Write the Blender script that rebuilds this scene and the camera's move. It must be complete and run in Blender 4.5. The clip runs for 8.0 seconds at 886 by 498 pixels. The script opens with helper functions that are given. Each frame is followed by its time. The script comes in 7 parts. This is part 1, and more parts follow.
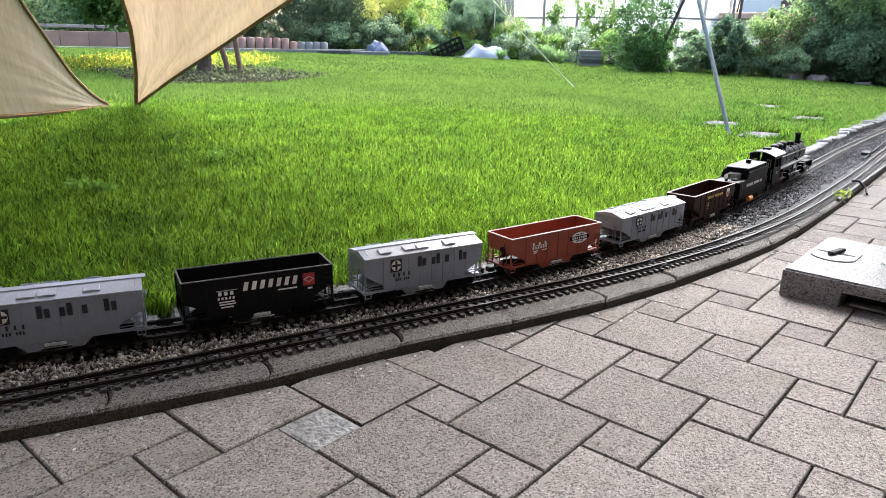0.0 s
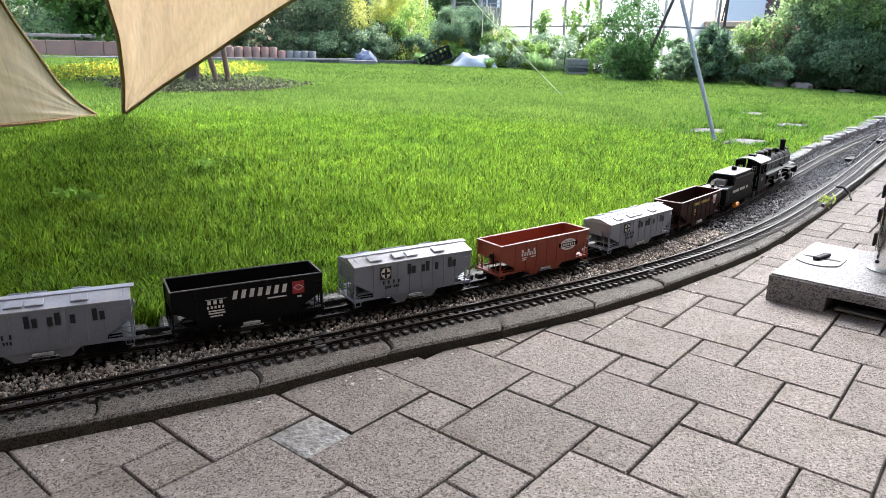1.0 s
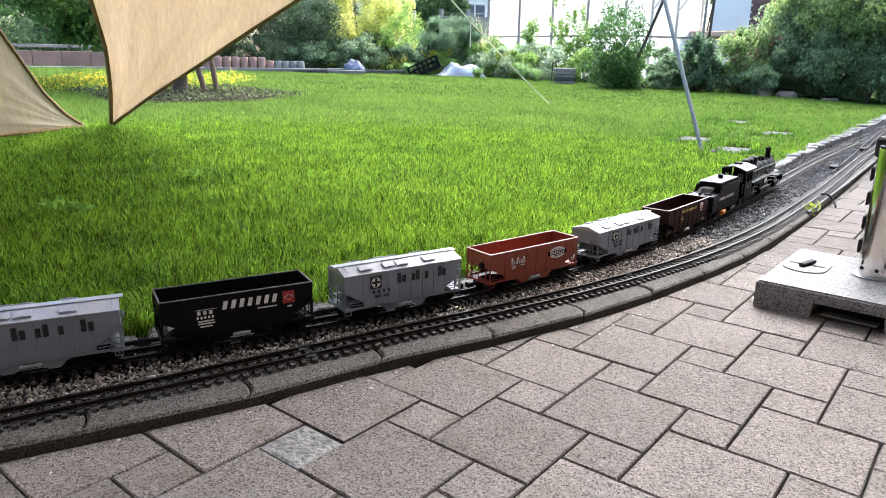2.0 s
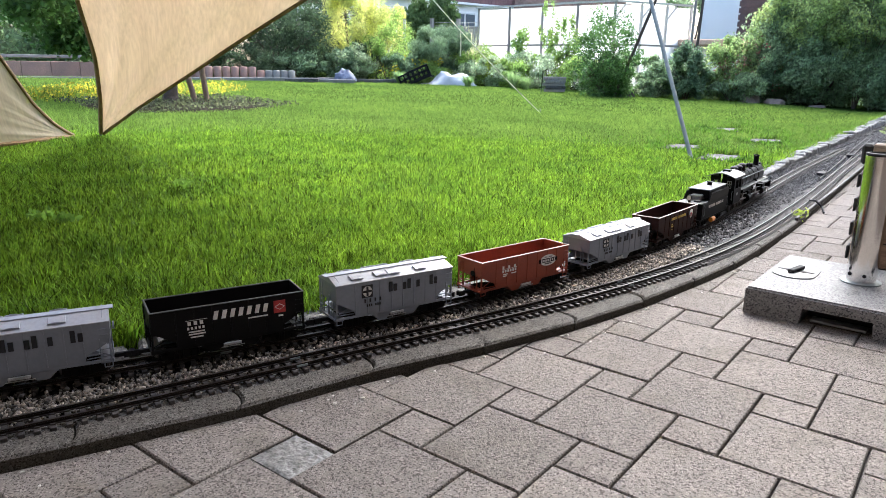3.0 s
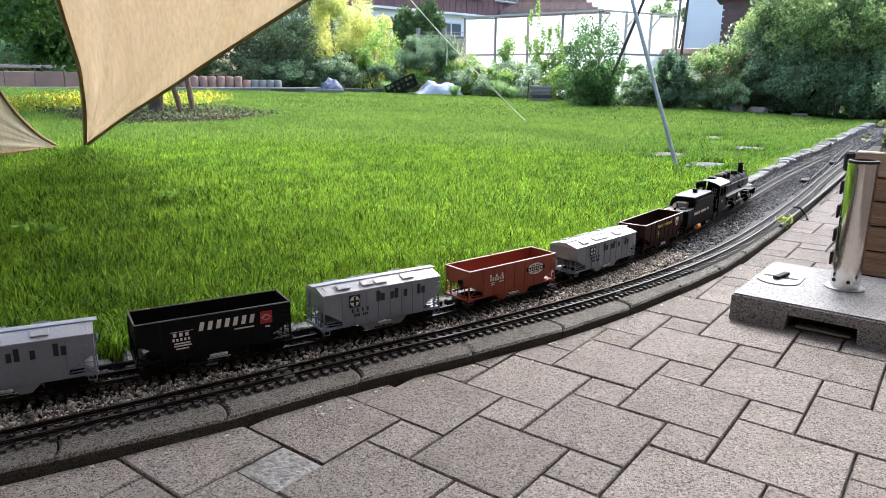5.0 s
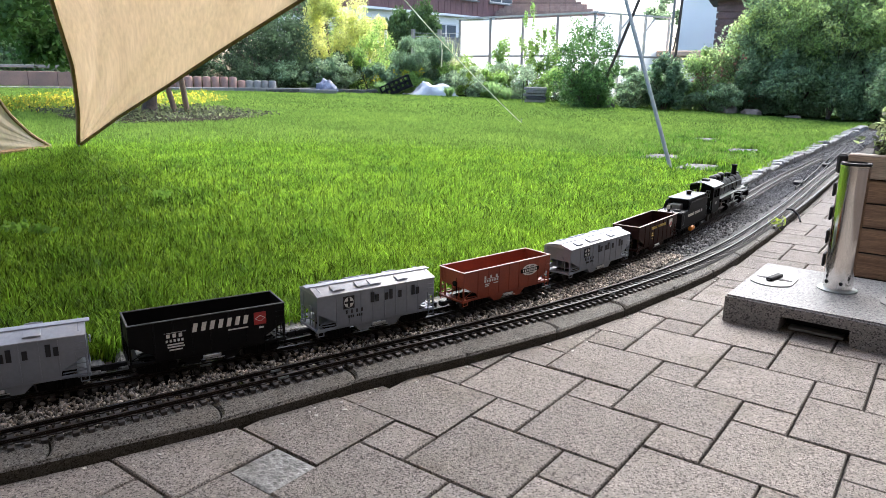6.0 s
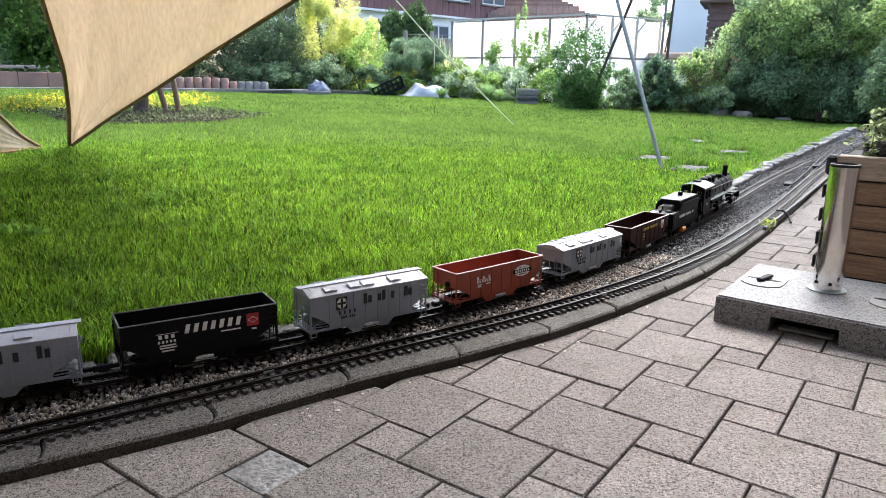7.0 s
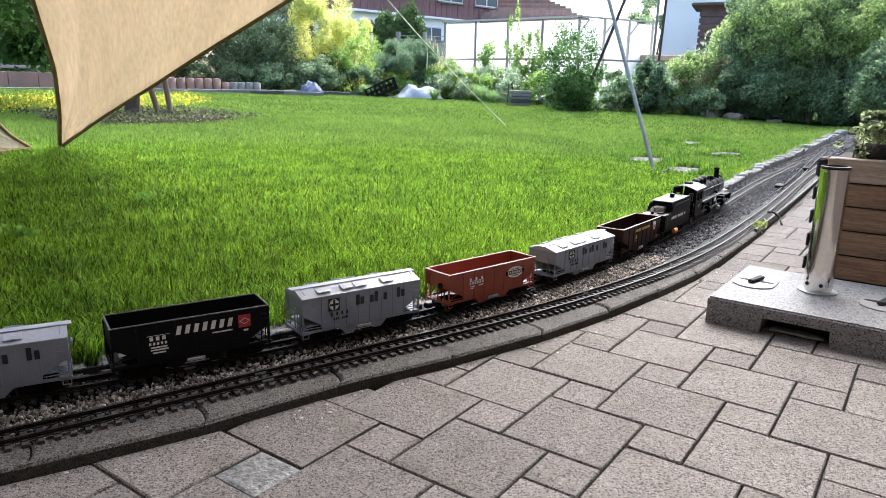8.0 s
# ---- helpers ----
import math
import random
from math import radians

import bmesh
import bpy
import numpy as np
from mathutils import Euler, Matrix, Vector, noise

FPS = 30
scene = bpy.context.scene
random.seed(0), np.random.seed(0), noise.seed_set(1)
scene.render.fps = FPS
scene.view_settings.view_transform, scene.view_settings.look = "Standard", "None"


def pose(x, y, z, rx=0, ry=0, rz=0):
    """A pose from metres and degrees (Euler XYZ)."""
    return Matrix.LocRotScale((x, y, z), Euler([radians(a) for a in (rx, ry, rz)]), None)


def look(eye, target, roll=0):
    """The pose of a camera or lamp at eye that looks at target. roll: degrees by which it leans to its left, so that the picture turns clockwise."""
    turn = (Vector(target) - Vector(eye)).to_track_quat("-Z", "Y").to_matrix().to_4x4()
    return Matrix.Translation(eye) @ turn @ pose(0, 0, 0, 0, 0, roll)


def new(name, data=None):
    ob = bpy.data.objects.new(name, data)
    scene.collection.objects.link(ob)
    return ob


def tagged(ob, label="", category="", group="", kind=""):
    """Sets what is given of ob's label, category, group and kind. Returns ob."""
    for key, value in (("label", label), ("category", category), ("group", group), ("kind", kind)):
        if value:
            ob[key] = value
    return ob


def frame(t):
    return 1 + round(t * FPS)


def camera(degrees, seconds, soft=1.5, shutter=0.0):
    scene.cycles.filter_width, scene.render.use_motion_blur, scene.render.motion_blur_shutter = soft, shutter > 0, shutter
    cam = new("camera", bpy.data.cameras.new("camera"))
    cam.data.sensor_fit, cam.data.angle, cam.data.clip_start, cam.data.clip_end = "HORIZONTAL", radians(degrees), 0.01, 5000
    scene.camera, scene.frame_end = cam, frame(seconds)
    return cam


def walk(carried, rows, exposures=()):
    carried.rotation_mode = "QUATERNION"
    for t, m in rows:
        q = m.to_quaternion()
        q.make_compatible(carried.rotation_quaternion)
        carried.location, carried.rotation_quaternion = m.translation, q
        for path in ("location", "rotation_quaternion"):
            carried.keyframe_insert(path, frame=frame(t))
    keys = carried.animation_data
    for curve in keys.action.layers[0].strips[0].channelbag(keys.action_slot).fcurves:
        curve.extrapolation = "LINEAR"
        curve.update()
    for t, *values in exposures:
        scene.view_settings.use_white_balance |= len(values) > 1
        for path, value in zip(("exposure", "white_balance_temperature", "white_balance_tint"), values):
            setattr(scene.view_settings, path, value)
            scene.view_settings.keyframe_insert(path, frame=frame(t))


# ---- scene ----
cam = camera(65.7, 8.0, soft=0.8)

PATH = [
    (0, (0.438, -1.664, 0.748), (-0.812, -0.215, 0.166), 1.1),
    (0.5, (0.439, -1.665, 0.748), (-0.802, -0.205, 0.174), 1.1),
    (1, (0.442, -1.669, 0.748), (-0.789, -0.195, 0.189), 1.0),
    (1.5, (0.443, -1.673, 0.749), (-0.778, -0.186, 0.202), 1.0),
    (2, (0.445, -1.675, 0.749), (-0.767, -0.176, 0.216), 0.9),
    (3.5, (0.449, -1.676, 0.751), (-0.742, -0.149, 0.25), 0.7),
    (4, (0.447, -1.675, 0.751), (-0.737, -0.141, 0.257), 0.7),
    (4.5, (0.448, -1.674, 0.751), (-0.731, -0.134, 0.263), 0.6),
    (6, (0.448, -1.673, 0.751), (-0.713, -0.118, 0.27), 0.8),
    (6.5, (0.45, -1.675, 0.751), (-0.704, -0.114, 0.272), 0.9),
    (7, (0.451, -1.677, 0.751), (-0.694, -0.108, 0.274), 0.9),
    (7.5, (0.45, -1.675, 0.749), (-0.686, -0.099, 0.275), 1.0),
    (8, (0.45, -1.676, 0.751), (-0.678, -0.094, 0.278), 1.1),
]
walk(cam, [(t, look(eye, target, roll)) for t, eye, target, roll in PATH], exposures=[(0.0, 2.22, 5800, 9), (2.0, 2.22, 5800, 9), (3.5, 2.06, 5800, 9), (8.0, 2.06, 5800, 9)])
# ---- sky and sun ----
SUN_UP, SUN_ROUND = 50.0, 14.0          # elevation; degrees left of +y towards which the sun stands
sky = bpy.data.worlds.new("sky")
scene.world = sky
sky.use_nodes = True
nt = sky.node_tree
sky_tex = nt.nodes.new("ShaderNodeTexSky")
sky_tex.sky_type, sky_tex.sun_disc = "NISHITA", False
sky_tex.sun_elevation, sky_tex.sun_rotation = radians(SUN_UP), radians(-SUN_ROUND)
sky_tex.air_density, sky_tex.dust_density, sky_tex.ozone_density = 1.0, 5.0, 1.0
nt.links.new(sky_tex.outputs[0], nt.nodes["Background"].inputs["Color"])
nt.nodes["Background"].inputs["Strength"].default_value = 0.15
sun_lamp = bpy.data.lights.new("sun", "SUN")
sun_lamp.energy, sun_lamp.angle, sun_lamp.color = 1.22, radians(62), (1.0, 0.96, 0.9)
sun = new("sun", sun_lamp)
sun_way = Vector((-math.sin(radians(SUN_ROUND)) * math.cos(radians(SUN_UP)), math.cos(radians(SUN_ROUND)) * math.cos(radians(SUN_UP)), math.sin(radians(SUN_UP))))
sun.matrix_basis = look(sun_way * 50, (0, 0, 0))


# ---- materials ----
def mat(name, col, col2=None, rough=0.6, metal=0.0, scale=30.0, fine=300.0, bump=0.0, grain=0.25, random=0.0, island=0.0, spec=0.5, light=0.0, stretch=(1, 1, 1), coat=0.0):
    """A surface of two tones: stains at one scale, grain at another, relief, and a shift from piece to piece. light: how much shines through."""
    m = bpy.data.materials.new(name)
    m.use_nodes = True
    n, k = m.node_tree.nodes, m.node_tree.links
    b = n["Principled BSDF"]
    b.inputs["Roughness"].default_value, b.inputs["Metallic"].default_value = rough, metal
    b.inputs["Specular IOR Level"].default_value = spec
    b.inputs["Coat Weight"].default_value = coat
    place, info, shift = n.new("ShaderNodeTexCoord"), n.new("ShaderNodeObjectInfo"), n.new("ShaderNodeVectorMath")
    shift.operation = "ADD"
    wide = n.new("ShaderNodeMath")
    wide.operation, wide.inputs[1].default_value = "MULTIPLY", 37.0
    k.new(info.outputs["Random"], wide.inputs[0])
    k.new(place.outputs["Object"], shift.inputs[0])
    k.new(wide.outputs[0], shift.inputs[1])
    mp = n.new("ShaderNodeMapping")
    mp.inputs["Scale"].default_value = stretch
    k.new(shift.outputs[0], mp.inputs["Vector"])
    big, small = n.new("ShaderNodeTexNoise"), n.new("ShaderNodeTexNoise")
    big.inputs["Scale"].default_value, small.inputs["Scale"].default_value = scale, fine
    big.inputs["Detail"].default_value, small.inputs["Detail"].default_value = 5, 3
    k.new(mp.outputs[0], big.inputs["Vector"])
    k.new(mp.outputs[0], small.inputs["Vector"])
    c2 = col2 or tuple(c * 0.65 for c in col)
    mix = n.new("ShaderNodeMix")
    mix.data_type = "RGBA"
    mix.inputs["A"].default_value, mix.inputs["B"].default_value = (*col, 1), (*c2, 1)
    ramp = n.new("ShaderNodeMapRange")
    ramp.inputs["From Min"].default_value, ramp.inputs["From Max"].default_value = 0.35, 0.68
    k.new(big.outputs["Fac"], ramp.inputs["Value"])
    k.new(ramp.outputs[0], mix.inputs["Factor"])
    out = mix.outputs["Result"]
    val = n.new("ShaderNodeMapRange")
    val.inputs["From Min"].default_value, val.inputs["From Max"].default_value = 0.3, 0.7
    val.inputs["To Min"].default_value, val.inputs["To Max"].default_value = 1 - grain, 1 + grain
    k.new(small.outputs["Fac"], val.inputs["Value"])
    value = val.outputs[0]
    for amount, source in ((random, info.outputs["Random"]), (island, None)):
        if amount:
            if source is None:
                source = n.new("ShaderNodeNewGeometry").outputs["Random Per Island"]
            r, t = n.new("ShaderNodeMapRange"), n.new("ShaderNodeMath")
            r.inputs["To Min"].default_value, r.inputs["To Max"].default_value = 1 - amount, 1 + amount
            k.new(source, r.inputs["Value"])
            t.operation = "MULTIPLY"
            k.new(value, t.inputs[0])
            k.new(r.outputs[0], t.inputs[1])
            value = t.outputs[0]
    hsv = n.new("ShaderNodeHueSaturation")
    k.new(out, hsv.inputs["Color"])
    k.new(value, hsv.inputs["Value"])
    k.new(hsv.outputs[0], b.inputs["Base Color"])
    if bump:
        bp = n.new("ShaderNodeBump")
        bp.inputs["Strength"].default_value, bp.inputs["Distance"].default_value = min(1.0, bump), 0.004
        k.new(small.outputs["Fac"], bp.inputs["Height"])
        k.new(bp.outputs[0], b.inputs["Normal"])
    if light:
        tr, add = n.new("ShaderNodeBsdfTranslucent"), n.new("ShaderNodeMixShader")
        k.new(hsv.outputs[0], tr.inputs["Color"])
        add.inputs[0].default_value = light
        k.new(b.outputs[0], add.inputs[1])
        k.new(tr.outputs[0], add.inputs[2])
        k.new(add.outputs[0], n["Material Output"].inputs["Surface"])
    return m


def speckled(name, col, dark, pale, cell=140.0, share=0.2, rough=0.85, bump=0.5, random=0.08, coat=0.0, stain=(0.55, 0.5, 0.42), pits=0.0, spec=0.5):
    """Concrete or granite with grains of its own colour, dark pits and pale chips, and soft stains."""
    m = bpy.data.materials.new(name)
    m.use_nodes = True
    n, k = m.node_tree.nodes, m.node_tree.links
    b = n["Principled BSDF"]
    b.inputs["Specular IOR Level"].default_value = spec
    b.inputs["Roughness"].default_value, b.inputs["Coat Weight"].default_value, b.inputs["Coat Roughness"].default_value = rough, coat, 0.12
    place, info, shift, wide = n.new("ShaderNodeTexCoord"), n.new("ShaderNodeObjectInfo"), n.new("ShaderNodeVectorMath"), n.new("ShaderNodeMath")
    wide.operation, wide.inputs[1].default_value = "MULTIPLY", 53.0
    shift.operation = "ADD"
    k.new(info.outputs["Random"], wide.inputs[0])
    k.new(place.outputs["Object"], shift.inputs[0])
    k.new(wide.outputs[0], shift.inputs[1])
    grains = n.new("ShaderNodeTexVoronoi")
    grains.inputs["Scale"].default_value = cell
    k.new(shift.outputs[0], grains.inputs["Vector"])
    sep = n.new("ShaderNodeSeparateColor")
    k.new(grains.outputs["Color"], sep.inputs[0])
    ramp = n.new("ShaderNodeValToRGB")
    e = ramp.color_ramp.elements
    e[0].position, e[0].color = 0.0, (*dark, 1)
    e[1].position, e[1].color = 1.0, (*pale, 1)
    for at, c in ((share, dark), (share + 0.06, col), (0.8, col), (0.93, pale)):
        x = e.new(at)
        x.color = (*c, 1)
    k.new(sep.outputs[0], ramp.inputs["Fac"])
    cloud, fine = n.new("ShaderNodeTexNoise"), n.new("ShaderNodeTexNoise")
    cloud.inputs["Scale"].default_value, cloud.inputs["Detail"].default_value = 7.0, 6
    fine.inputs["Scale"].default_value, fine.inputs["Detail"].default_value = 420.0, 2
    k.new(shift.outputs[0], cloud.inputs["Vector"])
    k.new(shift.outputs[0], fine.inputs["Vector"])
    mix, mr = n.new("ShaderNodeMix"), n.new("ShaderNodeMapRange")
    mix.data_type, mix.blend_type = "RGBA", "MULTIPLY"
    mix.inputs["B"].default_value = (*stain, 1)
    mr.inputs["From Min"].default_value, mr.inputs["From Max"].default_value, mr.inputs["To Max"].default_value = 0.5, 0.8, 0.7
    k.new(cloud.outputs["Fac"], mr.inputs["Value"])
    k.new(mr.outputs[0], mix.inputs["Factor"])
    k.new(ramp.outputs[0], mix.inputs["A"])
    hsv, rr = n.new("ShaderNodeHueSaturation"), n.new("ShaderNodeMapRange")
    rr.inputs["To Min"].default_value, rr.inputs["To Max"].default_value = 1 - random, 1 + random
    k.new(info.outputs["Random"], rr.inputs["Value"])
    k.new(rr.outputs[0], hsv.inputs["Value"])
    k.new(mix.outputs["Result"], hsv.inputs["Color"])
    hole = None
    if pits:
        worn, hole, dim, many = n.new("ShaderNodeTexNoise"), n.new("ShaderNodeMapRange"), n.new("ShaderNodeMix"), n.new("ShaderNodeMath")
        worn.inputs["Scale"].default_value, worn.inputs["Detail"].default_value, worn.inputs["Roughness"].default_value = 320.0, 3, 0.62
        k.new(shift.outputs[0], worn.inputs["Vector"])
        many.operation, many.inputs[1].default_value = "MULTIPLY_ADD", 0.22
        k.new(cloud.outputs["Fac"], many.inputs[0])
        k.new(worn.outputs["Fac"], many.inputs[2])
        hole.inputs["From Min"].default_value, hole.inputs["From Max"].default_value = 0.505, 0.46
        hole.inputs["To Max"].default_value = pits
        k.new(many.outputs[0], hole.inputs["Value"])
        dim.data_type, dim.blend_type = "RGBA", "MULTIPLY"
        dim.inputs["B"].default_value = (0.12, 0.1, 0.085, 1)
        k.new(hole.outputs[0], dim.inputs["Factor"])
        k.new(hsv.outputs[0], dim.inputs["A"])
        k.new(dim.outputs["Result"], b.inputs["Base Color"])
    else:
        k.new(hsv.outputs[0], b.inputs["Base Color"])
    if bump:
        bp, add = n.new("ShaderNodeBump"), n.new("ShaderNodeMath")
        add.operation = "ADD"
        k.new(sep.outputs[0], add.inputs[0])
        k.new(fine.outputs["Fac"], add.inputs[1])
        bp.inputs["Strength"].default_value, bp.inputs["Distance"].default_value = bump, 0.002
        height = add.outputs[0]
        if hole:
            deep = n.new("ShaderNodeMath")
            deep.operation, deep.inputs[1].default_value = "MULTIPLY_ADD", -1.5
            k.new(hole.outputs[0], deep.inputs[0])
            k.new(height, deep.inputs[2])
            height = deep.outputs[0]
        k.new(height, bp.inputs["Height"])
        k.new(bp.outputs[0], b.inputs["Normal"])
    return m


PAVER = speckled("concrete_paver", (0.204, 0.184, 0.165), (0.088, 0.079, 0.069), (0.3, 0.271, 0.243), cell=300, share=0.18, stain=(0.5, 0.49, 0.41), random=0.11, bump=1.0, pits=0.9, spec=0.2)
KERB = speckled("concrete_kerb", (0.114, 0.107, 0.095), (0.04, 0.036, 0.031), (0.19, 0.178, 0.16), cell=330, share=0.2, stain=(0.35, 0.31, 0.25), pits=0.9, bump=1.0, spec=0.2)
# moss and the upright faces' shade, both put into a darker colour
MOSSY_SHADE = speckled("mossy_shaded_kerb_face", (0.07, 0.063, 0.051), (0.035, 0.032, 0.024), (0.105, 0.095, 0.078), cell=420, share=0.2, stain=(0.45, 0.46, 0.34), pits=0.5, bump=1.0, spec=0.1)
GRANITE = speckled("polished_granite", (0.18, 0.178, 0.173), (0.07, 0.07, 0.071), (0.25, 0.247, 0.24), cell=280, share=0.2, rough=0.42, bump=0.03, coat=0.0, spec=0.06, stain=(0.85, 0.85, 0.85))
SETT = speckled("rough_granite", (0.19, 0.19, 0.188), (0.09, 0.09, 0.09), (0.29, 0.288, 0.28), cell=160, share=0.15, bump=0.8, random=0.15, stain=(0.6, 0.62, 0.55))
SLAB = speckled("garden_slab", (0.115, 0.112, 0.105), (0.05, 0.048, 0.044), (0.165, 0.16, 0.15), cell=90, share=0.15, stain=(0.5, 0.5, 0.4), spec=0.15)
JOINT = mat("joint_sand", (0.035, 0.03, 0.026), rough=0.95, scale=25, fine=500, bump=0.8)
SOIL = mat("soil", (0.035, 0.026, 0.018), (0.022, 0.024, 0.012), rough=0.95, spec=0.05, scale=3, fine=60, bump=1.0)
TURF = mat("turf", (0.03, 0.05, 0.012), (0.016, 0.028, 0.008), rough=0.95, spec=0.0, scale=1.3, fine=90, bump=1.0, grain=0.4)
GRAVEL = mat("gravel", (0.33, 0.285, 0.23), (0.09, 0.084, 0.078), rough=0.85, scale=70, fine=400, bump=0.3, island=0.9)
GRAVEL_GREY = mat("grey_gravel", (0.15, 0.148, 0.145), (0.05, 0.05, 0.052), rough=0.85, spec=0.2, scale=60, fine=400, bump=0.3, island=0.8)
SHADEBED = mat("shade_dark_gravel_bed", (0.014, 0.012, 0.01), rough=0.95, spec=0.1, scale=30, fine=160, bump=1.0, grain=0.5)
SLEEPER = mat("brown_plastic_sleeper", (0.027, 0.023, 0.021), (0.042, 0.037, 0.034), rough=0.75, scale=60, fine=400, bump=0.3, random=0.2)
RAIL = mat("weathered_brass_rail", (0.02, 0.015, 0.012), (0.013, 0.01, 0.009), rough=0.42, metal=0.0, spec=0.16, scale=40, fine=300)
GRASS = mat("grass_blade", (0.225, 0.37, 0.03), (0.12, 0.23, 0.02), rough=0.42, scale=4.0, fine=40, island=0.8, grain=0.35, spec=0.05, light=0.45)
GRASS_FAR = mat("far_grass_blade", (0.21, 0.325, 0.055), (0.145, 0.24, 0.042), rough=0.6, scale=1.2, fine=14, island=0.5, grain=0.25, spec=0.08, light=0.45)
STEEL = mat("galvanised_steel", (0.25, 0.28, 0.275), (0.19, 0.21, 0.21), rough=0.6, metal=0.5, scale=20, fine=120, grain=0.1)
CHROME = mat("polished_steel", (0.78, 0.76, 0.74), (0.74, 0.72, 0.7), rough=0.13, metal=1.0, scale=8, fine=90, grain=0.04)
BLACK = mat("black_plastic", (0.018, 0.018, 0.02), rough=0.6, spec=0.08, scale=40, fine=300)
RUBBER = mat("black_rubber", (0.012, 0.012, 0.012), rough=0.8)
PLATE = mat("pale_metal_cover", (0.17, 0.17, 0.168), (0.14, 0.14, 0.138), rough=0.5, metal=0.1, scale=20, fine=200, grain=0.06)
TIMBER = mat("weathered_larch_board", (0.27, 0.17, 0.1), (0.15, 0.092, 0.055), rough=0.7, scale=7, fine=60, bump=0.5, random=0.15, grain=0.4, stretch=(0.35, 5, 9))
GREYWOOD = mat("grey_weathered_wood", (0.32, 0.295, 0.27), (0.22, 0.2, 0.18), rough=0.8, scale=8, fine=60, bump=0.4, random=0.1, stretch=(8, 8, 0.7))
POST = mat("dark_brown_post", (0.10, 0.075, 0.06), rough=0.8, scale=8, fine=80, bump=0.3, stretch=(8, 8, 0.8))
BARK = mat("bark", (0.10, 0.075, 0.055), (0.055, 0.042, 0.032), rough=0.9, scale=14, fine=60, bump=1.0)


# ---- building helpers ----
def part(name, bm, material, parent, label="", smooth=False):
    """Links a bmesh as one mesh object under a thing or under a part."""
    me = bpy.data.meshes.new(name)
    bmesh.ops.recalc_face_normals(bm, faces=bm.faces)
    bm.to_mesh(me)
    bm.free()
    me.materials.append(material)
    if smooth:
        me.polygons.foreach_set("use_smooth", [True] * len(me.polygons))
        me.set_sharp_from_angle(angle=radians(40))
    ob = new(name, me)
    ob.parent = parent
    if label:
        ob["label"] = label
    return ob


def thing(name, m, label, category, group="", kind=""):
    return tagged(placed(new(name), m), label, category, group, kind)


def placed(ob, m):
    ob.matrix_basis = m
    return ob


def box(bm, x0, x1, y0, y1, z0, z1, bevel=0.0, m=None, seg=1):
    r = bmesh.ops.create_cube(bm, size=1)
    vs = r["verts"]
    t = Matrix.Translation(((x0 + x1) / 2, (y0 + y1) / 2, (z0 + z1) / 2)) @ Matrix.Diagonal((abs(x1 - x0), abs(y1 - y0), abs(z1 - z0), 1))
    bmesh.ops.transform(bm, matrix=(m @ t) if m else t, verts=vs)
    if bevel:
        bmesh.ops.bevel(bm, geom=list({e for v in vs for e in v.link_edges}), offset=bevel, segments=seg, affect="EDGES", profile=0.6)
    return bm


def slab(*a, **k):
    return box(bmesh.new(), *a, **k)


def rod(bm, a, b, r0, r1=None, seg=10, caps=True):
    """A round bar from a to b."""
    a, b = Vector(a), Vector(b)
    t = Matrix.Translation((a + b) / 2) @ (b - a).to_track_quat("Z", "Y").to_matrix().to_4x4()
    bmesh.ops.create_cone(bm, cap_ends=caps, segments=seg, radius1=r0, radius2=r0 if r1 is None else r1, depth=(b - a).length, matrix=t)
    return bm


def bar(a, b, r0, r1=None, seg=10):
    return rod(bmesh.new(), a, b, r0, r1, seg)


def turned(bm, profile, seg=24, m=None):
    """A body of revolution about z from (radius, height) pairs."""
    rings = []
    for r, z in profile:
        ring = []
        for i in range(seg):
            p = Vector((r * math.cos(math.tau * i / seg), r * math.sin(math.tau * i / seg), z))
            ring.append(bm.verts.new(m @ p if m else p))
        rings.append(ring)
    for a, b in zip(rings, rings[1:]):
        for i in range(seg):
            bm.faces.new((a[i], a[(i + 1) % seg], b[(i + 1) % seg], b[i]))
    bm.faces.new(rings[0][::-1])
    bm.faces.new(rings[-1])
    return bm


def prism(bm, outline, y0, y1, m=None):
    """An outline in x, z drawn out from y0 to y1."""
    lo = [bm.verts.new((m @ Vector((x, y0, z))) if m else (x, y0, z)) for x, z in outline]
    hi = [bm.verts.new((m @ Vector((x, y1, z))) if m else (x, y1, z)) for x, z in outline]
    bm.faces.new(lo)
    bm.faces.new(hi[::-1])
    for i in range(len(lo)):
        j = (i + 1) % len(lo)
        bm.faces.new((lo[i], hi[i], hi[j], lo[j]))
    return bm


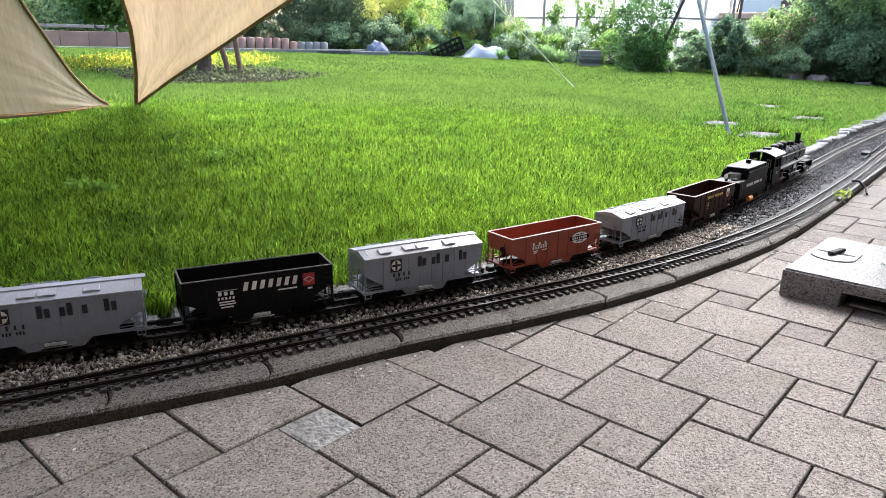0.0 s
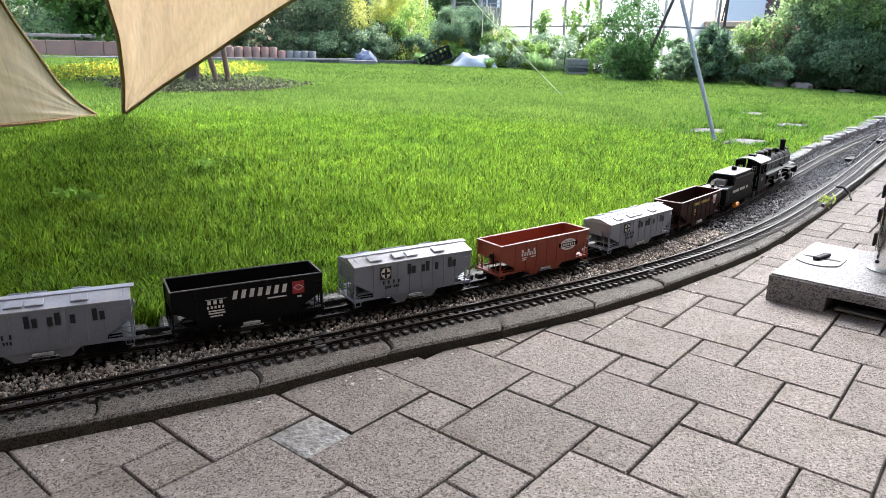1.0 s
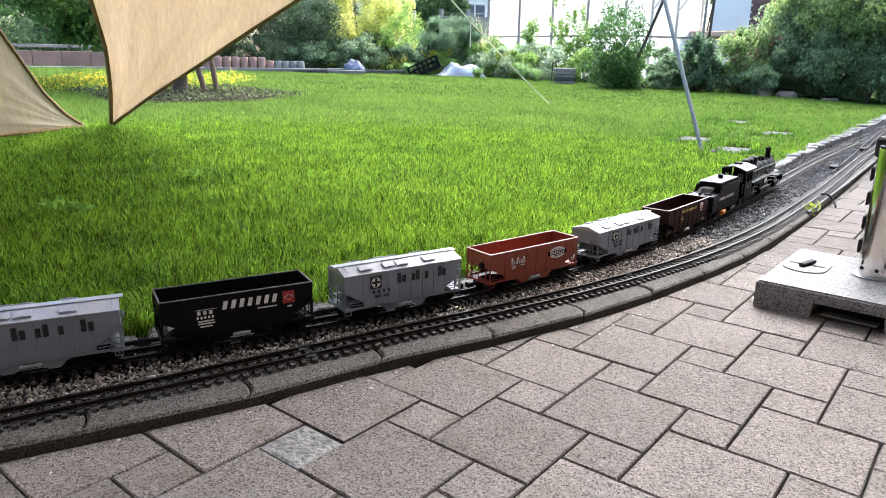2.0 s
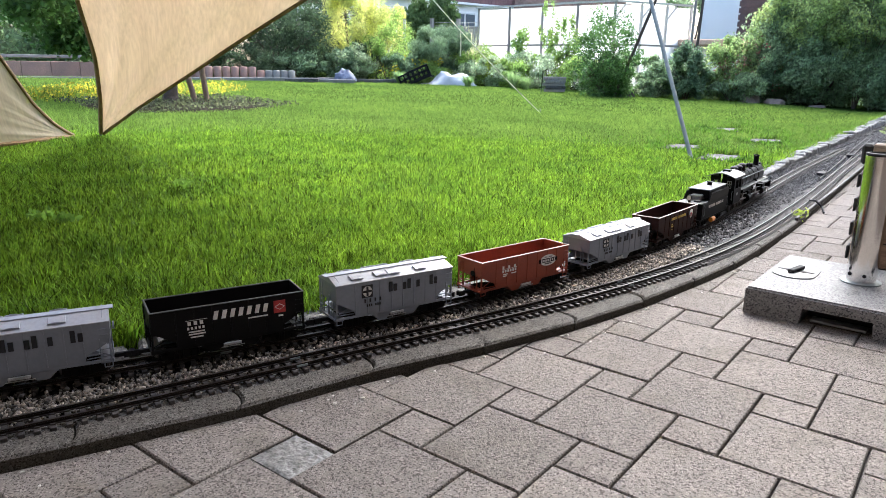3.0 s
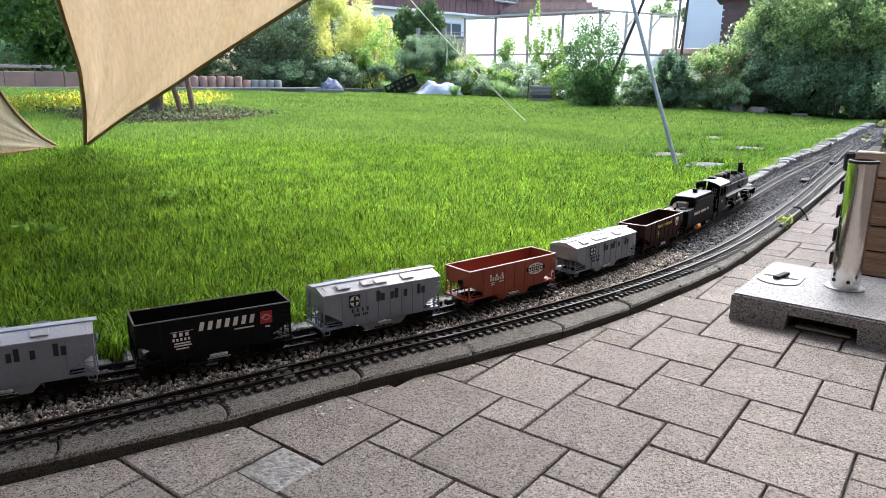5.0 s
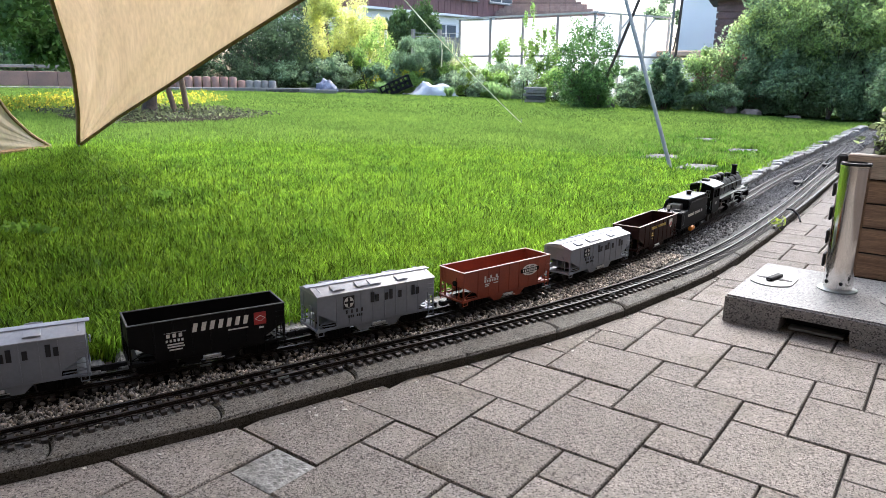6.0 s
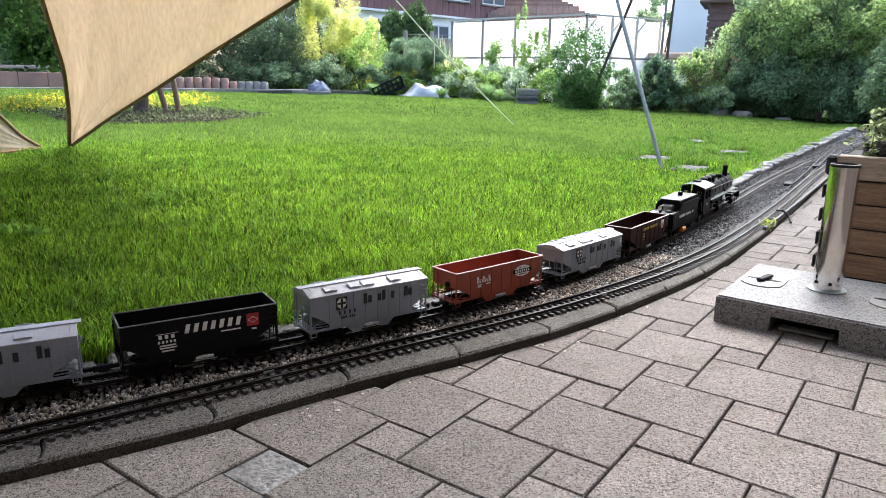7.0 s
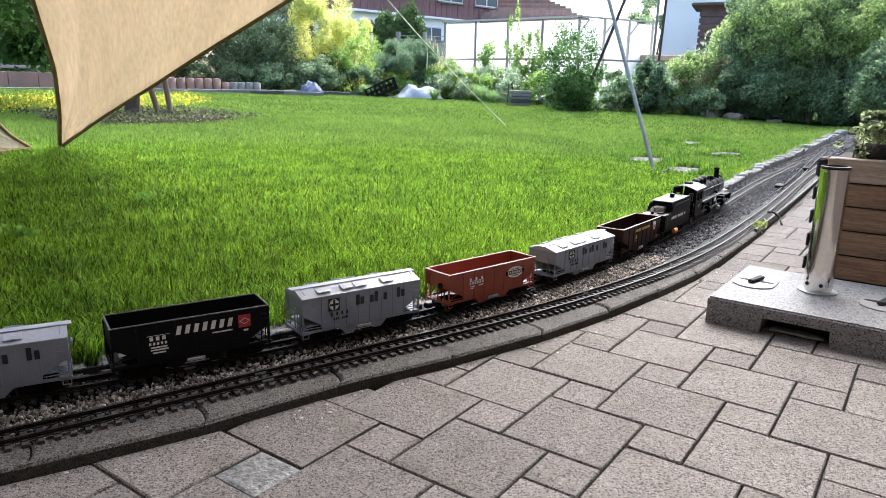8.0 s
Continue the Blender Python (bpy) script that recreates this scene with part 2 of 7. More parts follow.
def plate(outline, z0, z1, bevel=0.0, drop=0.0):
    """An outline in x, y drawn up from z0 to z1, its top edge chamfered."""
    bm = bmesh.new()
    n = len(outline)
    c = Vector((sum(p[0] for p in outline) / n, sum(p[1] for p in outline) / n))
    rows = [[bm.verts.new((x, y, z0)) for x, y in outline]]
    if bevel:
        rows.append([bm.verts.new((x, y, z1 - (drop or bevel))) for x, y in outline])
        inner = []
        for i in range(n):
            p, a, b = Vector(outline[i][:2]), Vector(outline[i - 1][:2]), Vector(outline[(i + 1) % n][:2])
            d1, d2 = (p - a).normalized(), (b - p).normalized()
            nrm = Vector((-(d1.y + d2.y), d1.x + d2.x))
            nrm = nrm.normalized() * min(bevel * 1.6, bevel / max(0.3, nrm.length / 2)) if nrm.length > 1e-6 else Vector((0, 0))
            inner.append(p + nrm)
        rows.append([bm.verts.new((p.x, p.y, z1)) for p in inner])
    else:
        rows.append([bm.verts.new((x, y, z1)) for x, y in outline])
    for a, b in zip(rows, rows[1:]):
        for i in range(n):
            bm.faces.new((a[i], a[(i + 1) % n], b[(i + 1) % n], b[i]))
    bm.faces.new(rows[0][::-1])
    bm.faces.new(rows[-1])
    return bm


def cord(points, r, seg=6, closed=False):
    """A round cord through points."""
    bm = bmesh.new()
    pts = [Vector(p) for p in points]
    rings = []
    for i, p in enumerate(pts):
        d = (pts[min(i + 1, len(pts) - 1)] - pts[max(i - 1, 0)]).normalized()
        q = d.to_track_quat("Z", "Y").to_matrix()
        rings.append([bm.verts.new(p + q @ Vector((r * math.cos(math.tau * j / seg), r * math.sin(math.tau * j / seg), 0))) for j in range(seg)])
    for a, b in zip(rings, rings[1:]):
        for j in range(seg):
            bm.faces.new((a[j], a[(j + 1) % seg], b[(j + 1) % seg], b[j]))
    bm.faces.new(rings[0][::-1])
    bm.faces.new(rings[-1])
    return bm


def from_arrays(name, verts, faces, material, parent=None, smooth=False):
    """One mesh out of numpy arrays: verts n x 3, faces m x 3 or m x 4."""
    me = bpy.data.meshes.new(name)
    k = faces.shape[1]
    me.vertices.add(len(verts))
    me.vertices.foreach_set("co", np.ascontiguousarray(verts, dtype=np.float32).ravel())
    me.loops.add(faces.size)
    me.loops.foreach_set("vertex_index", np.ascontiguousarray(faces, dtype=np.int32).ravel())
    me.polygons.add(len(faces))
    me.polygons.foreach_set("loop_start", np.arange(0, faces.size, k, dtype=np.int32))
    me.update(calc_edges=True)
    if smooth:
        me.polygons.foreach_set("use_smooth", [True] * len(me.polygons))
    me.materials.append(material)
    ob = new(name, me)
    ob.parent = parent
    return ob


# ---- plan: the two lines of rail, the kerb and the lie of the lawn ----
def spline(points):
    """A smooth line x(y) through the points, as stations 10 mm apart: s, x, y."""
    p = np.array(points)
    x, y = p[:, 0], p[:, 1]
    n, h = len(y), np.diff(y)
    a, b = np.eye(n), np.zeros(n)
    for i in range(1, n - 1):
        a[i, i - 1:i + 2] = h[i - 1], 2 * (h[i - 1] + h[i]), h[i]
        b[i] = 6 * ((x[i + 1] - x[i]) / h[i] - (x[i] - x[i - 1]) / h[i - 1])
    c = np.linalg.solve(a, b)
    v = np.arange(y[0], y[-1], 0.005)
    i = np.clip(np.searchsorted(y, v) - 1, 0, n - 2)
    l, r = y[i + 1] - v, v - y[i]
    u = c[i] * l ** 3 / (6 * h[i]) + c[i + 1] * r ** 3 / (6 * h[i]) + (x[i] / h[i] - c[i] * h[i] / 6) * l + (x[i + 1] / h[i] - c[i + 1] * h[i] / 6) * r
    s = np.r_[0, np.cumsum(np.hypot(np.diff(u), np.diff(v)))]
    st = np.arange(0, s[-1], 0.01)
    return st, np.interp(st, s, u), np.interp(st, s, v)


def on(line, s, off=0.0):
    """The point at s along a line, off metres to its right, and the angle of its way from +x."""
    st, x, y = line
    a, b = s - 0.02, s + 0.02
    dx, dy = np.interp(b, st, x) - np.interp(a, st, x), np.interp(b, st, y) - np.interp(a, st, y)
    w = math.atan2(dy, dx)
    return float(np.interp(s, st, x)) + off * math.sin(w), float(np.interp(s, st, y)) - off * math.cos(w), w


LINE_A = spline([(-2.3, -3.0), (-1.72, -2.2), (-1.375, -1.5), (-1.135, -1), (-0.93, -0.5), (-0.765, 0), (-0.655, 0.5), (-0.597, 1), (-0.582, 1.5), (-0.583, 2), (-0.608, 3), (-0.642, 4), (-0.65, 5), (-0.66, 7), (-0.7, 10), (-0.75, 13)])
LINE_B = spline([(-2.0, -3.2), (-1.40, -2.2), (-1.11, -1.5), (-0.925, -1), (-0.757, -0.5), (-0.591, 0), (-0.456, 0.5), (-0.369, 1), (-0.328, 1.5), (-0.321, 2), (-0.341, 3), (-0.385, 4), (-0.42, 5), (-0.47, 7), (-0.5, 10), (-0.55, 13)])
RAIL_TOP = 0.046


def edge_x(y):
    """Where the lawn begins beside the ballast."""
    return np.interp(y, LINE_A[2], LINE_A[1]) - np.interp(y, (-2, -1, 0, 1, 3, 5, 10), (0.12, 0.10, 0.10, 0.12, 0.15, 0.16, 0.14))


def sett_rise(y):
    """How far the granite edging stands higher towards the garden's end."""
    return np.interp(y, (1.5, 3.0, 4.5, 6.0, 9.0, 13.0), (0.0, 0.01, 0.025, 0.042, 0.055, 0.05))


def lawn_z(x, y):
    u = -np.asarray(x, dtype=float) - 1.3
    bank = np.clip((u + 0.6) / -1.0 + 1.0, 0, 1)          # the bank behind the raised setts
    return 0.03 + sett_rise(y) * bank * bank * (3 - 2 * bank) + 0.035 * np.where(u > 4, u, np.log1p(np.exp(np.minimum(4 * u, 40))) / 4)


def kerb_x(y):
    """The kerb's front face on the patio's side."""
    return np.interp(y, (-3, -2.2, -1.6, -1.195, -0.885, -0.54, -0.25, 0.07, 0.41, 0.77, 1.12, 1.45, 2.0, 3.0, 5.0, 13.0), (-1.8, -1.32, -1.05, -0.873, -0.747, -0.65, -0.536, -0.43, -0.352, -0.296, -0.255, -0.245, -0.24, -0.262, -0.33, -0.46))


# ---- ground: one sheet to the horizon ----
def ground():
    xs = np.r_[-400, -200, -100, -60, -40, -30, np.arange(-24, -3, 0.7), np.arange(-3, 0.2, 0.08), np.arange(0.2, 8, 0.8), 15, 30, 60, 120, 300]
    ys = np.r_[-300, -100, -40, -20, -10, np.arange(-6, -3, 0.5), np.arange(-3, 6, 0.1), np.arange(6, 22, 0.4), 25, 30, 40, 60, 100, 200, 500]
    gx, gy = np.meshgrid(xs, ys)
    lawn = lawn_z(np.maximum(gx, -22), gy)
    bed = np.where(gx < edge_x(gy) - 0.01, lawn - 0.012, -0.03)
    z = np.where(gx > 1.0, -0.06, bed)
    n, m = gx.shape
    i = np.arange(n * m).reshape(n, m)
    f = np.stack([i[:-1, :-1], i[:-1, 1:], i[1:, 1:], i[1:, :-1]], -1).reshape(-1, 4)
    ob = from_arrays("ground", np.stack([gx, gy, z], -1).reshape(-1, 3), f, TURF, smooth=True)
    tagged(ob, "garden ground with short green turf rising gently from the rails", "ground", kind="structure")


ground()

# unseen dark walls added round the patio to block light from behind
BLOCKWALL = mat("dark_light_block", (0.13, 0.105, 0.085), (0.1, 0.08, 0.065), rough=0.9, scale=2, fine=120, bump=0.3, grain=0.06)
for name, b in (("wall_east", (1.62, 1.87, -3.3, 10.0)), ("wall_south", (-4.5, 1.62, -3.3, -3.05))):
    w = part(name, slab(*b, -0.06, 6.6), BLOCKWALL, None)
    tagged(w, "unseen dark wall added to keep skylight off the patio", "wall", kind="structure")


# ---- rails and sleepers ----
def track(name, line, s0, s1, label, pitch=0.0285):
    top = thing(name, Matrix(), label, "track", "garden railway tracks")
    for side in (-1, 1):
        bm = bmesh.new()
        rows = []
        prof = [(-0.0058, -0.0095), (0.0058, -0.0095), (0.0058, -0.0083), (0.0018, -0.0072), (0.0018, -0.003), (0.0034, -0.002), (0.0034, 0.0012), (-0.0034, 0.0012), (-0.0034, -0.002), (-0.0018, -0.003), (-0.0018, -0.0072), (-0.0058, -0.0083)]
        for s in np.arange(s0, s1, 0.05):
            ring = []
            for o, z in prof:
                x, y, _ = on(line, s, side * 0.0242 + o)
                ring.append(bm.verts.new((x, y, RAIL_TOP + z)))
            rows.append(ring)
        for a, b in zip(rows, rows[1:]):
            for i in range(12):
                bm.faces.new((a[i], a[(i + 1) % 12], b[(i + 1) % 12], b[i]))
        part("rail", bm, RAIL, top)
    tie = bmesh.new()
    box(tie, -0.0062, 0.0062, -0.046, 0.046, -0.0093, 0, 0.001)
    for side in (-1, 1):
        for o in (-0.007, 0.007):
            box(tie, -0.0045, 0.0045, side * 0.0242 + o - 0.002, side * 0.0242 + o + 0.002, 0, 0.003)
    me = None
    for k, s in enumerate(np.arange(s0, s1, pitch)):
        if me is None:
            ob = part("sleeper", tie, SLEEPER, top)
            me = ob.data
        else:
            ob = new("sleeper", me)
            ob.parent = top
        x, y, w = on(line, s)
        ob.matrix_basis = Matrix.Translation((x, y, RAIL_TOP - 0.0095)) @ Matrix.Rotation(w + 0.01 * math.sin(k * 2.3), 4, "Z")
    for s in np.arange(s0 + 0.42, s1, 1.2):
        for side in (-1, 1):
            x, y, w = on(line, s, side * 0.0242)
            bm = bmesh.new()
            box(bm, -0.014, 0.014, -0.0042, 0.0042, -0.0085, -0.002, 0.001, m=Matrix.Translation((x, y, RAIL_TOP)) @ Matrix.Rotation(w, 4, "Z"))
            part("rail_joiner", bm, STEEL, top)
    return top


track("railway_track", LINE_A, 1.0, 9.4, "brown garden railway track on sleepers in gravel, under the train")
track("railway_track", LINE_B, 1.2, 9.4, "brown garden railway track lying along the patio kerb")

# ---- kerb ----
KERB_TOP = 0.0272


def kerb():
    top = thing("kerb", Matrix(), "weathered concrete kerb of stones with rounded interlocking ends", "kerb", kind="structure")
    ys = np.arange(-2.2, 9, 0.01)
    xs = kerb_x(ys)
    s = np.r_[0, np.cumsum(np.hypot(np.diff(xs), np.diff(ys)))]
    line = (s, xs, ys)
    start = float(np.interp(-1.195, ys, s))
    first = start - 0.335 * 3
    wide, bow, gap = 0.125, 0.03, 0.004
    for k in range(28):
        a, b = first + 0.338 * k, first + 0.338 * (k + 1) - gap
        if b > s[-1] - 0.05:
            break
        out = []
        for j in range(7):
            v = j / 6
            out.append((b - 0.012 + bow * (1 - (2 * v - 1) ** 2) ** 0.5, -wide * v))
        for j in range(1, 6):
            out.append((b - 0.012 + (a - b) * j / 6, -wide))
        for j in range(7):
            v = 1 - j / 6
            out.append((a - 0.012 + bow * (1 - (2 * v - 1) ** 2) ** 0.5 * (0 if j in (0, 6) else 1), -wide * v))
        for j in range(1, 6):
            out.append((a - 0.012 + (b - a) * j / 6, 0))
        rr = random.Random(k)
        tilt, dz = rr.uniform(-0.004, 0.004), rr.uniform(-0.0015, 0.0015)
        pts = [on(line, u, o)[:2] for u, o in out]
        bm = plate(pts, -0.08, KERB_TOP, 0.006)
        for v in bm.verts:
            v.co.z += dz + tilt * (v.co.y - pts[0][1]) if v.co.z > 0 else 0
        bmesh.ops.triangulate(bm, faces=[f for f in bm.faces if len(f.verts) > 4])
        # upright faces take the darker colour that holds moss and shade
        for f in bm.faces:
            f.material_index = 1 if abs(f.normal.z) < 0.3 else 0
        part("kerb_stone", bm, KERB, top).data.materials.append(MOSSY_SHADE)


kerb()

# bed of the ballast, near black: shade under the train is in its colour
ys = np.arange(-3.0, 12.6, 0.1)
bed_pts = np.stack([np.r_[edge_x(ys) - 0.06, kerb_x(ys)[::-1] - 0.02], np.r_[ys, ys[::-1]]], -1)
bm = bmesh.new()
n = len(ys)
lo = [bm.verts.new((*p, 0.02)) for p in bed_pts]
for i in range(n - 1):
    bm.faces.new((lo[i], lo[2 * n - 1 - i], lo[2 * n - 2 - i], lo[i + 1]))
tagged(part("ballast_bed", bm, SHADEBED, None), "near-black gravel bed under the two tracks, shade in its colour", "gravel bed", kind="structure")
bm = bmesh.new()
pts = [(1.62, -3.05), (1.62, 9.0)] + [(float(kerb_x(y)) - 0.03, float(y)) for y in np.arange(9.0, -2.51, -0.5)] + [(-1.75, -3.05)]
vs = [bm.verts.new((x, y, -0.016)) for x, y in pts]
bm.faces.new(vs)
bmesh.ops.triangulate(bm, faces=bm.faces)
tagged(part("patio_bed", bm, JOINT, None), "dark sandy joints between the patio pavers", "patio", kind="structure")

# granite setts along the lawn
sett_edge = thing("lawn_edging", Matrix(), "row of rough pale granite setts between lawn and gravel", "edging", kind="structure")
rr = random.Random(5)
y = -2.6
while y < 11.8:
    ln = rr.uniform(0.17, 0.27) if y < 1.0 else rr.uniform(0.11, 0.17)
    x = float(edge_x(y + ln / 2)) - 0.03
    w = math.atan2(ln, float(edge_x(y + ln) - edge_x(y)))
    hi = 0.043 + rr.uniform(-0.005, 0.008) + float(sett_rise(y)) * rr.uniform(0.7, 1.2)
    half = 0.055 if y < 1.0 else 0.06
    bm = bmesh.new()
    box(bm, -ln / 2 + 0.005, ln / 2 - 0.005, -half, half, -0.05, hi, 0.009)
    bmesh.ops.subdivide_edges(bm, edges=[e for e in bm.edges if e.calc_length() > 0.05], cuts=2, use_grid_fill=True)
    for v in bm.verts:
        v.co += Vector((rr.uniform(-1, 1), rr.uniform(-1, 1), rr.uniform(-0.8, 0.8))) * 0.005
    ob = part("sett", bm, SETT, sett_edge)
    ob.matrix_basis = Matrix.Translation((x, y + ln / 2, 0.0)) @ Matrix.Rotation(w + rr.uniform(-0.07, 0.07), 4, "Z") @ Matrix.Rotation(rr.uniform(-0.12, 0.08), 4, "X") @ Matrix.Rotation(rr.uniform(-0.05, 0.05), 4, "Y")
    y += ln

# stepping stones in the lawn
STEPS = ((-1.88, 4.97, 8), (-1.33, 4.43, 5), (-2.17, 7.28, 10), (-1.42, 6.24, 6))
for x, y, a in STEPS:
    z = float(lawn_z(x, y))
    st = part("stepping_stone", slab(-0.17, 0.17, -0.21, 0.21, -0.05, -0.001, 0.006), SLAB, None)
    st.matrix_basis = pose(x, y, z, 0, 0, a)
    tagged(st, "square concrete stepping slab sunk in the lawn", "paving slab", "stepping stones")


# ---- the train ----
RED_OX = mat("oxide_red_paint", (0.27, 0.050, 0.022), (0.21, 0.04, 0.018), rough=0.5, scale=14, fine=160, grain=0.1)
BROWN = mat("dark_brown_paint", (0.028, 0.010, 0.008), (0.02, 0.008, 0.0065), rough=0.45, spec=0.08, scale=14, fine=160, grain=0.12)
COALBLACK = mat("satin_black_paint", (0.0055, 0.005, 0.0055), (0.008, 0.008, 0.008), rough=0.5, spec=0.1, scale=14, fine=160, grain=0.12)
LOCOBLACK = mat("gloss_black_paint", (0.005, 0.005, 0.0055), (0.007, 0.007, 0.008), rough=0.4, spec=0.05, scale=14, fine=160, grain=0.1)
# black lifted to grey: the sky's reflection on top faces is in this colour
SHEENBLACK = mat("black_top_with_sky_sheen", (0.15, 0.15, 0.152), (0.1, 0.1, 0.1), rough=0.35, spec=1.0, scale=20, fine=200, grain=0.2, coat=1.0)
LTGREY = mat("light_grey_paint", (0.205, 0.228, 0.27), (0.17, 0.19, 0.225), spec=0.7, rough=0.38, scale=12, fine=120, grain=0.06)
# the sides' grey made paler: skylight on the roof is put into it
SKYLITGREY = mat("skylit_light_grey_roof", (0.33, 0.35, 0.39), (0.27, 0.29, 0.325), rough=0.4, spec=0.7, scale=12, fine=120, grain=0.08)
WHITE = mat("white_paint", (0.72, 0.70, 0.66), (0.62, 0.6, 0.56), rough=0.55, scale=50, fine=300, grain=0.08)
NAVY = mat("dark_blue_black_paint", (0.008, 0.009, 0.014), rough=0.5)
GOLD = mat("yellow_paint", (0.55, 0.38, 0.06), rough=0.5)
LOGORED = mat("red_paint", (0.42, 0.03, 0.03), rough=0.5)
ORANGE = mat("orange_plastic", (0.75, 0.26, 0.02), rough=0.4)
WHEEL = mat("worn_wheel_metal", (0.10, 0.095, 0.09), (0.06, 0.05, 0.045), rough=0.4, metal=0.7, scale=60)
BOGIE = mat("black_bogie_plastic", (0.006, 0.0055, 0.0055), spec=0.1, rough=0.65, scale=60)
GLINT = mat("bright_brake_gear", (0.55, 0.55, 0.54), rough=0.35, metal=0.4)


def bogie(top, x):
    """A two-axle bogie: bolster and side frames, with two wheelsets."""
    bm = bmesh.new()
    box(bm, x - 0.012, x + 0.012, -0.03, 0.03, 0.014, 0.03, 0.002)
    for s in (-1, 1):
        prism(bm, [(x - 0.047, 0.012), (x - 0.047, 0.024), (x - 0.02, 0.031), (x + 0.02, 0.031), (x + 0.047, 0.024), (x + 0.047, 0.012), (x + 0.033, 0.009), (x + 0.016, 0.006), (x - 0.016, 0.006), (x - 0.033, 0.009)], s * 0.034 - 0.003, s * 0.034 + 0.003)
        for dx in (-0.036, 0.036):
            box(bm, x + dx - 0.008, x + dx + 0.008, s * 0.038 - 0.003, s * 0.038 + 0.003, 0.009, 0.023, 0.001)
        for dx in (-0.009, 0, 0.009):
            rod(bm, (x + dx, s * 0.038, 0.008), (x + dx, s * 0.038, 0.027), 0.0032, seg=6)
    b = part("bogie", bm, BOGIE, top, "black bogie")
    for dx in (-0.036, 0.036):
        w = bmesh.new()
        for s in (-1, 1):
            m = pose(x + dx, s * 0.0235, 0.0155, 90)
            turned(w, [(0.004, -0.005), (0.013, -0.004), (0.0155, -0.003), (0.0155, 0.0015), (0.0175, 0.002), (0.0175, 0.0035), (0.004, 0.004)] if s > 0 else [(0.004, -0.004), (0.0175, -0.0035), (0.0175, -0.002), (0.0155, -0.0015), (0.0155, 0.003), (0.013, 0.004), (0.004, 0.005)], 18, m)
        rod(w, (x + dx, -0.024, 0.0155), (x + dx, 0.024, 0.0155), 0.003, seg=8)
        part("wheelset", w, WHEEL, b, "worn metal wheels on an axle", smooth=True)


def coupler(top, x, way):
    bm = bmesh.new()
    box(bm, x, x + way * 0.026, -0.005, 0.005, 0.022, 0.031, 0.001)
    prism(bm, [(x + way * 0.024, 0.020), (x + way * 0.044, 0.020), (x + way * 0.044, 0.034), (x + way * 0.024, 0.034)], -0.009, -0.003)
    prism(bm, [(x + way * 0.036, 0.020), (x + way * 0.044, 0.020), (x + way * 0.044, 0.034), (x + way * 0.036, 0.034)], -0.004, 0.008)
    part("coupler", bm, BLACK, top, "black knuckle coupler")


def ladder(top, x, y, z0, z1, material, n=5, w=0.016, along=True):
    bm = bmesh.new()
    for k in (-1, 1):
        a = (x + k * w / 2, y) if along else (x, y + k * w / 2)
        rod(bm, (*a, z0), (*a, z1), 0.0012, seg=6)
    for i in range(n):
        z = z0 + (z1 - z0) * (i + 0.3) / n
        a, b = ((x - w / 2, y), (x + w / 2, y)) if along else ((x, y - w / 2), (x, y + w / 2))
        rod(bm, (*a, z), (*b, z), 0.001, seg=6)
    part("ladder", bm, material, top)


def bars(top, name, y, marks, material, label="", thick=0.0006, slant=0.0):
    """Writing on the near and far sides as plain bars: x, z, width, height of each; slant: how far the tops lean over."""
    if name.startswith("small") or name.endswith("small_lettering") or name == "shield_stripe":
        bm = bmesh.new()
        for x, z, w, h in marks:
            box(bm, x, x + w, y - thick, y + thick, z, z + h)
        part(name, bm, material, top, label)["kind"] = "stuff"
        return
    for x, z, w, h in marks:
        lean = slant * h * (1 if y < 0 else -1)
        part(name, prism(bmesh.new(), [(x, z), (x + w, z), (x + w + lean, z + h), (x + lean, z + h)], y - thick, y + thick), material, top, label)


def row(x0, x1, z, h, pattern, full=0.55):
    """Bars for one line of writing: 1 a tall letter, x a small one, a blank a gap."""
    step = (x1 - x0) / len(pattern)
    return [(x0 + i * step, z, step * full, h if c == "1" else h * 0.72) for i, c in enumerate(pattern) if c != " "]


HALF, WIDE, SILL, RIM = 0.188, 0.053, 0.040, 0.131


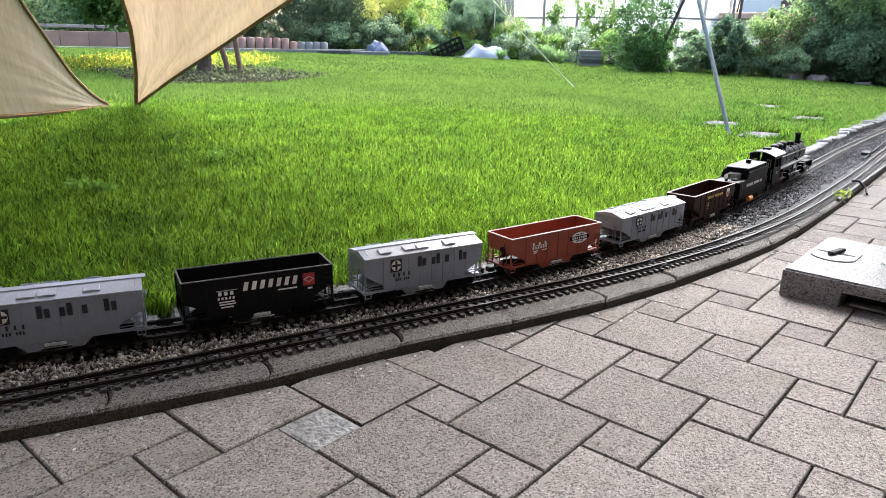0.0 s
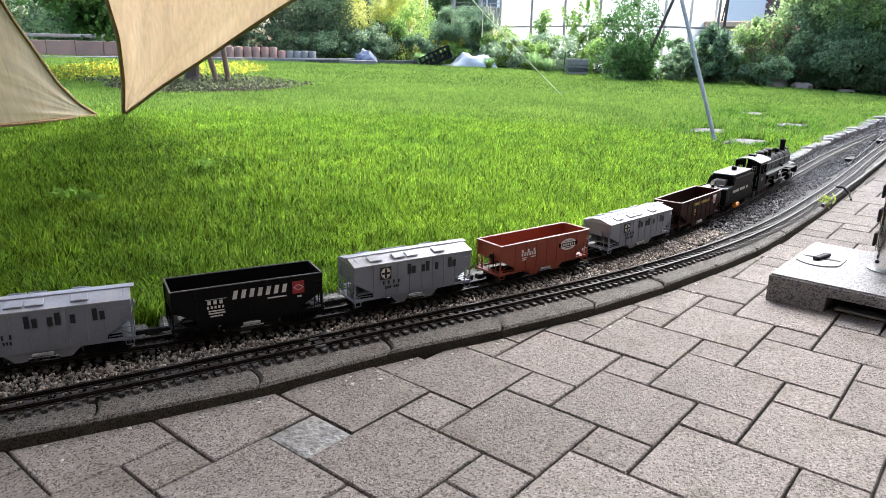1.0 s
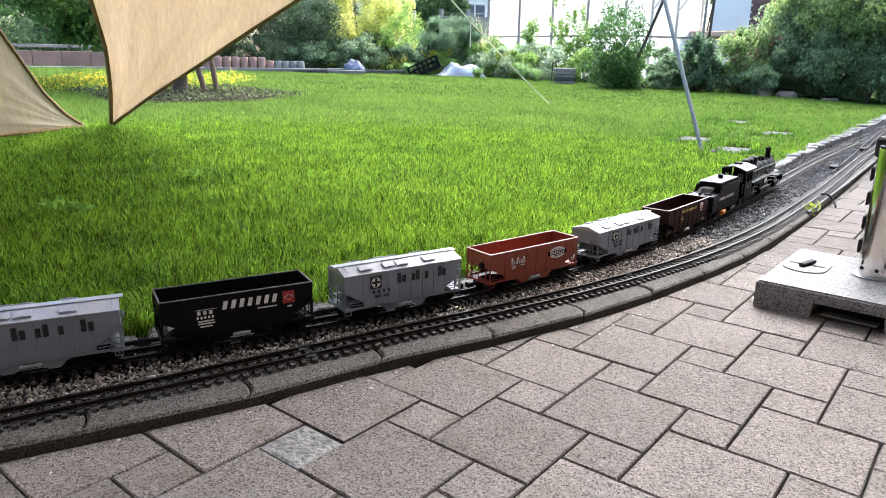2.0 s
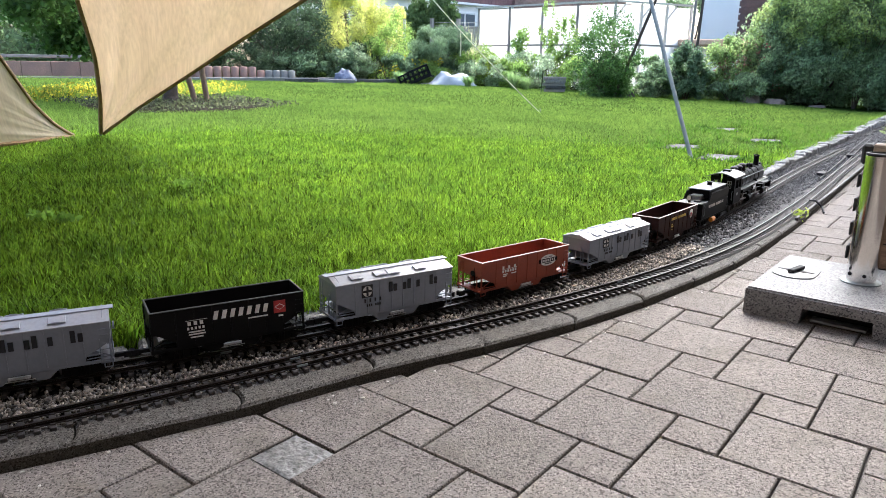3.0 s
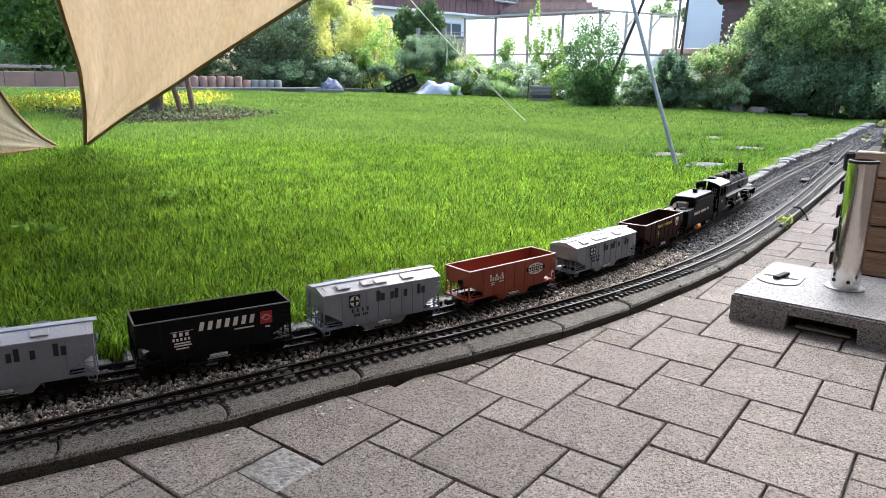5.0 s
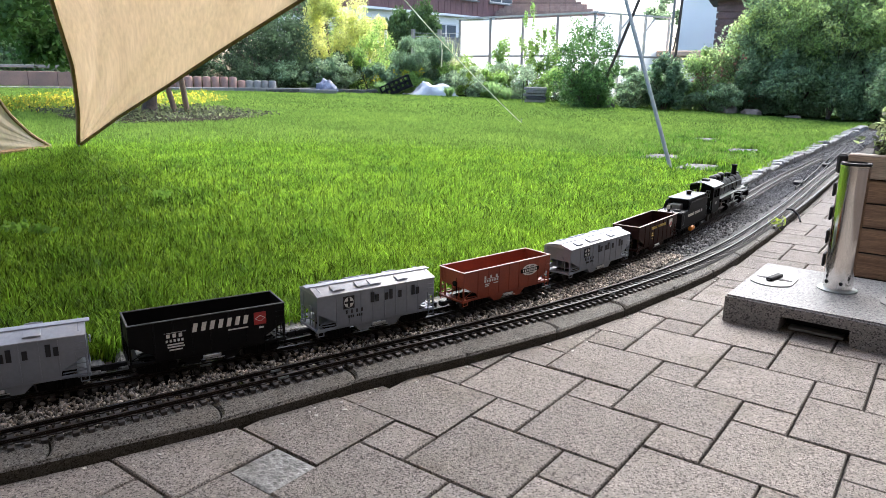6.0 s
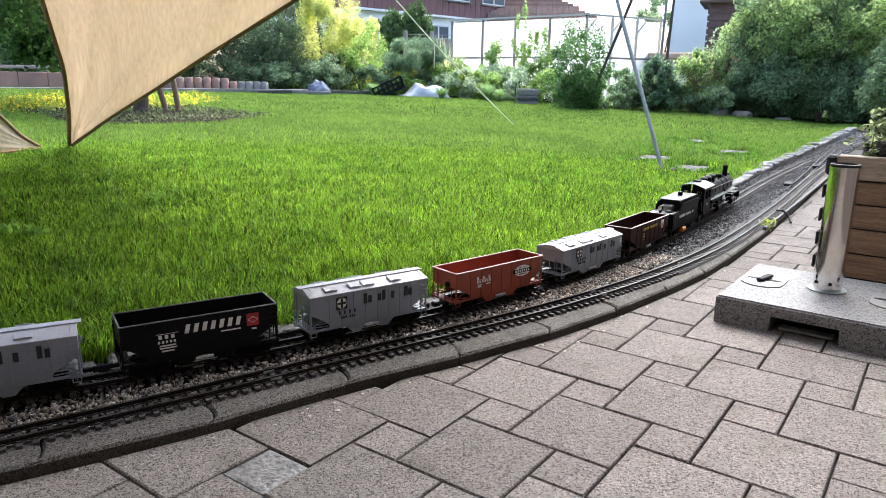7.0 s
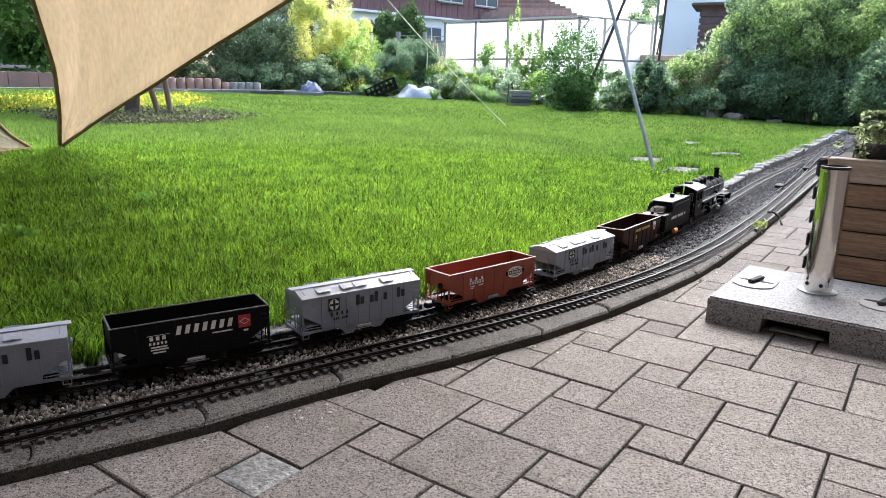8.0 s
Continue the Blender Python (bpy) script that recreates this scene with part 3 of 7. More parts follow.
def hopper(s, body, edge, label, covered, ribs, decorate, long=1.0, tall=1.0):
    x, y, w = on(LINE_A, s)
    top = thing("hopper_car", Matrix.Translation((x, y, RAIL_TOP)) @ Matrix.Rotation(w, 4, "Z") @ Matrix.Diagonal((long, 1.07, tall, 1)), label, "model train", "train cars")
    eave = RIM if not covered else 0.128
    # side sheets: straight above, cut back over the bogies
    for k in (-1, 1):
        bm = bmesh.new()
        prism(bm, [(-HALF, eave), (HALF, eave), (HALF, 0.083), (HALF - 0.052, SILL + 0.014), (HALF - 0.056, SILL), (-HALF + 0.056, SILL), (-HALF + 0.052, SILL + 0.014), (-HALF, 0.083)], k * WIDE - 0.0014, k * WIDE + 0.0014)
        part("side_panel", bm, body, top)
        for i in range(ribs):
            rx = -HALF + 0.056 + (2 * HALF - 0.112) * i / (ribs - 1)
            part("rib", slab(rx - 0.0016, rx + 0.0016, k * WIDE - 0.003 if k < 0 else k * WIDE, k * WIDE if k < 0 else k * WIDE + 0.003, SILL + 0.002, eave - 0.002, 0.0004), body, top)
        part("side_sill", slab(-HALF - 0.004, HALF + 0.004, k * (WIDE - 0.002) - 0.0022, k * (WIDE - 0.002) + 0.0022, SILL - 0.006, SILL + 0.001, 0.0006), body, top)
        ladder(top, -k * (HALF - 0.0125), k * (WIDE + 0.0025), SILL - 0.006, 0.09, body, 4, w=0.02)
        for z in (0.1, 0.113):
            part("grab_iron", bar((-k * (HALF - 0.0225), k * (WIDE + 0.003), z), (-k * (HALF - 0.0025), k * (WIDE + 0.003), z), 0.0011, seg=6), body, top)
        for e in (-1, 1):
            fr = bmesh.new()
            rod(fr, (e * (HALF - 0.001), k * (WIDE - 0.002), SILL - 0.006), (e * (HALF - 0.001), k * (WIDE - 0.002), 0.083), 0.0026, seg=6)
            rod(fr, (e * (HALF - 0.001), k * (WIDE - 0.002), SILL + 0.008), (e * (HALF - 0.052), k * (WIDE - 0.002), SILL + 0.006), 0.0014, seg=6)
            rod(fr, (e * (HALF - 0.001), k * (WIDE - 0.002), SILL + 0.008), (e * (HALF - 0.046), k * (WIDE - 0.002), SILL + 0.028), 0.0012, seg=6)
            rod(fr, (e * HALF, k * (WIDE - 0.002), SILL - 0.004), (e * HALF, k * (WIDE - 0.002), SILL - 0.018), 0.0014, seg=6)
            rod(fr, (e * (HALF - 0.017), k * (WIDE - 0.002), SILL - 0.004), (e * (HALF - 0.017), k * (WIDE - 0.002), SILL - 0.018), 0.0014, seg=6)
            rod(fr, (e * HALF, k * (WIDE - 0.002), SILL - 0.018), (e * (HALF - 0.017), k * (WIDE - 0.002), SILL - 0.018), 0.0014, seg=6)
            part("corner_frame", fr, body, top, "open corner frame with step")
    # ends: short upright sheet, then a slope sheet inwards over the bogie
    for e in (-1, 1):
        bm = bmesh.new()
        box(bm, e * HALF - 0.0014, e * HALF + 0.0014, -WIDE, WIDE, 0.083, eave)
        part("end_panel", bm, body, top)
        bm = bmesh.new()
        prism(bm, [(e * HALF, 0.083), (e * (HALF - 0.003), 0.080), (e * 0.045, SILL - 0.008), (e * 0.045, SILL - 0.004)], -WIDE + 0.0014, WIDE - 0.0014)
        part("slope_sheet", bm, body, top)
        bm = bmesh.new()
        box(bm, e * (HALF - 0.022), e * (HALF + 0.004), -WIDE, WIDE, SILL - 0.008, SILL - 0.002, 0.0006)
        for k in (-1, 0, 1):
            rod(bm, (e * (HALF - 0.002), k * 0.03, SILL - 0.004), (e * (HALF - 0.002), k * 0.03, 0.084), 0.0016, seg=6)
        part("end_platform", bm, body, top)
        ladder(top, e * (HALF + 0.0035), -0.036 * e, SILL, eave - 0.006, body, 6, along=False)
        bogie(top, e * 0.128)
        coupler(top, e * HALF, e)
        wh = bmesh.new()
        rod(wh, (e * (HALF + 0.006), 0.022 * e, 0.092), (e * (HALF + 0.010), 0.022 * e, 0.092), 0.009, seg=14)
        rod(wh, (e * (HALF + 0.001), 0.022 * e, SILL), (e * (HALF + 0.001), 0.022 * e, 0.11), 0.001, seg=6)
        part("brake_wheel" if e > 0 else "brake_cylinder", wh, body if covered else BOGIE, top)
    # centre sill and two hopper bays
    part("centre_sill", slab(-HALF, HALF, -0.010, 0.010, 0.022, 0.036, 0.001), BOGIE, top, "black underframe")
    for e in (-1, 1):
        bm = bmesh.new()
        prism(bm, [(e * 0.045 - 0.042, SILL + 0.002), (e * 0.045 + 0.042, SILL + 0.002), (e * 0.045 + 0.012, 0.014), (e * 0.045 - 0.012, 0.014)], -WIDE + 0.004, WIDE - 0.004)
        part("hopper_bay", bm, body, top)
    bm = bmesh.new()
    box(bm, -0.022, 0.022, -WIDE - 0.001, -WIDE + 0.003, SILL - 0.016, SILL - 0.009, 0.0008)
    rod(bm, (-0.028, -WIDE + 0.001, SILL - 0.019), (0.03, -WIDE + 0.001, SILL - 0.019), 0.0012, seg=6)
    part("door_gear", bm, GLINT, top, "bright hopper door gear")
    if covered:
        roof = bmesh.new()
        prism(roof, [(-WIDE - 0.003, eave), (-WIDE - 0.003, eave + 0.002), (-0.014, eave + 0.0145), (0.014, eave + 0.0145), (WIDE + 0.003, eave + 0.002), (WIDE + 0.003, eave)], -HALF - 0.002, HALF + 0.002, m=Matrix.Rotation(radians(90), 4, "Z"))
        part("roof", roof, SKYLITGREY, top)
        for k in (-1, 1):
            for hx in (-0.12, -0.045, -0.004, 0.085):
                tilt = Matrix.Translation((hx, k * 0.034, eave + 0.0105)) @ Matrix.Rotation(-k * radians(16.5), 4, "X")
                bm = bmesh.new()
                box(bm, -0.018, 0.018, -0.012, 0.012, -0.001, 0.0026, 0.0008, m=tilt)
                box(bm, -0.008, 0.008, -0.0125, -0.0095, 0.002, 0.0042, 0.0006, m=tilt)
                part("roof_hatch", bm, SKYLITGREY, top)
            for gx in (-HALF + 0.012, HALF - 0.012):
                rodbm = bmesh.new()
                rod(rodbm, (gx, k * 0.02, eave + 0.016), (gx, k * 0.046, eave + 0.009), 0.0009, seg=6)
                part("grab_rail", rodbm, body, top)
        bm = bmesh.new()
        box(bm, -HALF - 0.012, HALF + 0.012, -0.012, 0.012, eave + 0.0155, eave + 0.0175, 0.0005)
        for q in range(9):
            box(bm, -HALF + 0.01 + q * 0.044, -HALF + 0.014 + q * 0.044, -0.011, 0.011, eave + 0.013, eave + 0.0156)
        part("roof_walkway", bm, SKYLITGREY, top)
        part("floor", slab(-HALF + 0.01, HALF - 0.01, -WIDE + 0.002, WIDE - 0.002, SILL + 0.012, SILL + 0.014), body, top)
    else:
        bm = bmesh.new()
        for k in (-1, 1):
            box(bm, -HALF - 0.003, HALF + 0.003, k * WIDE - 0.0022, k * WIDE + 0.0022, RIM - 0.001, RIM + 0.0015, 0.0006)
            box(bm, k * HALF - 0.0022, k * HALF + 0.0022, -WIDE + 0.0022, WIDE - 0.0022, RIM - 0.001, RIM + 0.0015, 0.0006)
        part("rim", bm, edge, top, "top edge lighter than the sides")
    for k in (-1, 1):
        decorate(top, k)
    return top


def side(k):
    return k * (WIDE + 0.0036)


def grey_marks(top, k):
    y, f = side(k), (lambda m: m) if k < 0 else (lambda m: [(-x - w, z, w, h) for x, z, w, h in m])
    bars(top, "letter", y, f(row(-0.027, 0.138, 0.091, 0.0275, "1x x1 x  1x", 0.7)), NAVY, "dark blue lettering bars")
    bars(top, "small_lettering", y, f(row(-0.105, -0.05, 0.072, 0.010, "1 1 1 1") + row(-0.098, -0.052, 0.060, 0.007, "111 111")), NAVY)
    bars(top, "emblem", y, f([(-0.113, 0.086, 0.034, 0.034)]), NAVY, "dark square emblem")
    cx = -0.096 if k < 0 else 0.096
    bm = bmesh.new()
    rod(bm, (cx, y - 0.0008, 0.103), (cx, y + 0.0008, 0.103), 0.0145, seg=28)
    part("emblem_disc", bm, WHITE, top)
    bars(top, "emblem_cross", y, [(cx - 0.0135, 0.100, 0.027, 0.006), (cx - 0.0032, 0.0895, 0.0064, 0.027)], NAVY, thick=0.0012)


def orange_marks(top, k):
    y, f = side(k), (lambda m: m) if k < 0 else (lambda m: [(-x - w, z, w, h) for x, z, w, h in m])
    bars(top, "letter", y, f(row(-0.108, -0.048, 0.098, 0.009, "1 1 1") + row(-0.108, -0.046, 0.086, 0.008, "111111") + [(-0.108, 0.0965, 0.06, 0.0008), (-0.105, 0.078, 0.018, 0.003), (-0.07, 0.078, 0.02, 0.003), (-0.105, 0.072, 0.015, 0.003)]), WHITE, "white lettering bars")
    cx = 0.092 if k < 0 else -0.092
    bm = bmesh.new()
    turned(bm, [(1, -0.0006), (1, 0.0006)], 36, Matrix.Translation((cx, y, 0.095)) @ Matrix.Diagonal((0.036, 1, 0.019, 1)) @ pose(0, 0, 0, 90))
    part("emblem_oval", bm, WHITE, top, "white oval emblem")
    bars(top, "emblem_band", y, [(cx - 0.041, 0.0885, 0.082, 0.013)], COALBLACK, "black band", thick=0.0011)
    bars(top, "emblem_letter", y, row(cx - 0.034, cx + 0.034, 0.091, 0.008, "1111111"), WHITE, thick=0.0016)
    bars(top, "emblem_small_lettering", y, row(cx - 0.018, cx + 0.018, 0.1045, 0.0042, "111 1111") + row(cx - 0.016, cx + 0.016, 0.0815, 0.0042, "111111"), COALBLACK, thick=0.0011)


def brown_marks(top, k):
    y, f = side(k), (lambda m: m) if k < 0 else (lambda m: [(-x - w, z, w, h) for x, z, w, h in m])
    bars(top, "letter", y, f(row(-0.075, 0.068, 0.103, 0.0105, "11111 1111111")), GOLD, "yellow lettering bars")
    bars(top, "small_lettering", y, f([(-0.07, 0.083, 0.010, 0.006), (-0.072, 0.075, 0.017, 0.004), (-0.068, 0.064, 0.008, 0.003)]), GOLD)
    cx = 0.118 if k < 0 else -0.118
    bm = bmesh.new()
    prism(bm, [(cx - 0.014, 0.12), (cx + 0.014, 0.12), (cx + 0.015, 0.10), (cx + 0.008, 0.088), (cx, 0.084), (cx - 0.008, 0.088), (cx - 0.015, 0.10)], y - 0.0006, y + 0.0006)
    part("shield", bm, WHITE, top, "pale shield emblem")
    bars(top, "shield_stripe", y, [(cx - 0.012 + i * 0.0062, 0.091, 0.003, 0.017) for i in range(4)], LOGORED, thick=0.0011)


def black_marks(top, k):
    y, f = side(k), (lambda m: m) if k < 0 else (lambda m: [(-x - w, z, w, h) for x, z, w, h in m])
    bars(top, "letter", y, f(row(-0.045, 0.10, 0.095, 0.0205, "1111111", 0.5)), WHITE, "white lettering bars", slant=0.25)
    bars(top, "small_lettering", y, f(row(-0.105, -0.062, 0.090, 0.009, "111") + row(-0.107, -0.062, 0.0795, 0.006, "11111") + [(-0.11, 0.1015, 0.052, 0.0007), (-0.104, 0.072, 0.038, 0.003), (-0.104, 0.066, 0.04, 0.003), (-0.1, 0.059, 0.03, 0.003), (0.042, 0.084, 0.05, 0.003), (0.12, 0.077, 0.012, 0.004)]), WHITE)
    bars(top, "emblem", y, f([(0.108, 0.087, 0.031, 0.031)]), LOGORED, "red square emblem")
    cx = 0.1235 if k < 0 else -0.1235
    bm = bmesh.new()
    prism(bm, [(cx - 0.0135, 0.1025), (cx, 0.1105), (cx + 0.0135, 0.1025), (cx, 0.0945)], y - 0.0011, y + 0.0011)
    part("emblem_diamond", bm, WHITE, top)
    bm = bmesh.new()
    prism(bm, [(cx - 0.011, 0.1025), (cx, 0.109), (cx + 0.011, 0.1025), (cx, 0.096)], y - 0.0015, y + 0.0015)
    part("emblem_diamond", bm, LOGORED, top)


# pale rim colour carries the sky's sheen along the top edge
SHEENEDGE = mat("pale_edge_with_sky_sheen", (0.55, 0.42, 0.36), (0.42, 0.28, 0.22), rough=0.35, scale=50)
DARKEDGE = mat("grey_top_edge", (0.09, 0.088, 0.085), (0.05, 0.05, 0.05), rough=0.6, scale=60)
HEAD = 4.528
GREY_LABEL = "light grey covered hopper car with roof hatches and dark lettering"
BLACK_LABEL = "black open hopper car with white lettering and red square emblem"
hopper(HEAD + 0.055, BROWN, SHEENEDGE, "dark brown open hopper car with yellow lettering behind the tender", False, 7, brown_marks, 1.08, 1.02)
hopper(HEAD - 0.43, LTGREY, LTGREY, GREY_LABEL, True, 8, grey_marks, 1.09, 0.96)
hopper(HEAD - 0.944, RED_OX, SHEENEDGE, "orange-red open hopper car with a white oval emblem", False, 7, orange_marks, 1.04, 0.98)
hopper(HEAD - 1.434, LTGREY, LTGREY, GREY_LABEL, True, 8, grey_marks, 0.99, 1.05)
hopper(HEAD - 1.896, COALBLACK, DARKEDGE, BLACK_LABEL, False, 7, black_marks, 0.99, 1.05)
hopper(HEAD - 2.354, LTGREY, LTGREY, GREY_LABEL, True, 8, grey_marks, 1.0, 1.05)
hopper(HEAD - 2.82, COALBLACK, DARKEDGE, BLACK_LABEL, False, 7, black_marks, 1.0, 1.05)


def tender(s):
    """x runs from the rear (0) to the front (0.36)."""
    x, y, w = on(LINE_A, s + 0.17 * 1.07)
    top = thing("tender", Matrix.Translation((x, y, RAIL_TOP)) @ Matrix.Rotation(w, 4, "Z") @ Matrix.Diagonal((1.07, 1.04, 1.29, 1)) @ Matrix.Translation((-0.17, 0, 0)), "black steam engine tender with white lettering and orange tank", "model train", "train cars")
    w2 = 0.056
    bm = bmesh.new()
    box(bm, 0.0, 0.345, -w2, w2, 0.036, 0.094, 0.003)
    part("tank", bm, LOCOBLACK, top)
    for k in (-1, 1):
        bm = bmesh.new()
        prism(bm, [(0.078, 0.0935), (0.345, 0.0935), (0.345, 0.121), (0.112, 0.121), (0.1, 0.118), (0.09, 0.108)], k * w2 - 0.0015 if k < 0 else k * w2 - 0.0015, k * w2 + 0.0015)
        part("coal_board", bm, LOCOBLACK, top)
        bm = cord([(0.0, k * w2, 0.096), (0.07, k * w2, 0.096), (0.082, k * w2, 0.1), (0.1, k * w2, 0.12), (0.112, k * w2, 0.123), (0.345, k * w2, 0.123)], 0.0016)
        part("beading", bm, LOCOBLACK, top)
    bm = bmesh.new()
    box(bm, 0.10, 0.34, -0.046, 0.046, 0.1, 0.132, 0.004)
    part("tank_top", slab(0.097, 0.343, -0.0485, 0.0485, 0.1325, 0.1355, 0.001), SHEENBLACK, top, "tank top, sky reflection in its colour")
    part("deck_plate", slab(0.002, 0.098, -0.053, 0.053, 0.0942, 0.0955), SHEENBLACK, top, "rear deck, sky reflection in its colour")
    part("oil_tank", bm, LOCOBLACK, top)
    bm = bmesh.new()
    box(bm, 0.065, 0.1, -0.024, 0.024, 0.094, 0.117, 0.003)
    part("rear_box", bm, SHEENBLACK, top)
    bm = turned(bmesh.new(), [(0.011, 0.131), (0.011, 0.145), (0.013, 0.146), (0.013, 0.149), (0.005, 0.15)], 16, Matrix.Translation((0.24, 0, 0)))
    part("filler_cap", bm, LOCOBLACK, top, smooth=True)
    bm = turned(bmesh.new(), [(0.016, 0.094), (0.017, 0.098), (0.014, 0.101), (0.004, 0.103)], 18, Matrix.Translation((0.043, -0.018, 0)))
    part("water_hatch", bm, LOCOBLACK, top, smooth=True)
    bm = bmesh.new()
    rod(bm, (0.012, 0.008, 0.095), (0.012, 0.008, 0.106), 0.006, seg=10)
    rod(bm, (0.004, 0.008, 0.112), (0.02, 0.008, 0.112), 0.010, seg=16)
    part("rear_lamp", bm, LOCOBLACK, top, smooth=True)
    bm = bar((0.003, 0.008, 0.112), (0.0045, 0.008, 0.112), 0.0085, seg=16)
    part("lamp_lens", bm, WHITE, top, "white lamp glass")
    part("frame", slab(-0.01, 0.35, -0.05, 0.05, 0.028, 0.0365, 0.001), BOGIE, top)
    part("side_tank", bar((0.125, -w2 - 0.002, 0.024), (0.165, -w2 - 0.002, 0.024), 0.009, seg=14), ORANGE, top, "orange plastic cylinder")
    for gx in (0.02, 0.335):
        part("grab_rail", cord([(gx, -w2, 0.05), (gx, -w2 - 0.005, 0.054), (gx, -w2 - 0.005, 0.084), (gx, -w2, 0.088)], 0.0011), STEEL, top)
    ladder(top, -0.003, 0.036, 0.03, 0.092, LOCOBLACK, 5, along=False)
    bars(top, "letter", -w2 - 0.0003, row(0.085, 0.285, 0.072, 0.0095, "1111111 111111 11"), WHITE, "white lettering bars", thick=0.0006)
    bogie(top, 0.075)
    bogie(top, 0.275)
    coupler(top, 0.0, -1)
    part("step", slab(-0.008, 0.0, -0.05, 0.05, 0.012, 0.016), BOGIE, top)


def engine(s):
    """x runs from the cab's rear (0) to the pilot (0.74)."""
    x, y, w = on(LINE_A, s + 0.37 * 1.18)
    top = thing("steam_locomotive", Matrix.Translation((x, y, RAIL_TOP)) @ Matrix.Rotation(w, 4, "Z") @ Matrix.Diagonal((1.18, 1.04, 1.30, 1)) @ Matrix.Translation((-0.37, 0, 0)), "black articulated steam locomotive with short stack and long boiler", "model train", "train cars")
    w2 = 0.056
    # cab
    def panel(*b):
        part("cab_panel", slab(*b), LOCOBLACK, top)

    for k in (-1, 1):
        y0, y1 = k * w2 - 0.0015, k * w2 + 0.0015
        panel(0.012, 0.125, y0, y1, 0.045, 0.098)
        panel(0.012, 0.125, y0, y1, 0.138, 0.15)
        for a, b in ((0.012, 0.026), (0.066, 0.072), (0.112, 0.125)):
            panel(a, b, y0, y1, 0.098, 0.138)
    panel(0.122, 0.125, -w2 + 0.0015, w2 - 0.0015, 0.045, 0.105)
    panel(0.122, 0.125, -w2 + 0.0015, -w2 + 0.012, 0.105, 0.15)
    panel(0.122, 0.125, w2 - 0.012, w2 - 0.0015, 0.105, 0.15)
    panel(0.122, 0.125, -0.036, 0.036, 0.105, 0.156)
    for a, b in ((-w2 + 0.0015, -0.042), (-0.022, -0.016), (0.016, 0.022), (0.042, w2 - 0.0015)):
        panel(0.012, 0.015, a, b, 0.045, 0.15)
    for a, b in ((-0.042, -0.022), (0.022, 0.042)):
        panel(0.012, 0.015, a, b, 0.045, 0.105)
        panel(0.012, 0.015, a, b, 0.132, 0.15)
    roof = bmesh.new()
    arc = [(-0.066 + 0.132 * i / 14, 0.149 + 0.016 * math.cos((i / 14 - 0.5) * math.pi * 0.95)) for i in range(15)]
    prism(roof, arc + [(a, b - 0.003) for a, b in arc[::-1]], -0.142, 0.018, m=Matrix.Rotation(radians(90), 4, "Z"))
    part("cab_roof", roof, SHEENBLACK, top, smooth=True)
    part("roof_vent", slab(0.05, 0.085, -0.016, 0.016, 0.162, 0.171, 0.002), LOCOBLACK, top)
    for a, b in ((0.026, 0.066), (0.072, 0.112)):
        bm = bmesh.new()
        for z0, z1 in ((0.098, 0.101), (0.135, 0.138)):
            box(bm, a, b, -w2 - 0.0026, -w2 + 0.0026, z0, z1)
        for u in (a, b - 0.003):
            box(bm, u, u + 0.003, -w2 - 0.0026, -w2 + 0.0026, 0.098, 0.138)
        part("window_frame", bm, LOCOBLACK, top)
    for a, b in ((-0.042, -0.022), (0.022, 0.042)):
        bm = bmesh.new()
        for z in (0.104, 0.118, 0.131):
            box(bm, 0.0105, 0.0125, a, b, z, z + 0.002)
        for u in (a, (a + b) / 2 - 0.001, b - 0.002):
            box(bm, 0.0105, 0.0125, u, u + 0.002, 0.104, 0.133)
        part("rear_window", bm, STEEL, top, "pale cab window frame")
    part("grab_rail", cord([(0.012, -0.05, 0.06), (0.006, -0.05, 0.064), (0.006, -0.05, 0.09), (0.012, -0.05, 0.094)], 0.0014), STEEL, top)
    bars(top, "cab_letter", -w2 - 0.0017, row(0.055, 0.082, 0.075, 0.01, "111"), GLINT, thick=0.0006)
    part("cab_floor", slab(0.0, 0.13, -0.05, 0.05, 0.04, 0.045), BOGIE, top)
    # boiler and smokebox along x
    lay = lambda cx, cz: Matrix.Translation((cx, 0, cz)) @ Matrix.Rotation(radians(90), 4, "Y")
    part("boiler", turned(bmesh.new(), [(0.041, 0.0), (0.041, 0.09), (0.038, 0.14), (0.036, 0.30), (0.036, 0.38)], 32, lay(0.125, 0.108)), LOCOBLACK, top, smooth=True)
    part("smokebox", turned(bmesh.new(), [(0.037, 0.0), (0.037, 0.10), (0.034, 0.104), (0.03, 0.106), (0.03, 0.11), (0.012, 0.116), (0.004, 0.118)], 32, lay(0.505, 0.108)), LOCOBLACK, top, smooth=True)
    for bx in (0.14, 0.2, 0.27, 0.345, 0.42, 0.503):
        r = 0.0415 if bx < 0.21 else 0.0385 if bx < 0.3 else 0.0372
        part("boiler_band", turned(bmesh.new(), [(r, -0.0022), (r + 0.001, -0.0012), (r + 0.001, 0.0012), (r, 0.0022)], 32, lay(bx, 0.108)), LOCOBLACK, top, smooth=True)
    for dx, r, h in ((0.175, 0.017, 0.173), (0.24, 0.019, 0.172), (0.305, 0.018, 0.174)):
        part("dome", turned(bmesh.new(), [(r + 0.004, 0.138), (r, 0.145), (r, h - 0.01), (r + 0.0022, h - 0.009), (r + 0.0022, h - 0.006), (r * 0.75, h - 0.001), (r * 0.3, h + 0.001)], 22, Matrix.Translation((dx, 0, 0))), LOCOBLACK, top, smooth=True)
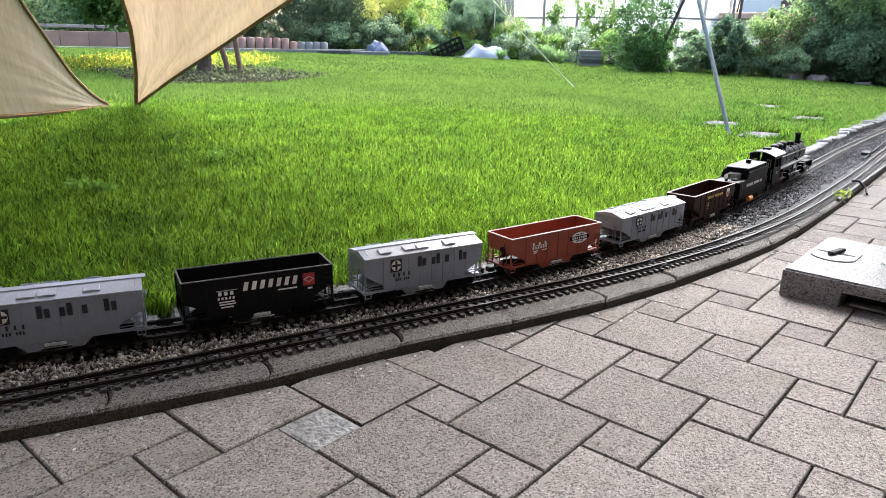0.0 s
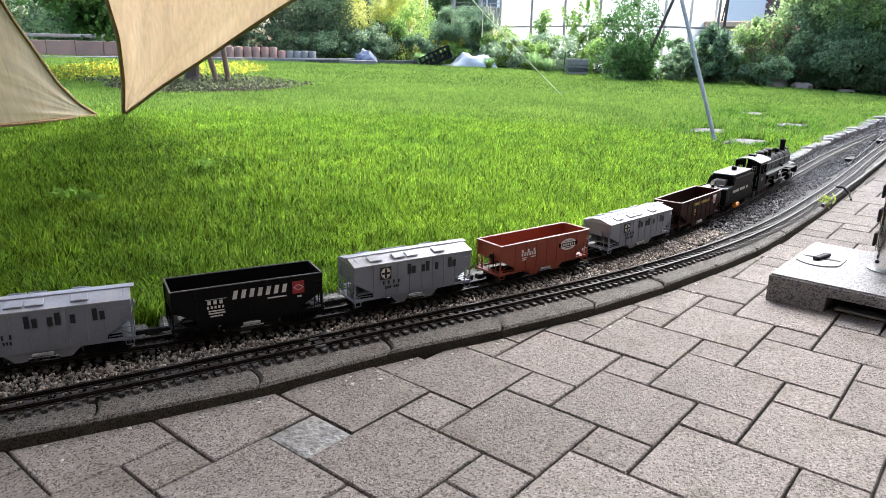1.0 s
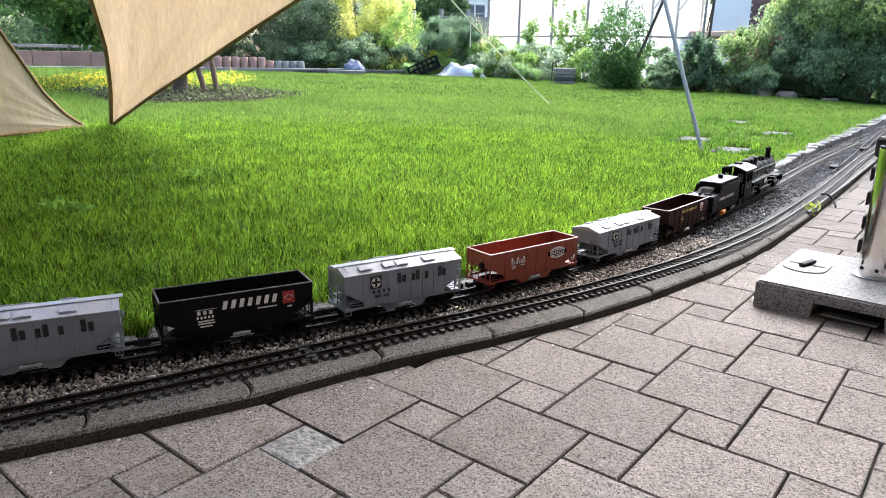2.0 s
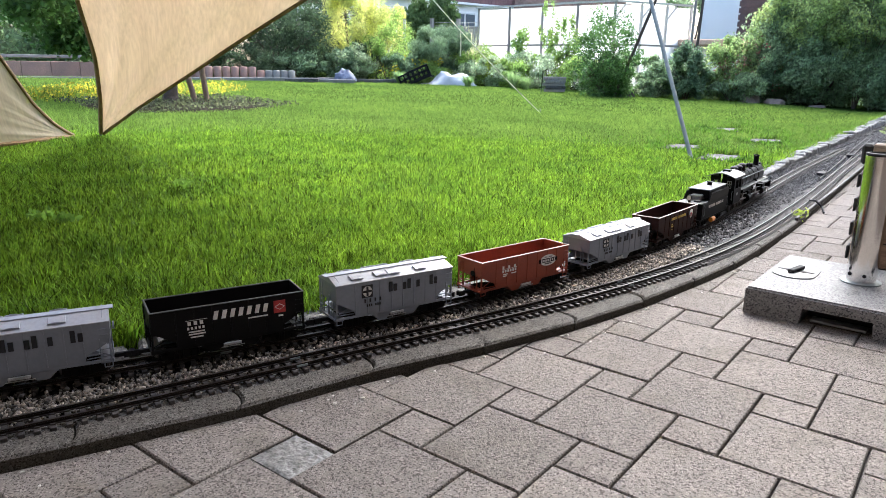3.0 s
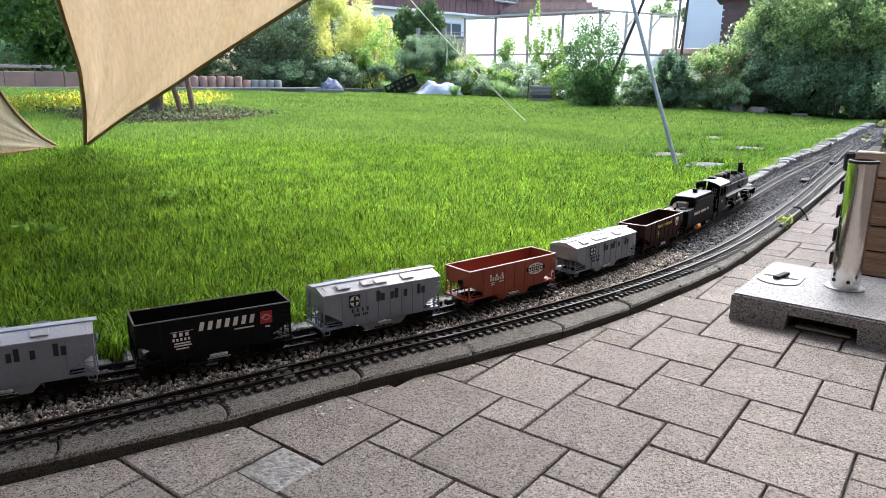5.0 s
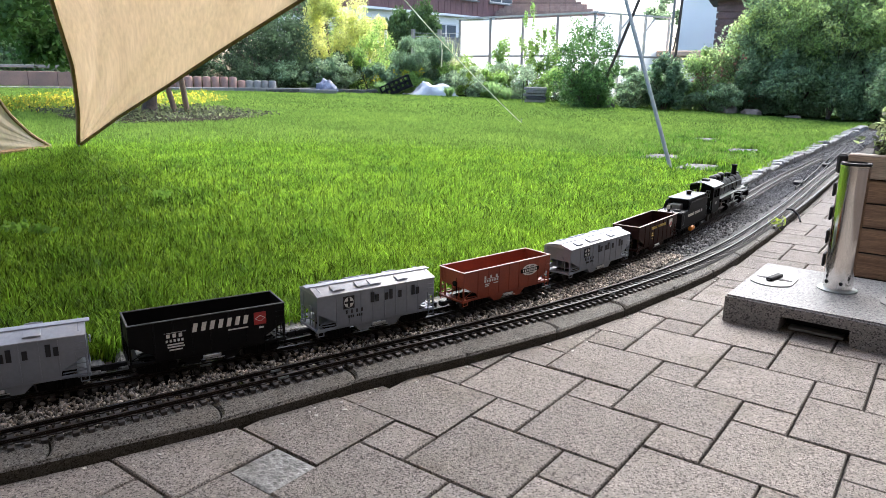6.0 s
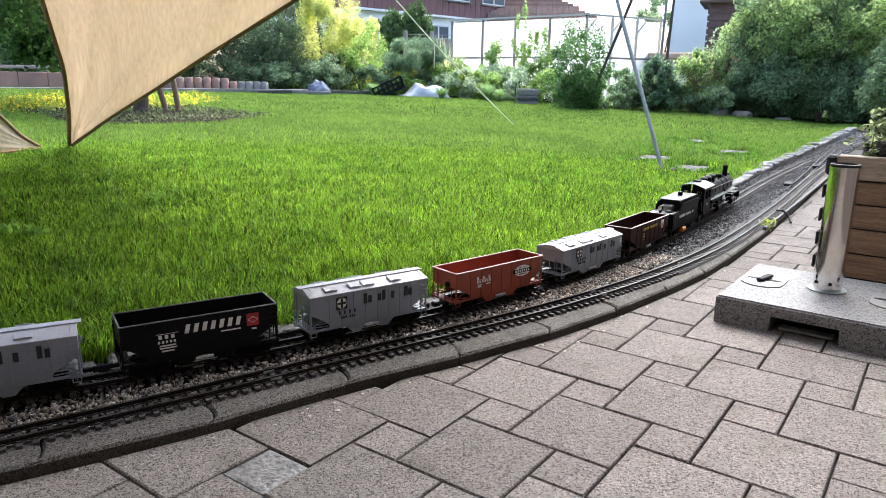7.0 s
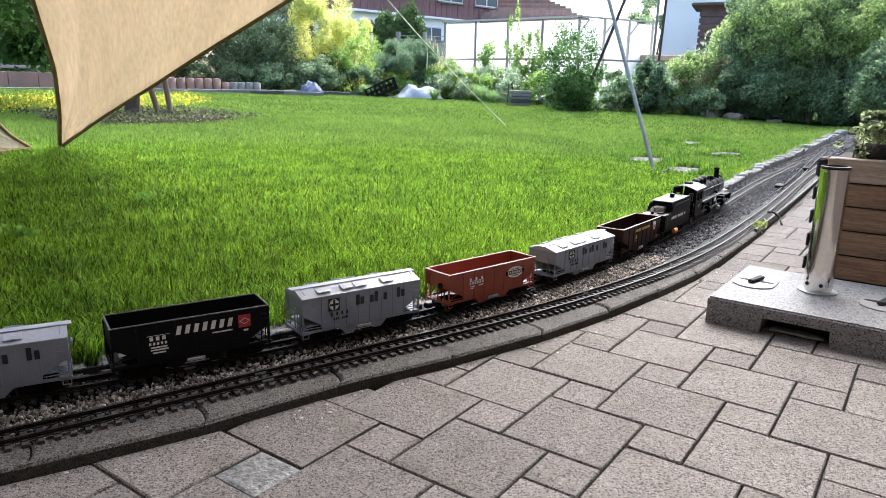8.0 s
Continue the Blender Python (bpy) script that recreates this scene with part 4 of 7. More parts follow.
    part("stack", turned(bmesh.new(), [(0.019, 0.138), (0.0135, 0.15), (0.013, 0.181), (0.0155, 0.183), (0.0155, 0.188), (0.0125, 0.189), (0.0125, 0.165), (0.004, 0.163)], 22, Matrix.Translation((0.56, 0, 0))), LOCOBLACK, top, "short straight smoke stack", smooth=True)
    bell = bmesh.new()
    rod(bell, (0.40, -0.012, 0.142), (0.40, -0.012, 0.166), 0.002, seg=6)
    rod(bell, (0.40, 0.012, 0.142), (0.40, 0.012, 0.166), 0.002, seg=6)
    turned(bell, [(0.0105, 0.15), (0.008, 0.155), (0.006, 0.164), (0.002, 0.166)], 14, Matrix.Translation((0.40, 0, 0)))
    part("bell", bell, LOCOBLACK, top, smooth=True)
    gen = bmesh.new()
    rod(gen, (0.46, -0.012, 0.152), (0.46, 0.012, 0.152), 0.0085, seg=14)
    part("generator", gen, LOCOBLACK, top, smooth=True)
    head = bmesh.new()
    rod(head, (0.612, 0, 0.138), (0.636, 0, 0.138), 0.013, seg=18)
    box(head, 0.605, 0.635, -0.008, 0.008, 0.118, 0.127, 0.001)
    part("headlamp", head, LOCOBLACK, top, smooth=True)
    part("lamp_lens", bar((0.6355, 0, 0.138), (0.637, 0, 0.138), 0.011, seg=18), WHITE, top, "white lamp glass")
    for k in (-1, 1):
        part("running_board", slab(0.125, 0.615, k * 0.046 - 0.014, k * 0.046 + 0.014, 0.086, 0.0895, 0.0008), SHEENBLACK, top)
        part("handrail", cord([(0.135, k * 0.046, 0.128), (0.38, k * 0.042, 0.126), (0.6, k * 0.041, 0.124)], 0.0013), STEEL, top)
        part("air_tank", bar((0.16, k * 0.05, 0.078), (0.30, k * 0.05, 0.078), 0.009, seg=14), LOCOBLACK, top)
        pipe = bmesh.new()
        for u in range(5):
            rod(pipe, (0.345, k * 0.056, 0.064 + u * 0.004), (0.39, k * 0.056, 0.064 + u * 0.004), 0.0013, seg=6)
        part("cooling_pipe", pipe, GLINT, top)
        part("steam_pipe", cord([(0.43, k * 0.036, 0.1), (0.435, k * 0.05, 0.085), (0.36, k * 0.052, 0.07), (0.34, k * 0.05, 0.05)], 0.0045, 8), LOCOBLACK, top)
        for first, cyl in ((0.16, 0.315), (0.40, 0.575)):
            for i in range(3):
                wx = first + i * 0.054
                wm = pose(wx, k * 0.0235, 0.0265, 90)
                wh = turned(bmesh.new(), [(0.005, -0.005), (0.021, -0.0045), (0.022, -0.002), (0.0265, -0.0035), (0.0265, 0.003), (0.0285, 0.0035), (0.0285, 0.0045), (0.005, 0.005)] if k > 0 else [(0.005, -0.005), (0.0285, -0.0045), (0.0285, -0.0035), (0.0265, -0.003), (0.0265, 0.0035), (0.022, 0.002), (0.021, 0.0045), (0.005, 0.005)], 26, wm)
                wheel = part("driving_wheel", wh, WHEEL, top, smooth=True)
                for j in range(10):
                    a = math.tau * j / 10
                    part("spoke", bar((wx + 0.004 * math.cos(a), k * 0.0285, 0.0265 + 0.004 * math.sin(a)), (wx + 0.022 * math.cos(a), k * 0.0285, 0.0265 + 0.022 * math.sin(a)), 0.0014, seg=5), WHEEL, wheel)
            rods = bmesh.new()
            a = 0.9 if first < 0.3 else 2.4
            px, pz = 0.011 * math.cos(a), 0.011 * math.sin(a)
            box(rods, first + px - 0.006, first + 0.108 + px + 0.006, k * 0.035 - 0.0015, k * 0.035 + 0.0015, 0.0265 + pz - 0.003, 0.0265 + pz + 0.003, 0.0006)
            rod(rods, (first + 0.054 + px, k * 0.039, 0.0265 + pz), (cyl - 0.018, k * 0.039, 0.033), 0.0026, seg=6)
            rod(rods, (first + 0.054 + px, k * 0.041, 0.0265 + pz), (first + 0.075, k * 0.041, 0.058), 0.0018, seg=6)
            rod(rods, (first + 0.075, k * 0.041, 0.058), (cyl - 0.01, k * 0.042, 0.052), 0.0018, seg=6)
            part("side_rod", rods, GLINT, top, "bright side and valve rods")
            cy = bmesh.new()
            rod(cy, (cyl - 0.022, k * 0.044, 0.033), (cyl + 0.022, k * 0.044, 0.033), 0.0145, seg=18)
            rod(cy, (cyl - 0.024, k * 0.044, 0.056), (cyl + 0.024, k * 0.044, 0.056), 0.0085, seg=14)
            box(cy, cyl - 0.018, cyl + 0.018, k * 0.03 - 0.01, k * 0.03 + 0.012, 0.03, 0.062)
            part("cylinder", cy, LOCOBLACK, top, smooth=True)
            part("cylinder_head", bar((cyl + 0.022, k * 0.044, 0.056), (cyl + 0.030, k * 0.044, 0.056), 0.0065, seg=14), GLINT, top, "bright cylinder cover")
    part("frame", slab(0.02, 0.68, -0.016, 0.016, 0.03, 0.07, 0.001), BOGIE, top)
    for tx in (0.075, 0.655):
        tw = bmesh.new()
        for k in (-1, 1):
            turned(tw, [(0.004, -0.005), (0.0145, -0.004), (0.0145, 0.003), (0.016, 0.004), (0.004, 0.005)], 18, pose(tx, k * 0.0235, 0.0145, 90))
        rod(tw, (tx, -0.024, 0.0145), (tx, 0.024, 0.0145), 0.003, seg=8)
        part("wheelset", tw, WHEEL, top, smooth=True)
    deck = bmesh.new()
    box(deck, 0.615, 0.70, -0.05, 0.05, 0.058, 0.064, 0.001)
    box(deck, 0.692, 0.702, -0.058, 0.058, 0.036, 0.064, 0.001)
    part("pilot_beam", deck, LOCOBLACK, top)
    for k in (-1, 1):
        part("pilot_rail", cord([(0.695, k * 0.05, 0.064), (0.695, k * 0.05, 0.105), (0.66, k * 0.046, 0.108), (0.615, k * 0.044, 0.09)], 0.0014), STEEL, top)
    cow = bmesh.new()
    for i in range(9):
        u = -0.046 + 0.092 * i / 8
        rod(cow, (0.702, u, 0.044), (0.742 - abs(u) * 0.35, u * 0.85, 0.008), 0.002, seg=6)
    box(cow, 0.70, 0.735, -0.04, 0.04, 0.005, 0.0085, 0.0008)
    part("cowcatcher", cow, LOCOBLACK, top)


tender(HEAD + 0.33)
engine(HEAD + 0.772)


# ---- on the patio: parasol base, planter ----
def parasol_base():
    top = thing("parasol_base", pose(-0.088, 0.57, 0, 0, 0, -1.2), "grey granite parasol base with polished steel tube", "parasol base")
    high, wide, deep = 0.089, 0.535, 0.52
    bm = bmesh.new()
    prism(bm, [(0, 0.0), (0, high), (wide, high), (wide, 0.0), (0.362, 0.0), (0.358, 0.052), (0.170, 0.052), (0.166, 0.0)], 0, deep)
    bmesh.ops.bevel(bm, geom=[e for e in bm.edges if all(v.co.z > 0.08 for v in e.verts)], offset=0.006, segments=3, affect="EDGES")
    bmesh.ops.bevel(bm, geom=[e for e in bm.edges if abs(e.verts[0].co.z - e.verts[1].co.z) > 0.04], offset=0.004, segments=2, affect="EDGES")
    part("granite_slab", bm, GRANITE, top)
    part("tray", slab(0.19, 0.342, 0.03, 0.075, 0.006, 0.014, 0.002), STEEL, top, "thin metal bar in the slot under the slab")
    # black filler block stands in for the shade of the hollow
    part("slot_lining", slab(0.171, 0.357, 0.10, deep - 0.02, 0.004, 0.05), BLACK, top, "black block as the shade under the slab")
    cx, cy = 0.272, 0.303
    at = Matrix.Translation((cx, cy, 0))
    part("flange", turned(bmesh.new(), [(0.060, high), (0.060, high + 0.004), (0.056, high + 0.006), (0.04, high + 0.006)], 40, at), STEEL, top, smooth=True)
    tube = part("tube", turned(bmesh.new(), [(0.0437, high + 0.005), (0.0437, 0.494), (0.0447, 0.495), (0.0447, 0.502), (0.041, 0.504), (0.041, 0.42)], 48, at), CHROME, top, "tall polished steel tube", smooth=True)
    part("tube_ring", turned(bmesh.new(), [(0.0415, 0.503), (0.0445, 0.5045), (0.0435, 0.510), (0.034, 0.511), (0.032, 0.502)], 40, at), RUBBER, tube, "black plastic ring")
    for a in (228, 288):
        u = Vector((math.cos(radians(a)), math.sin(radians(a)), 0))
        part("screw", bar(Vector((cx, cy, high + 0.03)) + u * 0.042, Vector((cx, cy, high + 0.03)) + u * 0.046, 0.006, seg=8), BLACK, tube, "dark screw hole")
    for dx, dy in ((0.082, 0.285), (0.468, 0.285)):
        pts = []
        for i in range(28):
            a = math.tau * i / 28
            pts.append((dx + 0.076 * max(-0.88, min(0.88, 1.05 * math.cos(a))), dy + 0.098 * math.sin(a)))
        c = part("weight_cover", plate(pts, high - 0.001, high + 0.004, 0.001), PLATE, top, "pale cover plate let into the slab")
        gap = [(dx + 0.058 * math.cos(math.tau * i / 20), dy + 0.011 * math.sin(math.tau * i / 20)) for i in range(20)]
        part("slot", plate(gap, high + 0.0035, high + 0.0052), BLACK, c, "dark slot")
        hb = bmesh.new()
        lie = Matrix.Translation((dx, dy, high)) @ Matrix.Rotation(radians(-12), 4, "Z")
        box(hb, -0.011, 0.011, -0.044, 0.044, 0.005, 0.016, 0.003, m=lie)
        box(hb, -0.006, 0.006, -0.05, -0.044, 0.005, 0.011, 0.002, m=lie)
        part("handle", hb, BLACK, c, "black plastic handle")


parasol_base()


def planter():
    top = thing("planter", pose(0.101, 1.235, 0, 0, 0, 0.0), "weathered larch board planter with dark lining beside the parasol base", "planter")
    z = 0.008
    for i, h in enumerate((0.047, 0.094, 0.094, 0.09, 0.087)):
        bm = bmesh.new()
        box(bm, 0.0, 0.95, 0, 0.03, z, z + h - 0.006, 0.003)
        part("board", bm, TIMBER, top)
        bm = bmesh.new()
        box(bm, 0.0, 0.95, 0.45, 0.48, z, z + h - 0.006, 0.003)
        part("board", bm, TIMBER, top)
        for x in (-0.002, 0.925):
            bm = bmesh.new()
            box(bm, x, x + 0.028, 0.031, 0.449, z, z + h - 0.006, 0.003)
            part("board", bm, TIMBER, top)
        if i < 4:
            part("spacer", slab(0.01, 0.94, 0.008, 0.024, z + h - 0.008, z + h + 0.002), RUBBER, top)
        z += h
    for k in range(4):
        part("corner_bracket", slab(-0.012, -0.003, -0.004, 0.05, 0.075 + k * 0.09, 0.125 + k * 0.09, 0.003), RUBBER, top, "dark rubber corner bracket")
    cap = bmesh.new()
    box(cap, 0.022, 0.955, -0.006, 0.05, z, z + 0.086, 0.004)
    part("cap_board", cap, GREYBOARD, top, "greyed top board")
    cap = bmesh.new()
    box(cap, -0.012, 0.022, -0.01, 0.06, z + 0.012, z + 0.084, 0.008)
    part("corner_cover", cap, RUBBER, top, "dark rubber corner cover")
    part("lining", slab(0.03, 0.92, 0.035, 0.445, z - 0.16, z + 0.076, 0.004), SOILDARK, top, "dark potting soil and lining")
    return z + 0.03


GREYBOARD = mat("greyed_board", (0.33, 0.27, 0.205), (0.24, 0.19, 0.145), rough=0.75, scale=7, fine=50, bump=0.3, stretch=(0.6, 6, 8))
SOILDARK = mat("dark_potting_soil", (0.02, 0.016, 0.013), rough=0.95, scale=30, fine=120, bump=1.0)
planter()


# ---- plants ----
def leaf_mat(name, col, col2, island=0.35, light=0.62, rough=0.5):
    return mat(name, col, col2, rough=rough, scale=1.1, fine=9, island=island, grain=0.18, spec=0.35, light=light)


HEDGE_LEAF = leaf_mat("hedge_leaf", (0.42, 0.53, 0.29), (0.26, 0.37, 0.21), island=0.5, light=0.62)
DARK_LEAF = leaf_mat("dark_leaf", (0.105, 0.155, 0.075), (0.06, 0.1, 0.05), island=0.5)
BLUE_LEAF = leaf_mat("blue_green_leaf", (0.24, 0.34, 0.19), (0.16, 0.25, 0.14), island=0.5, light=0.6)
HAZEL_LEAF = leaf_mat("hazel_leaf", (0.46, 0.57, 0.22), (0.32, 0.44, 0.18), island=0.5)
FRESH_LEAF = leaf_mat("fresh_green_leaf", (0.40, 0.54, 0.14), (0.27, 0.42, 0.11), island=0.45)
YELLOW_LEAF = leaf_mat("yellow_leaf", (0.9, 0.86, 0.36), (0.62, 0.68, 0.2), light=0.65, island=0.35)
GREY_LEAF = leaf_mat("grey_green_leaf", (0.5, 0.6, 0.38), (0.36, 0.46, 0.27), island=0.45, light=0.65)
FLOWER_YELLOW = leaf_mat("yellow_flower", (0.8, 0.66, 0.06), (0.66, 0.55, 0.06), island=0.3)
FLOWER_PINK = leaf_mat("pink_flower", (0.42, 0.2, 0.16), (0.36, 0.26, 0.17), island=0.3)
FLOWER_WHITE = leaf_mat("white_flower", (0.85, 0.85, 0.8), (0.75, 0.77, 0.7), island=0.15)
IVY_LEAF = leaf_mat("variegated_leaf", (0.42, 0.46, 0.24), (0.09, 0.14, 0.05), island=0.8)
TREE_LEAF = leaf_mat("deep_green_tree_leaf", (0.15, 0.27, 0.075), (0.08, 0.17, 0.05), island=0.5)
YELLOWGREEN = leaf_mat("yellow_green_leaf", (0.36, 0.45, 0.06), (0.26, 0.36, 0.05))
STRAW = leaf_mat("dry_grass_straw", (0.72, 0.68, 0.42), (0.5, 0.53, 0.25), island=0.4)
TUSSOCK = leaf_mat("soft_grass_blade", (0.36, 0.5, 0.2), (0.24, 0.37, 0.14), island=0.4)
STALK = mat("green_stalk", (0.09, 0.12, 0.045), rough=0.7)


def leaves(rng, centres, size, spread=0.0, up=0.3, narrow=0.45):
    """Folded leaves of four corners at the centres: verts and faces."""
    n = len(centres)
    d = rng.normal(size=(n, 3))
    d[:, 2] += up
    d /= np.linalg.norm(d, axis=1, keepdims=True)
    h = rng.normal(size=(n, 3))
    s = np.cross(d, h)
    s /= np.linalg.norm(s, axis=1, keepdims=True) + 1e-9
    nn = np.cross(d, s)
    ln = size * rng.uniform(0.6, 1.3, (n, 1))
    wd = ln * narrow
    a = centres - d * ln * 0.5
    c = centres + d * ln * 0.5
    fold = nn * wd * 0.22
    b = centres + s * wd * 0.5 + fold - d * ln * 0.08
    e = centres - s * wd * 0.5 + fold - d * ln * 0.08
    v = np.stack([a, b, c, e], 1).reshape(-1, 3)
    i = np.arange(n)[:, None] * 4
    f = np.concatenate([i + [0, 1, 2], i + [0, 2, 3]], 1).reshape(-1, 3)
    return v, f


def clumps(rng, n, centre, radii, lumps, fill=0.55):
    """Points in an uneven crown: most of them on many overlapping lumps inside an ellipsoid."""
    c = np.array(centre)
    r = np.array(radii)
    lc = rng.normal(size=(lumps, 3))
    lc /= np.linalg.norm(lc, axis=1, keepdims=True)
    lc *= rng.uniform(0.35, 0.95, (lumps, 1)) ** 0.6
    lr = rng.uniform(0.16, 0.36, lumps)
    k = rng.integers(0, lumps, n)
    d = rng.normal(size=(n, 3))
    d /= np.linalg.norm(d, axis=1, keepdims=True)
    p = lc[k] + d * (lr[k] * rng.uniform(0, 1, n) ** fill)[:, None]
    return c + p * r


def limbs(rng, base, centre, radii, n, r0):
    """A trunk or several stems, tapered, that part into limbs reaching into the crown."""
    bm = bmesh.new()
    base, c = Vector(base), Vector(centre)
    for i in range(n):
        u = Vector(rng.normal(size=3))
        u.z = abs(u.z) * 0.6
        u.normalize()
        end = c + Vector((u.x * radii[0], u.y * radii[1], u.z * radii[2])) * 0.75
        start = base + Vector((rng.uniform(-1, 1) * r0 * 3, rng.uniform(-1, 1) * r0 * 3, 0))
        mid = start.lerp(end, 0.45) + Vector((0, 0, 0.12 * radii[2]))
        rod(bm, start, mid, r0, r0 * 0.6, 7)
        rod(bm, mid, end, r0 * 0.6, r0 * 0.2, 6)
        for _ in range(3):
            q = mid.lerp(end, rng.uniform(0.2, 0.8))
            e2 = q + Vector(rng.normal(size=3)) * min(radii) * 0.3
            rod(bm, q, e2, r0 * 0.3, r0 * 0.1, 5)
    return bm


def shrub(name, base, centre, radii, n, size, material, label, category="shrub", seed=1, stems=6, r0=0.015, lumps=40, group="", up=0.3, narrow=0.45, extra=None):
    rng = np.random.default_rng(seed)
    b = Vector(base)
    top = thing(name, Matrix.Translation(b), label, category, group)
    rel = Vector(centre) - b
    part("stem" if stems > 1 else "trunk", limbs(rng, (0, 0, -0.02), rel, radii, stems, r0), BARK, top)
    p = clumps(rng, n, rel, radii, lumps)
    p = p[p[:, 2] > 0.01]
    from_arrays("crown", *leaves(rng, p, size, up=up, narrow=narrow), material, top)
    if extra:
        m2, n2, s2, label2 = extra
        q = clumps(rng, n2, rel, [r * 1.03 for r in radii], max(6, lumps // 2), fill=0.2)
        q = q[q[:, 2] > rel.z * 0.4]
        f = from_arrays("blossom", *leaves(rng, q, s2, narrow=0.8), m2, top)
        f["label"] = label2
    return top


G = lambda x, y: float(lawn_z(x, y)) - 0.02
# large leafy hedge bushes at the end of the rails
for i, (x, y, w, h, n) in enumerate(((-3.25, 15.9, 1.15, 1.7, 30000), (-1.5, 15.6, 1.25, 1.85, 34000), (0.2, 15.0, 1.3, 1.9, 28000), (-2.3, 17.2, 1.5, 2.6, 10000), (0.9, 17.0, 1.6, 2.7, 9000), (-0.2, 13.4, 0.8, 0.95, 14000), (-2.6, 15.2, 0.95, 0.85, 16000), (-1.0, 14.7, 0.9, 0.8, 14000))):
    shrub("hedge_bush", (x, y, G(x, y)), (x, y, h * 0.93), (w, w * 0.85, h), int(n * 1.5), 0.088, HEDGE_LEAF if i != 4 else GREY_LEAF, "large dense green leafy bush at the lawn's end", "bush", 20 + i, 9, 0.03, 110, "hedge bushes", narrow=0.42)
for i, (x, y, z, w, h, n) in enumerate(((-2.75, 15.2, 1.95, 1.15, 1.0, 9000), (-1.9, 14.85, 2.1, 1.1, 0.95, 7000), (-0.75, 14.5, 2.1, 1.1, 0.95, 8000), (0.1, 14.0, 2.0, 1.05, 0.95, 7000), (-3.7, 15.5, 1.45, 0.65, 0.95, 6500))):
    shrub("hazel_bush", (x, y, G(x, y)), (x, y, z), (w, w * 0.8, h), n, 0.08, HAZEL_LEAF, "tall bright green shoots growing out of the hedge", "bush", 31 + i, 6, 0.014, 70, "hazel shoots", narrow=0.4)
shrub("dark_bush", (-4.95, 13.6, G(-4.95, 13.6)), (-4.95, 13.6, 0.72), (0.47, 0.4, 0.62), 9500, 0.075, BLUE_LEAF, "dark blue-green leafy bush at the lawn's edge", "bush", 41, 7, 0.015, 40, narrow=0.6)
shrub("flowering_bush", (-4.3, 14.8, G(-4.3, 14.8)), (-4.35, 14.6, 0.72), (0.62, 0.5, 0.78), 13000, 0.07, HAZEL_LEAF, "green bush with reddish flowers on top", "bush", 42, 8, 0.012, 60, extra=(FLOWER_PINK, 700, 0.065, "reddish flowers"))
shrub("flowering_bush", (-3.65, 15.0, G(-3.65, 15.0)), (-3.8, 14.9, 0.68), (0.6, 0.5, 0.75), 13000, 0.07, HEDGE_LEAF, "green bush with reddish flowers on top", "bush", 43, 8, 0.012, 40, extra=(FLOWER_PINK, 260, 0.06, "reddish flowers"))
shrub("flowering_bush", (-4.15, 14.25, G(-4.15, 14.25)), (-4.15, 14.25, 0.5), (0.8, 0.45, 0.4), 12000, 0.065, HEDGE_LEAF, "low green bush before the flowering bushes", "bush", 143, 8, 0.012, 40)
shrub("sparse_bush", (-6.3, 12.4, G(-6.3, 12.4)), (-6.3, 12.4, 1.05), (0.78, 0.7, 1.0), 5600, 0.07, TREE_LEAF, "loose upright green bush with open twigs", "bush", 44, 12, 0.012, 60, narrow=0.42)
shrub("sparse_bush", (-6.3, 12.5, G(-6.3, 12.5)), (-6.3, 12.5, 0.6), (0.66, 0.55, 0.52), 7500, 0.07, TREE_LEAF, "low dense green bush beside stacked slabs", "bush", 45, 8, 0.012, 40, narrow=0.42)
shrub("round_shrub", (-11.6, 13.2, G(-11.6, 13.2)), (-11.5, 13.2, 1.25), (0.92, 0.75, 0.62), 34000, 0.10, BLUE_LEAF, "round feathery grey-green shrub behind the bed", "shrub", 46, 9, 0.012, 60, up=1.3, narrow=0.12)
shrub("yellow_bush", (-14.2, 12.5, G(-14.2, 12.5)), (-14.1, 12.5, 1.95), (1.05, 0.9, 1.4), 46000, 0.05, YELLOW_LEAF, "tall golden-yellow leafy bush in sunlight", "bush", 47, 8, 0.02, 60, narrow=0.6)
shrub("dark_shrub", (-14.4, 10.2, G(-14.4, 10.2)), (-14.3, 10.3, 1.45), (1.35, 1.2, 1.25), 15000, 0.08, DARK_LEAF, "wide dark green shrub over the low wall", "shrub", 48, 10, 0.025, 80)
shrub("dark_shrub", (-16.6, 12.5, G(-16.6, 12.5)), (-16.6, 12.5, 2.4), (1.8, 1.5, 1.8), 12000, 0.10, DARK_LEAF, "tall dark green shrub behind the bed", "shrub", 49, 8, 0.03, 70)
shrub("hedge_bush", (-18.0, 9.4, G(-18, 9.4)), (-18.0, 9.4, 2.3), (1.9, 1.6, 2.1), 16000, 0.17, HEDGE_LEAF, "tall green leafy bush behind the garden wall", "bush", 50, 8, 0.03, 70)
shrub("hedge_bush", (-19.0, 6.2, G(-19, 6.2)), (-19.0, 6.2, 2.3), (2.2, 1.8, 2.2), 16000, 0.18, HEDGE_LEAF, "tall green leafy bush behind the garden wall", "bush", 51, 8, 0.03, 70)
shrub("hedge_bush", (-19.5, 3.0, G(-19.5, 3)), (-19.5, 3.0, 2.2), (2.2, 1.9, 2.2), 16000, 0.18, HEDGE_LEAF, "tall green leafy bush behind the garden wall", "bush", 52, 8, 0.03, 70)
shrub("yellow_conifer", (-14.9, 15.4, G(-14.9, 15.4)), (-14.9, 15.4, 1.75), (0.36, 0.34, 0.85), 9000, 0.06, YELLOW_LEAF, "slender yellow-green conifer behind the bed", "conifer", 153, 5, 0.015, 50, up=1.2, narrow=0.5)
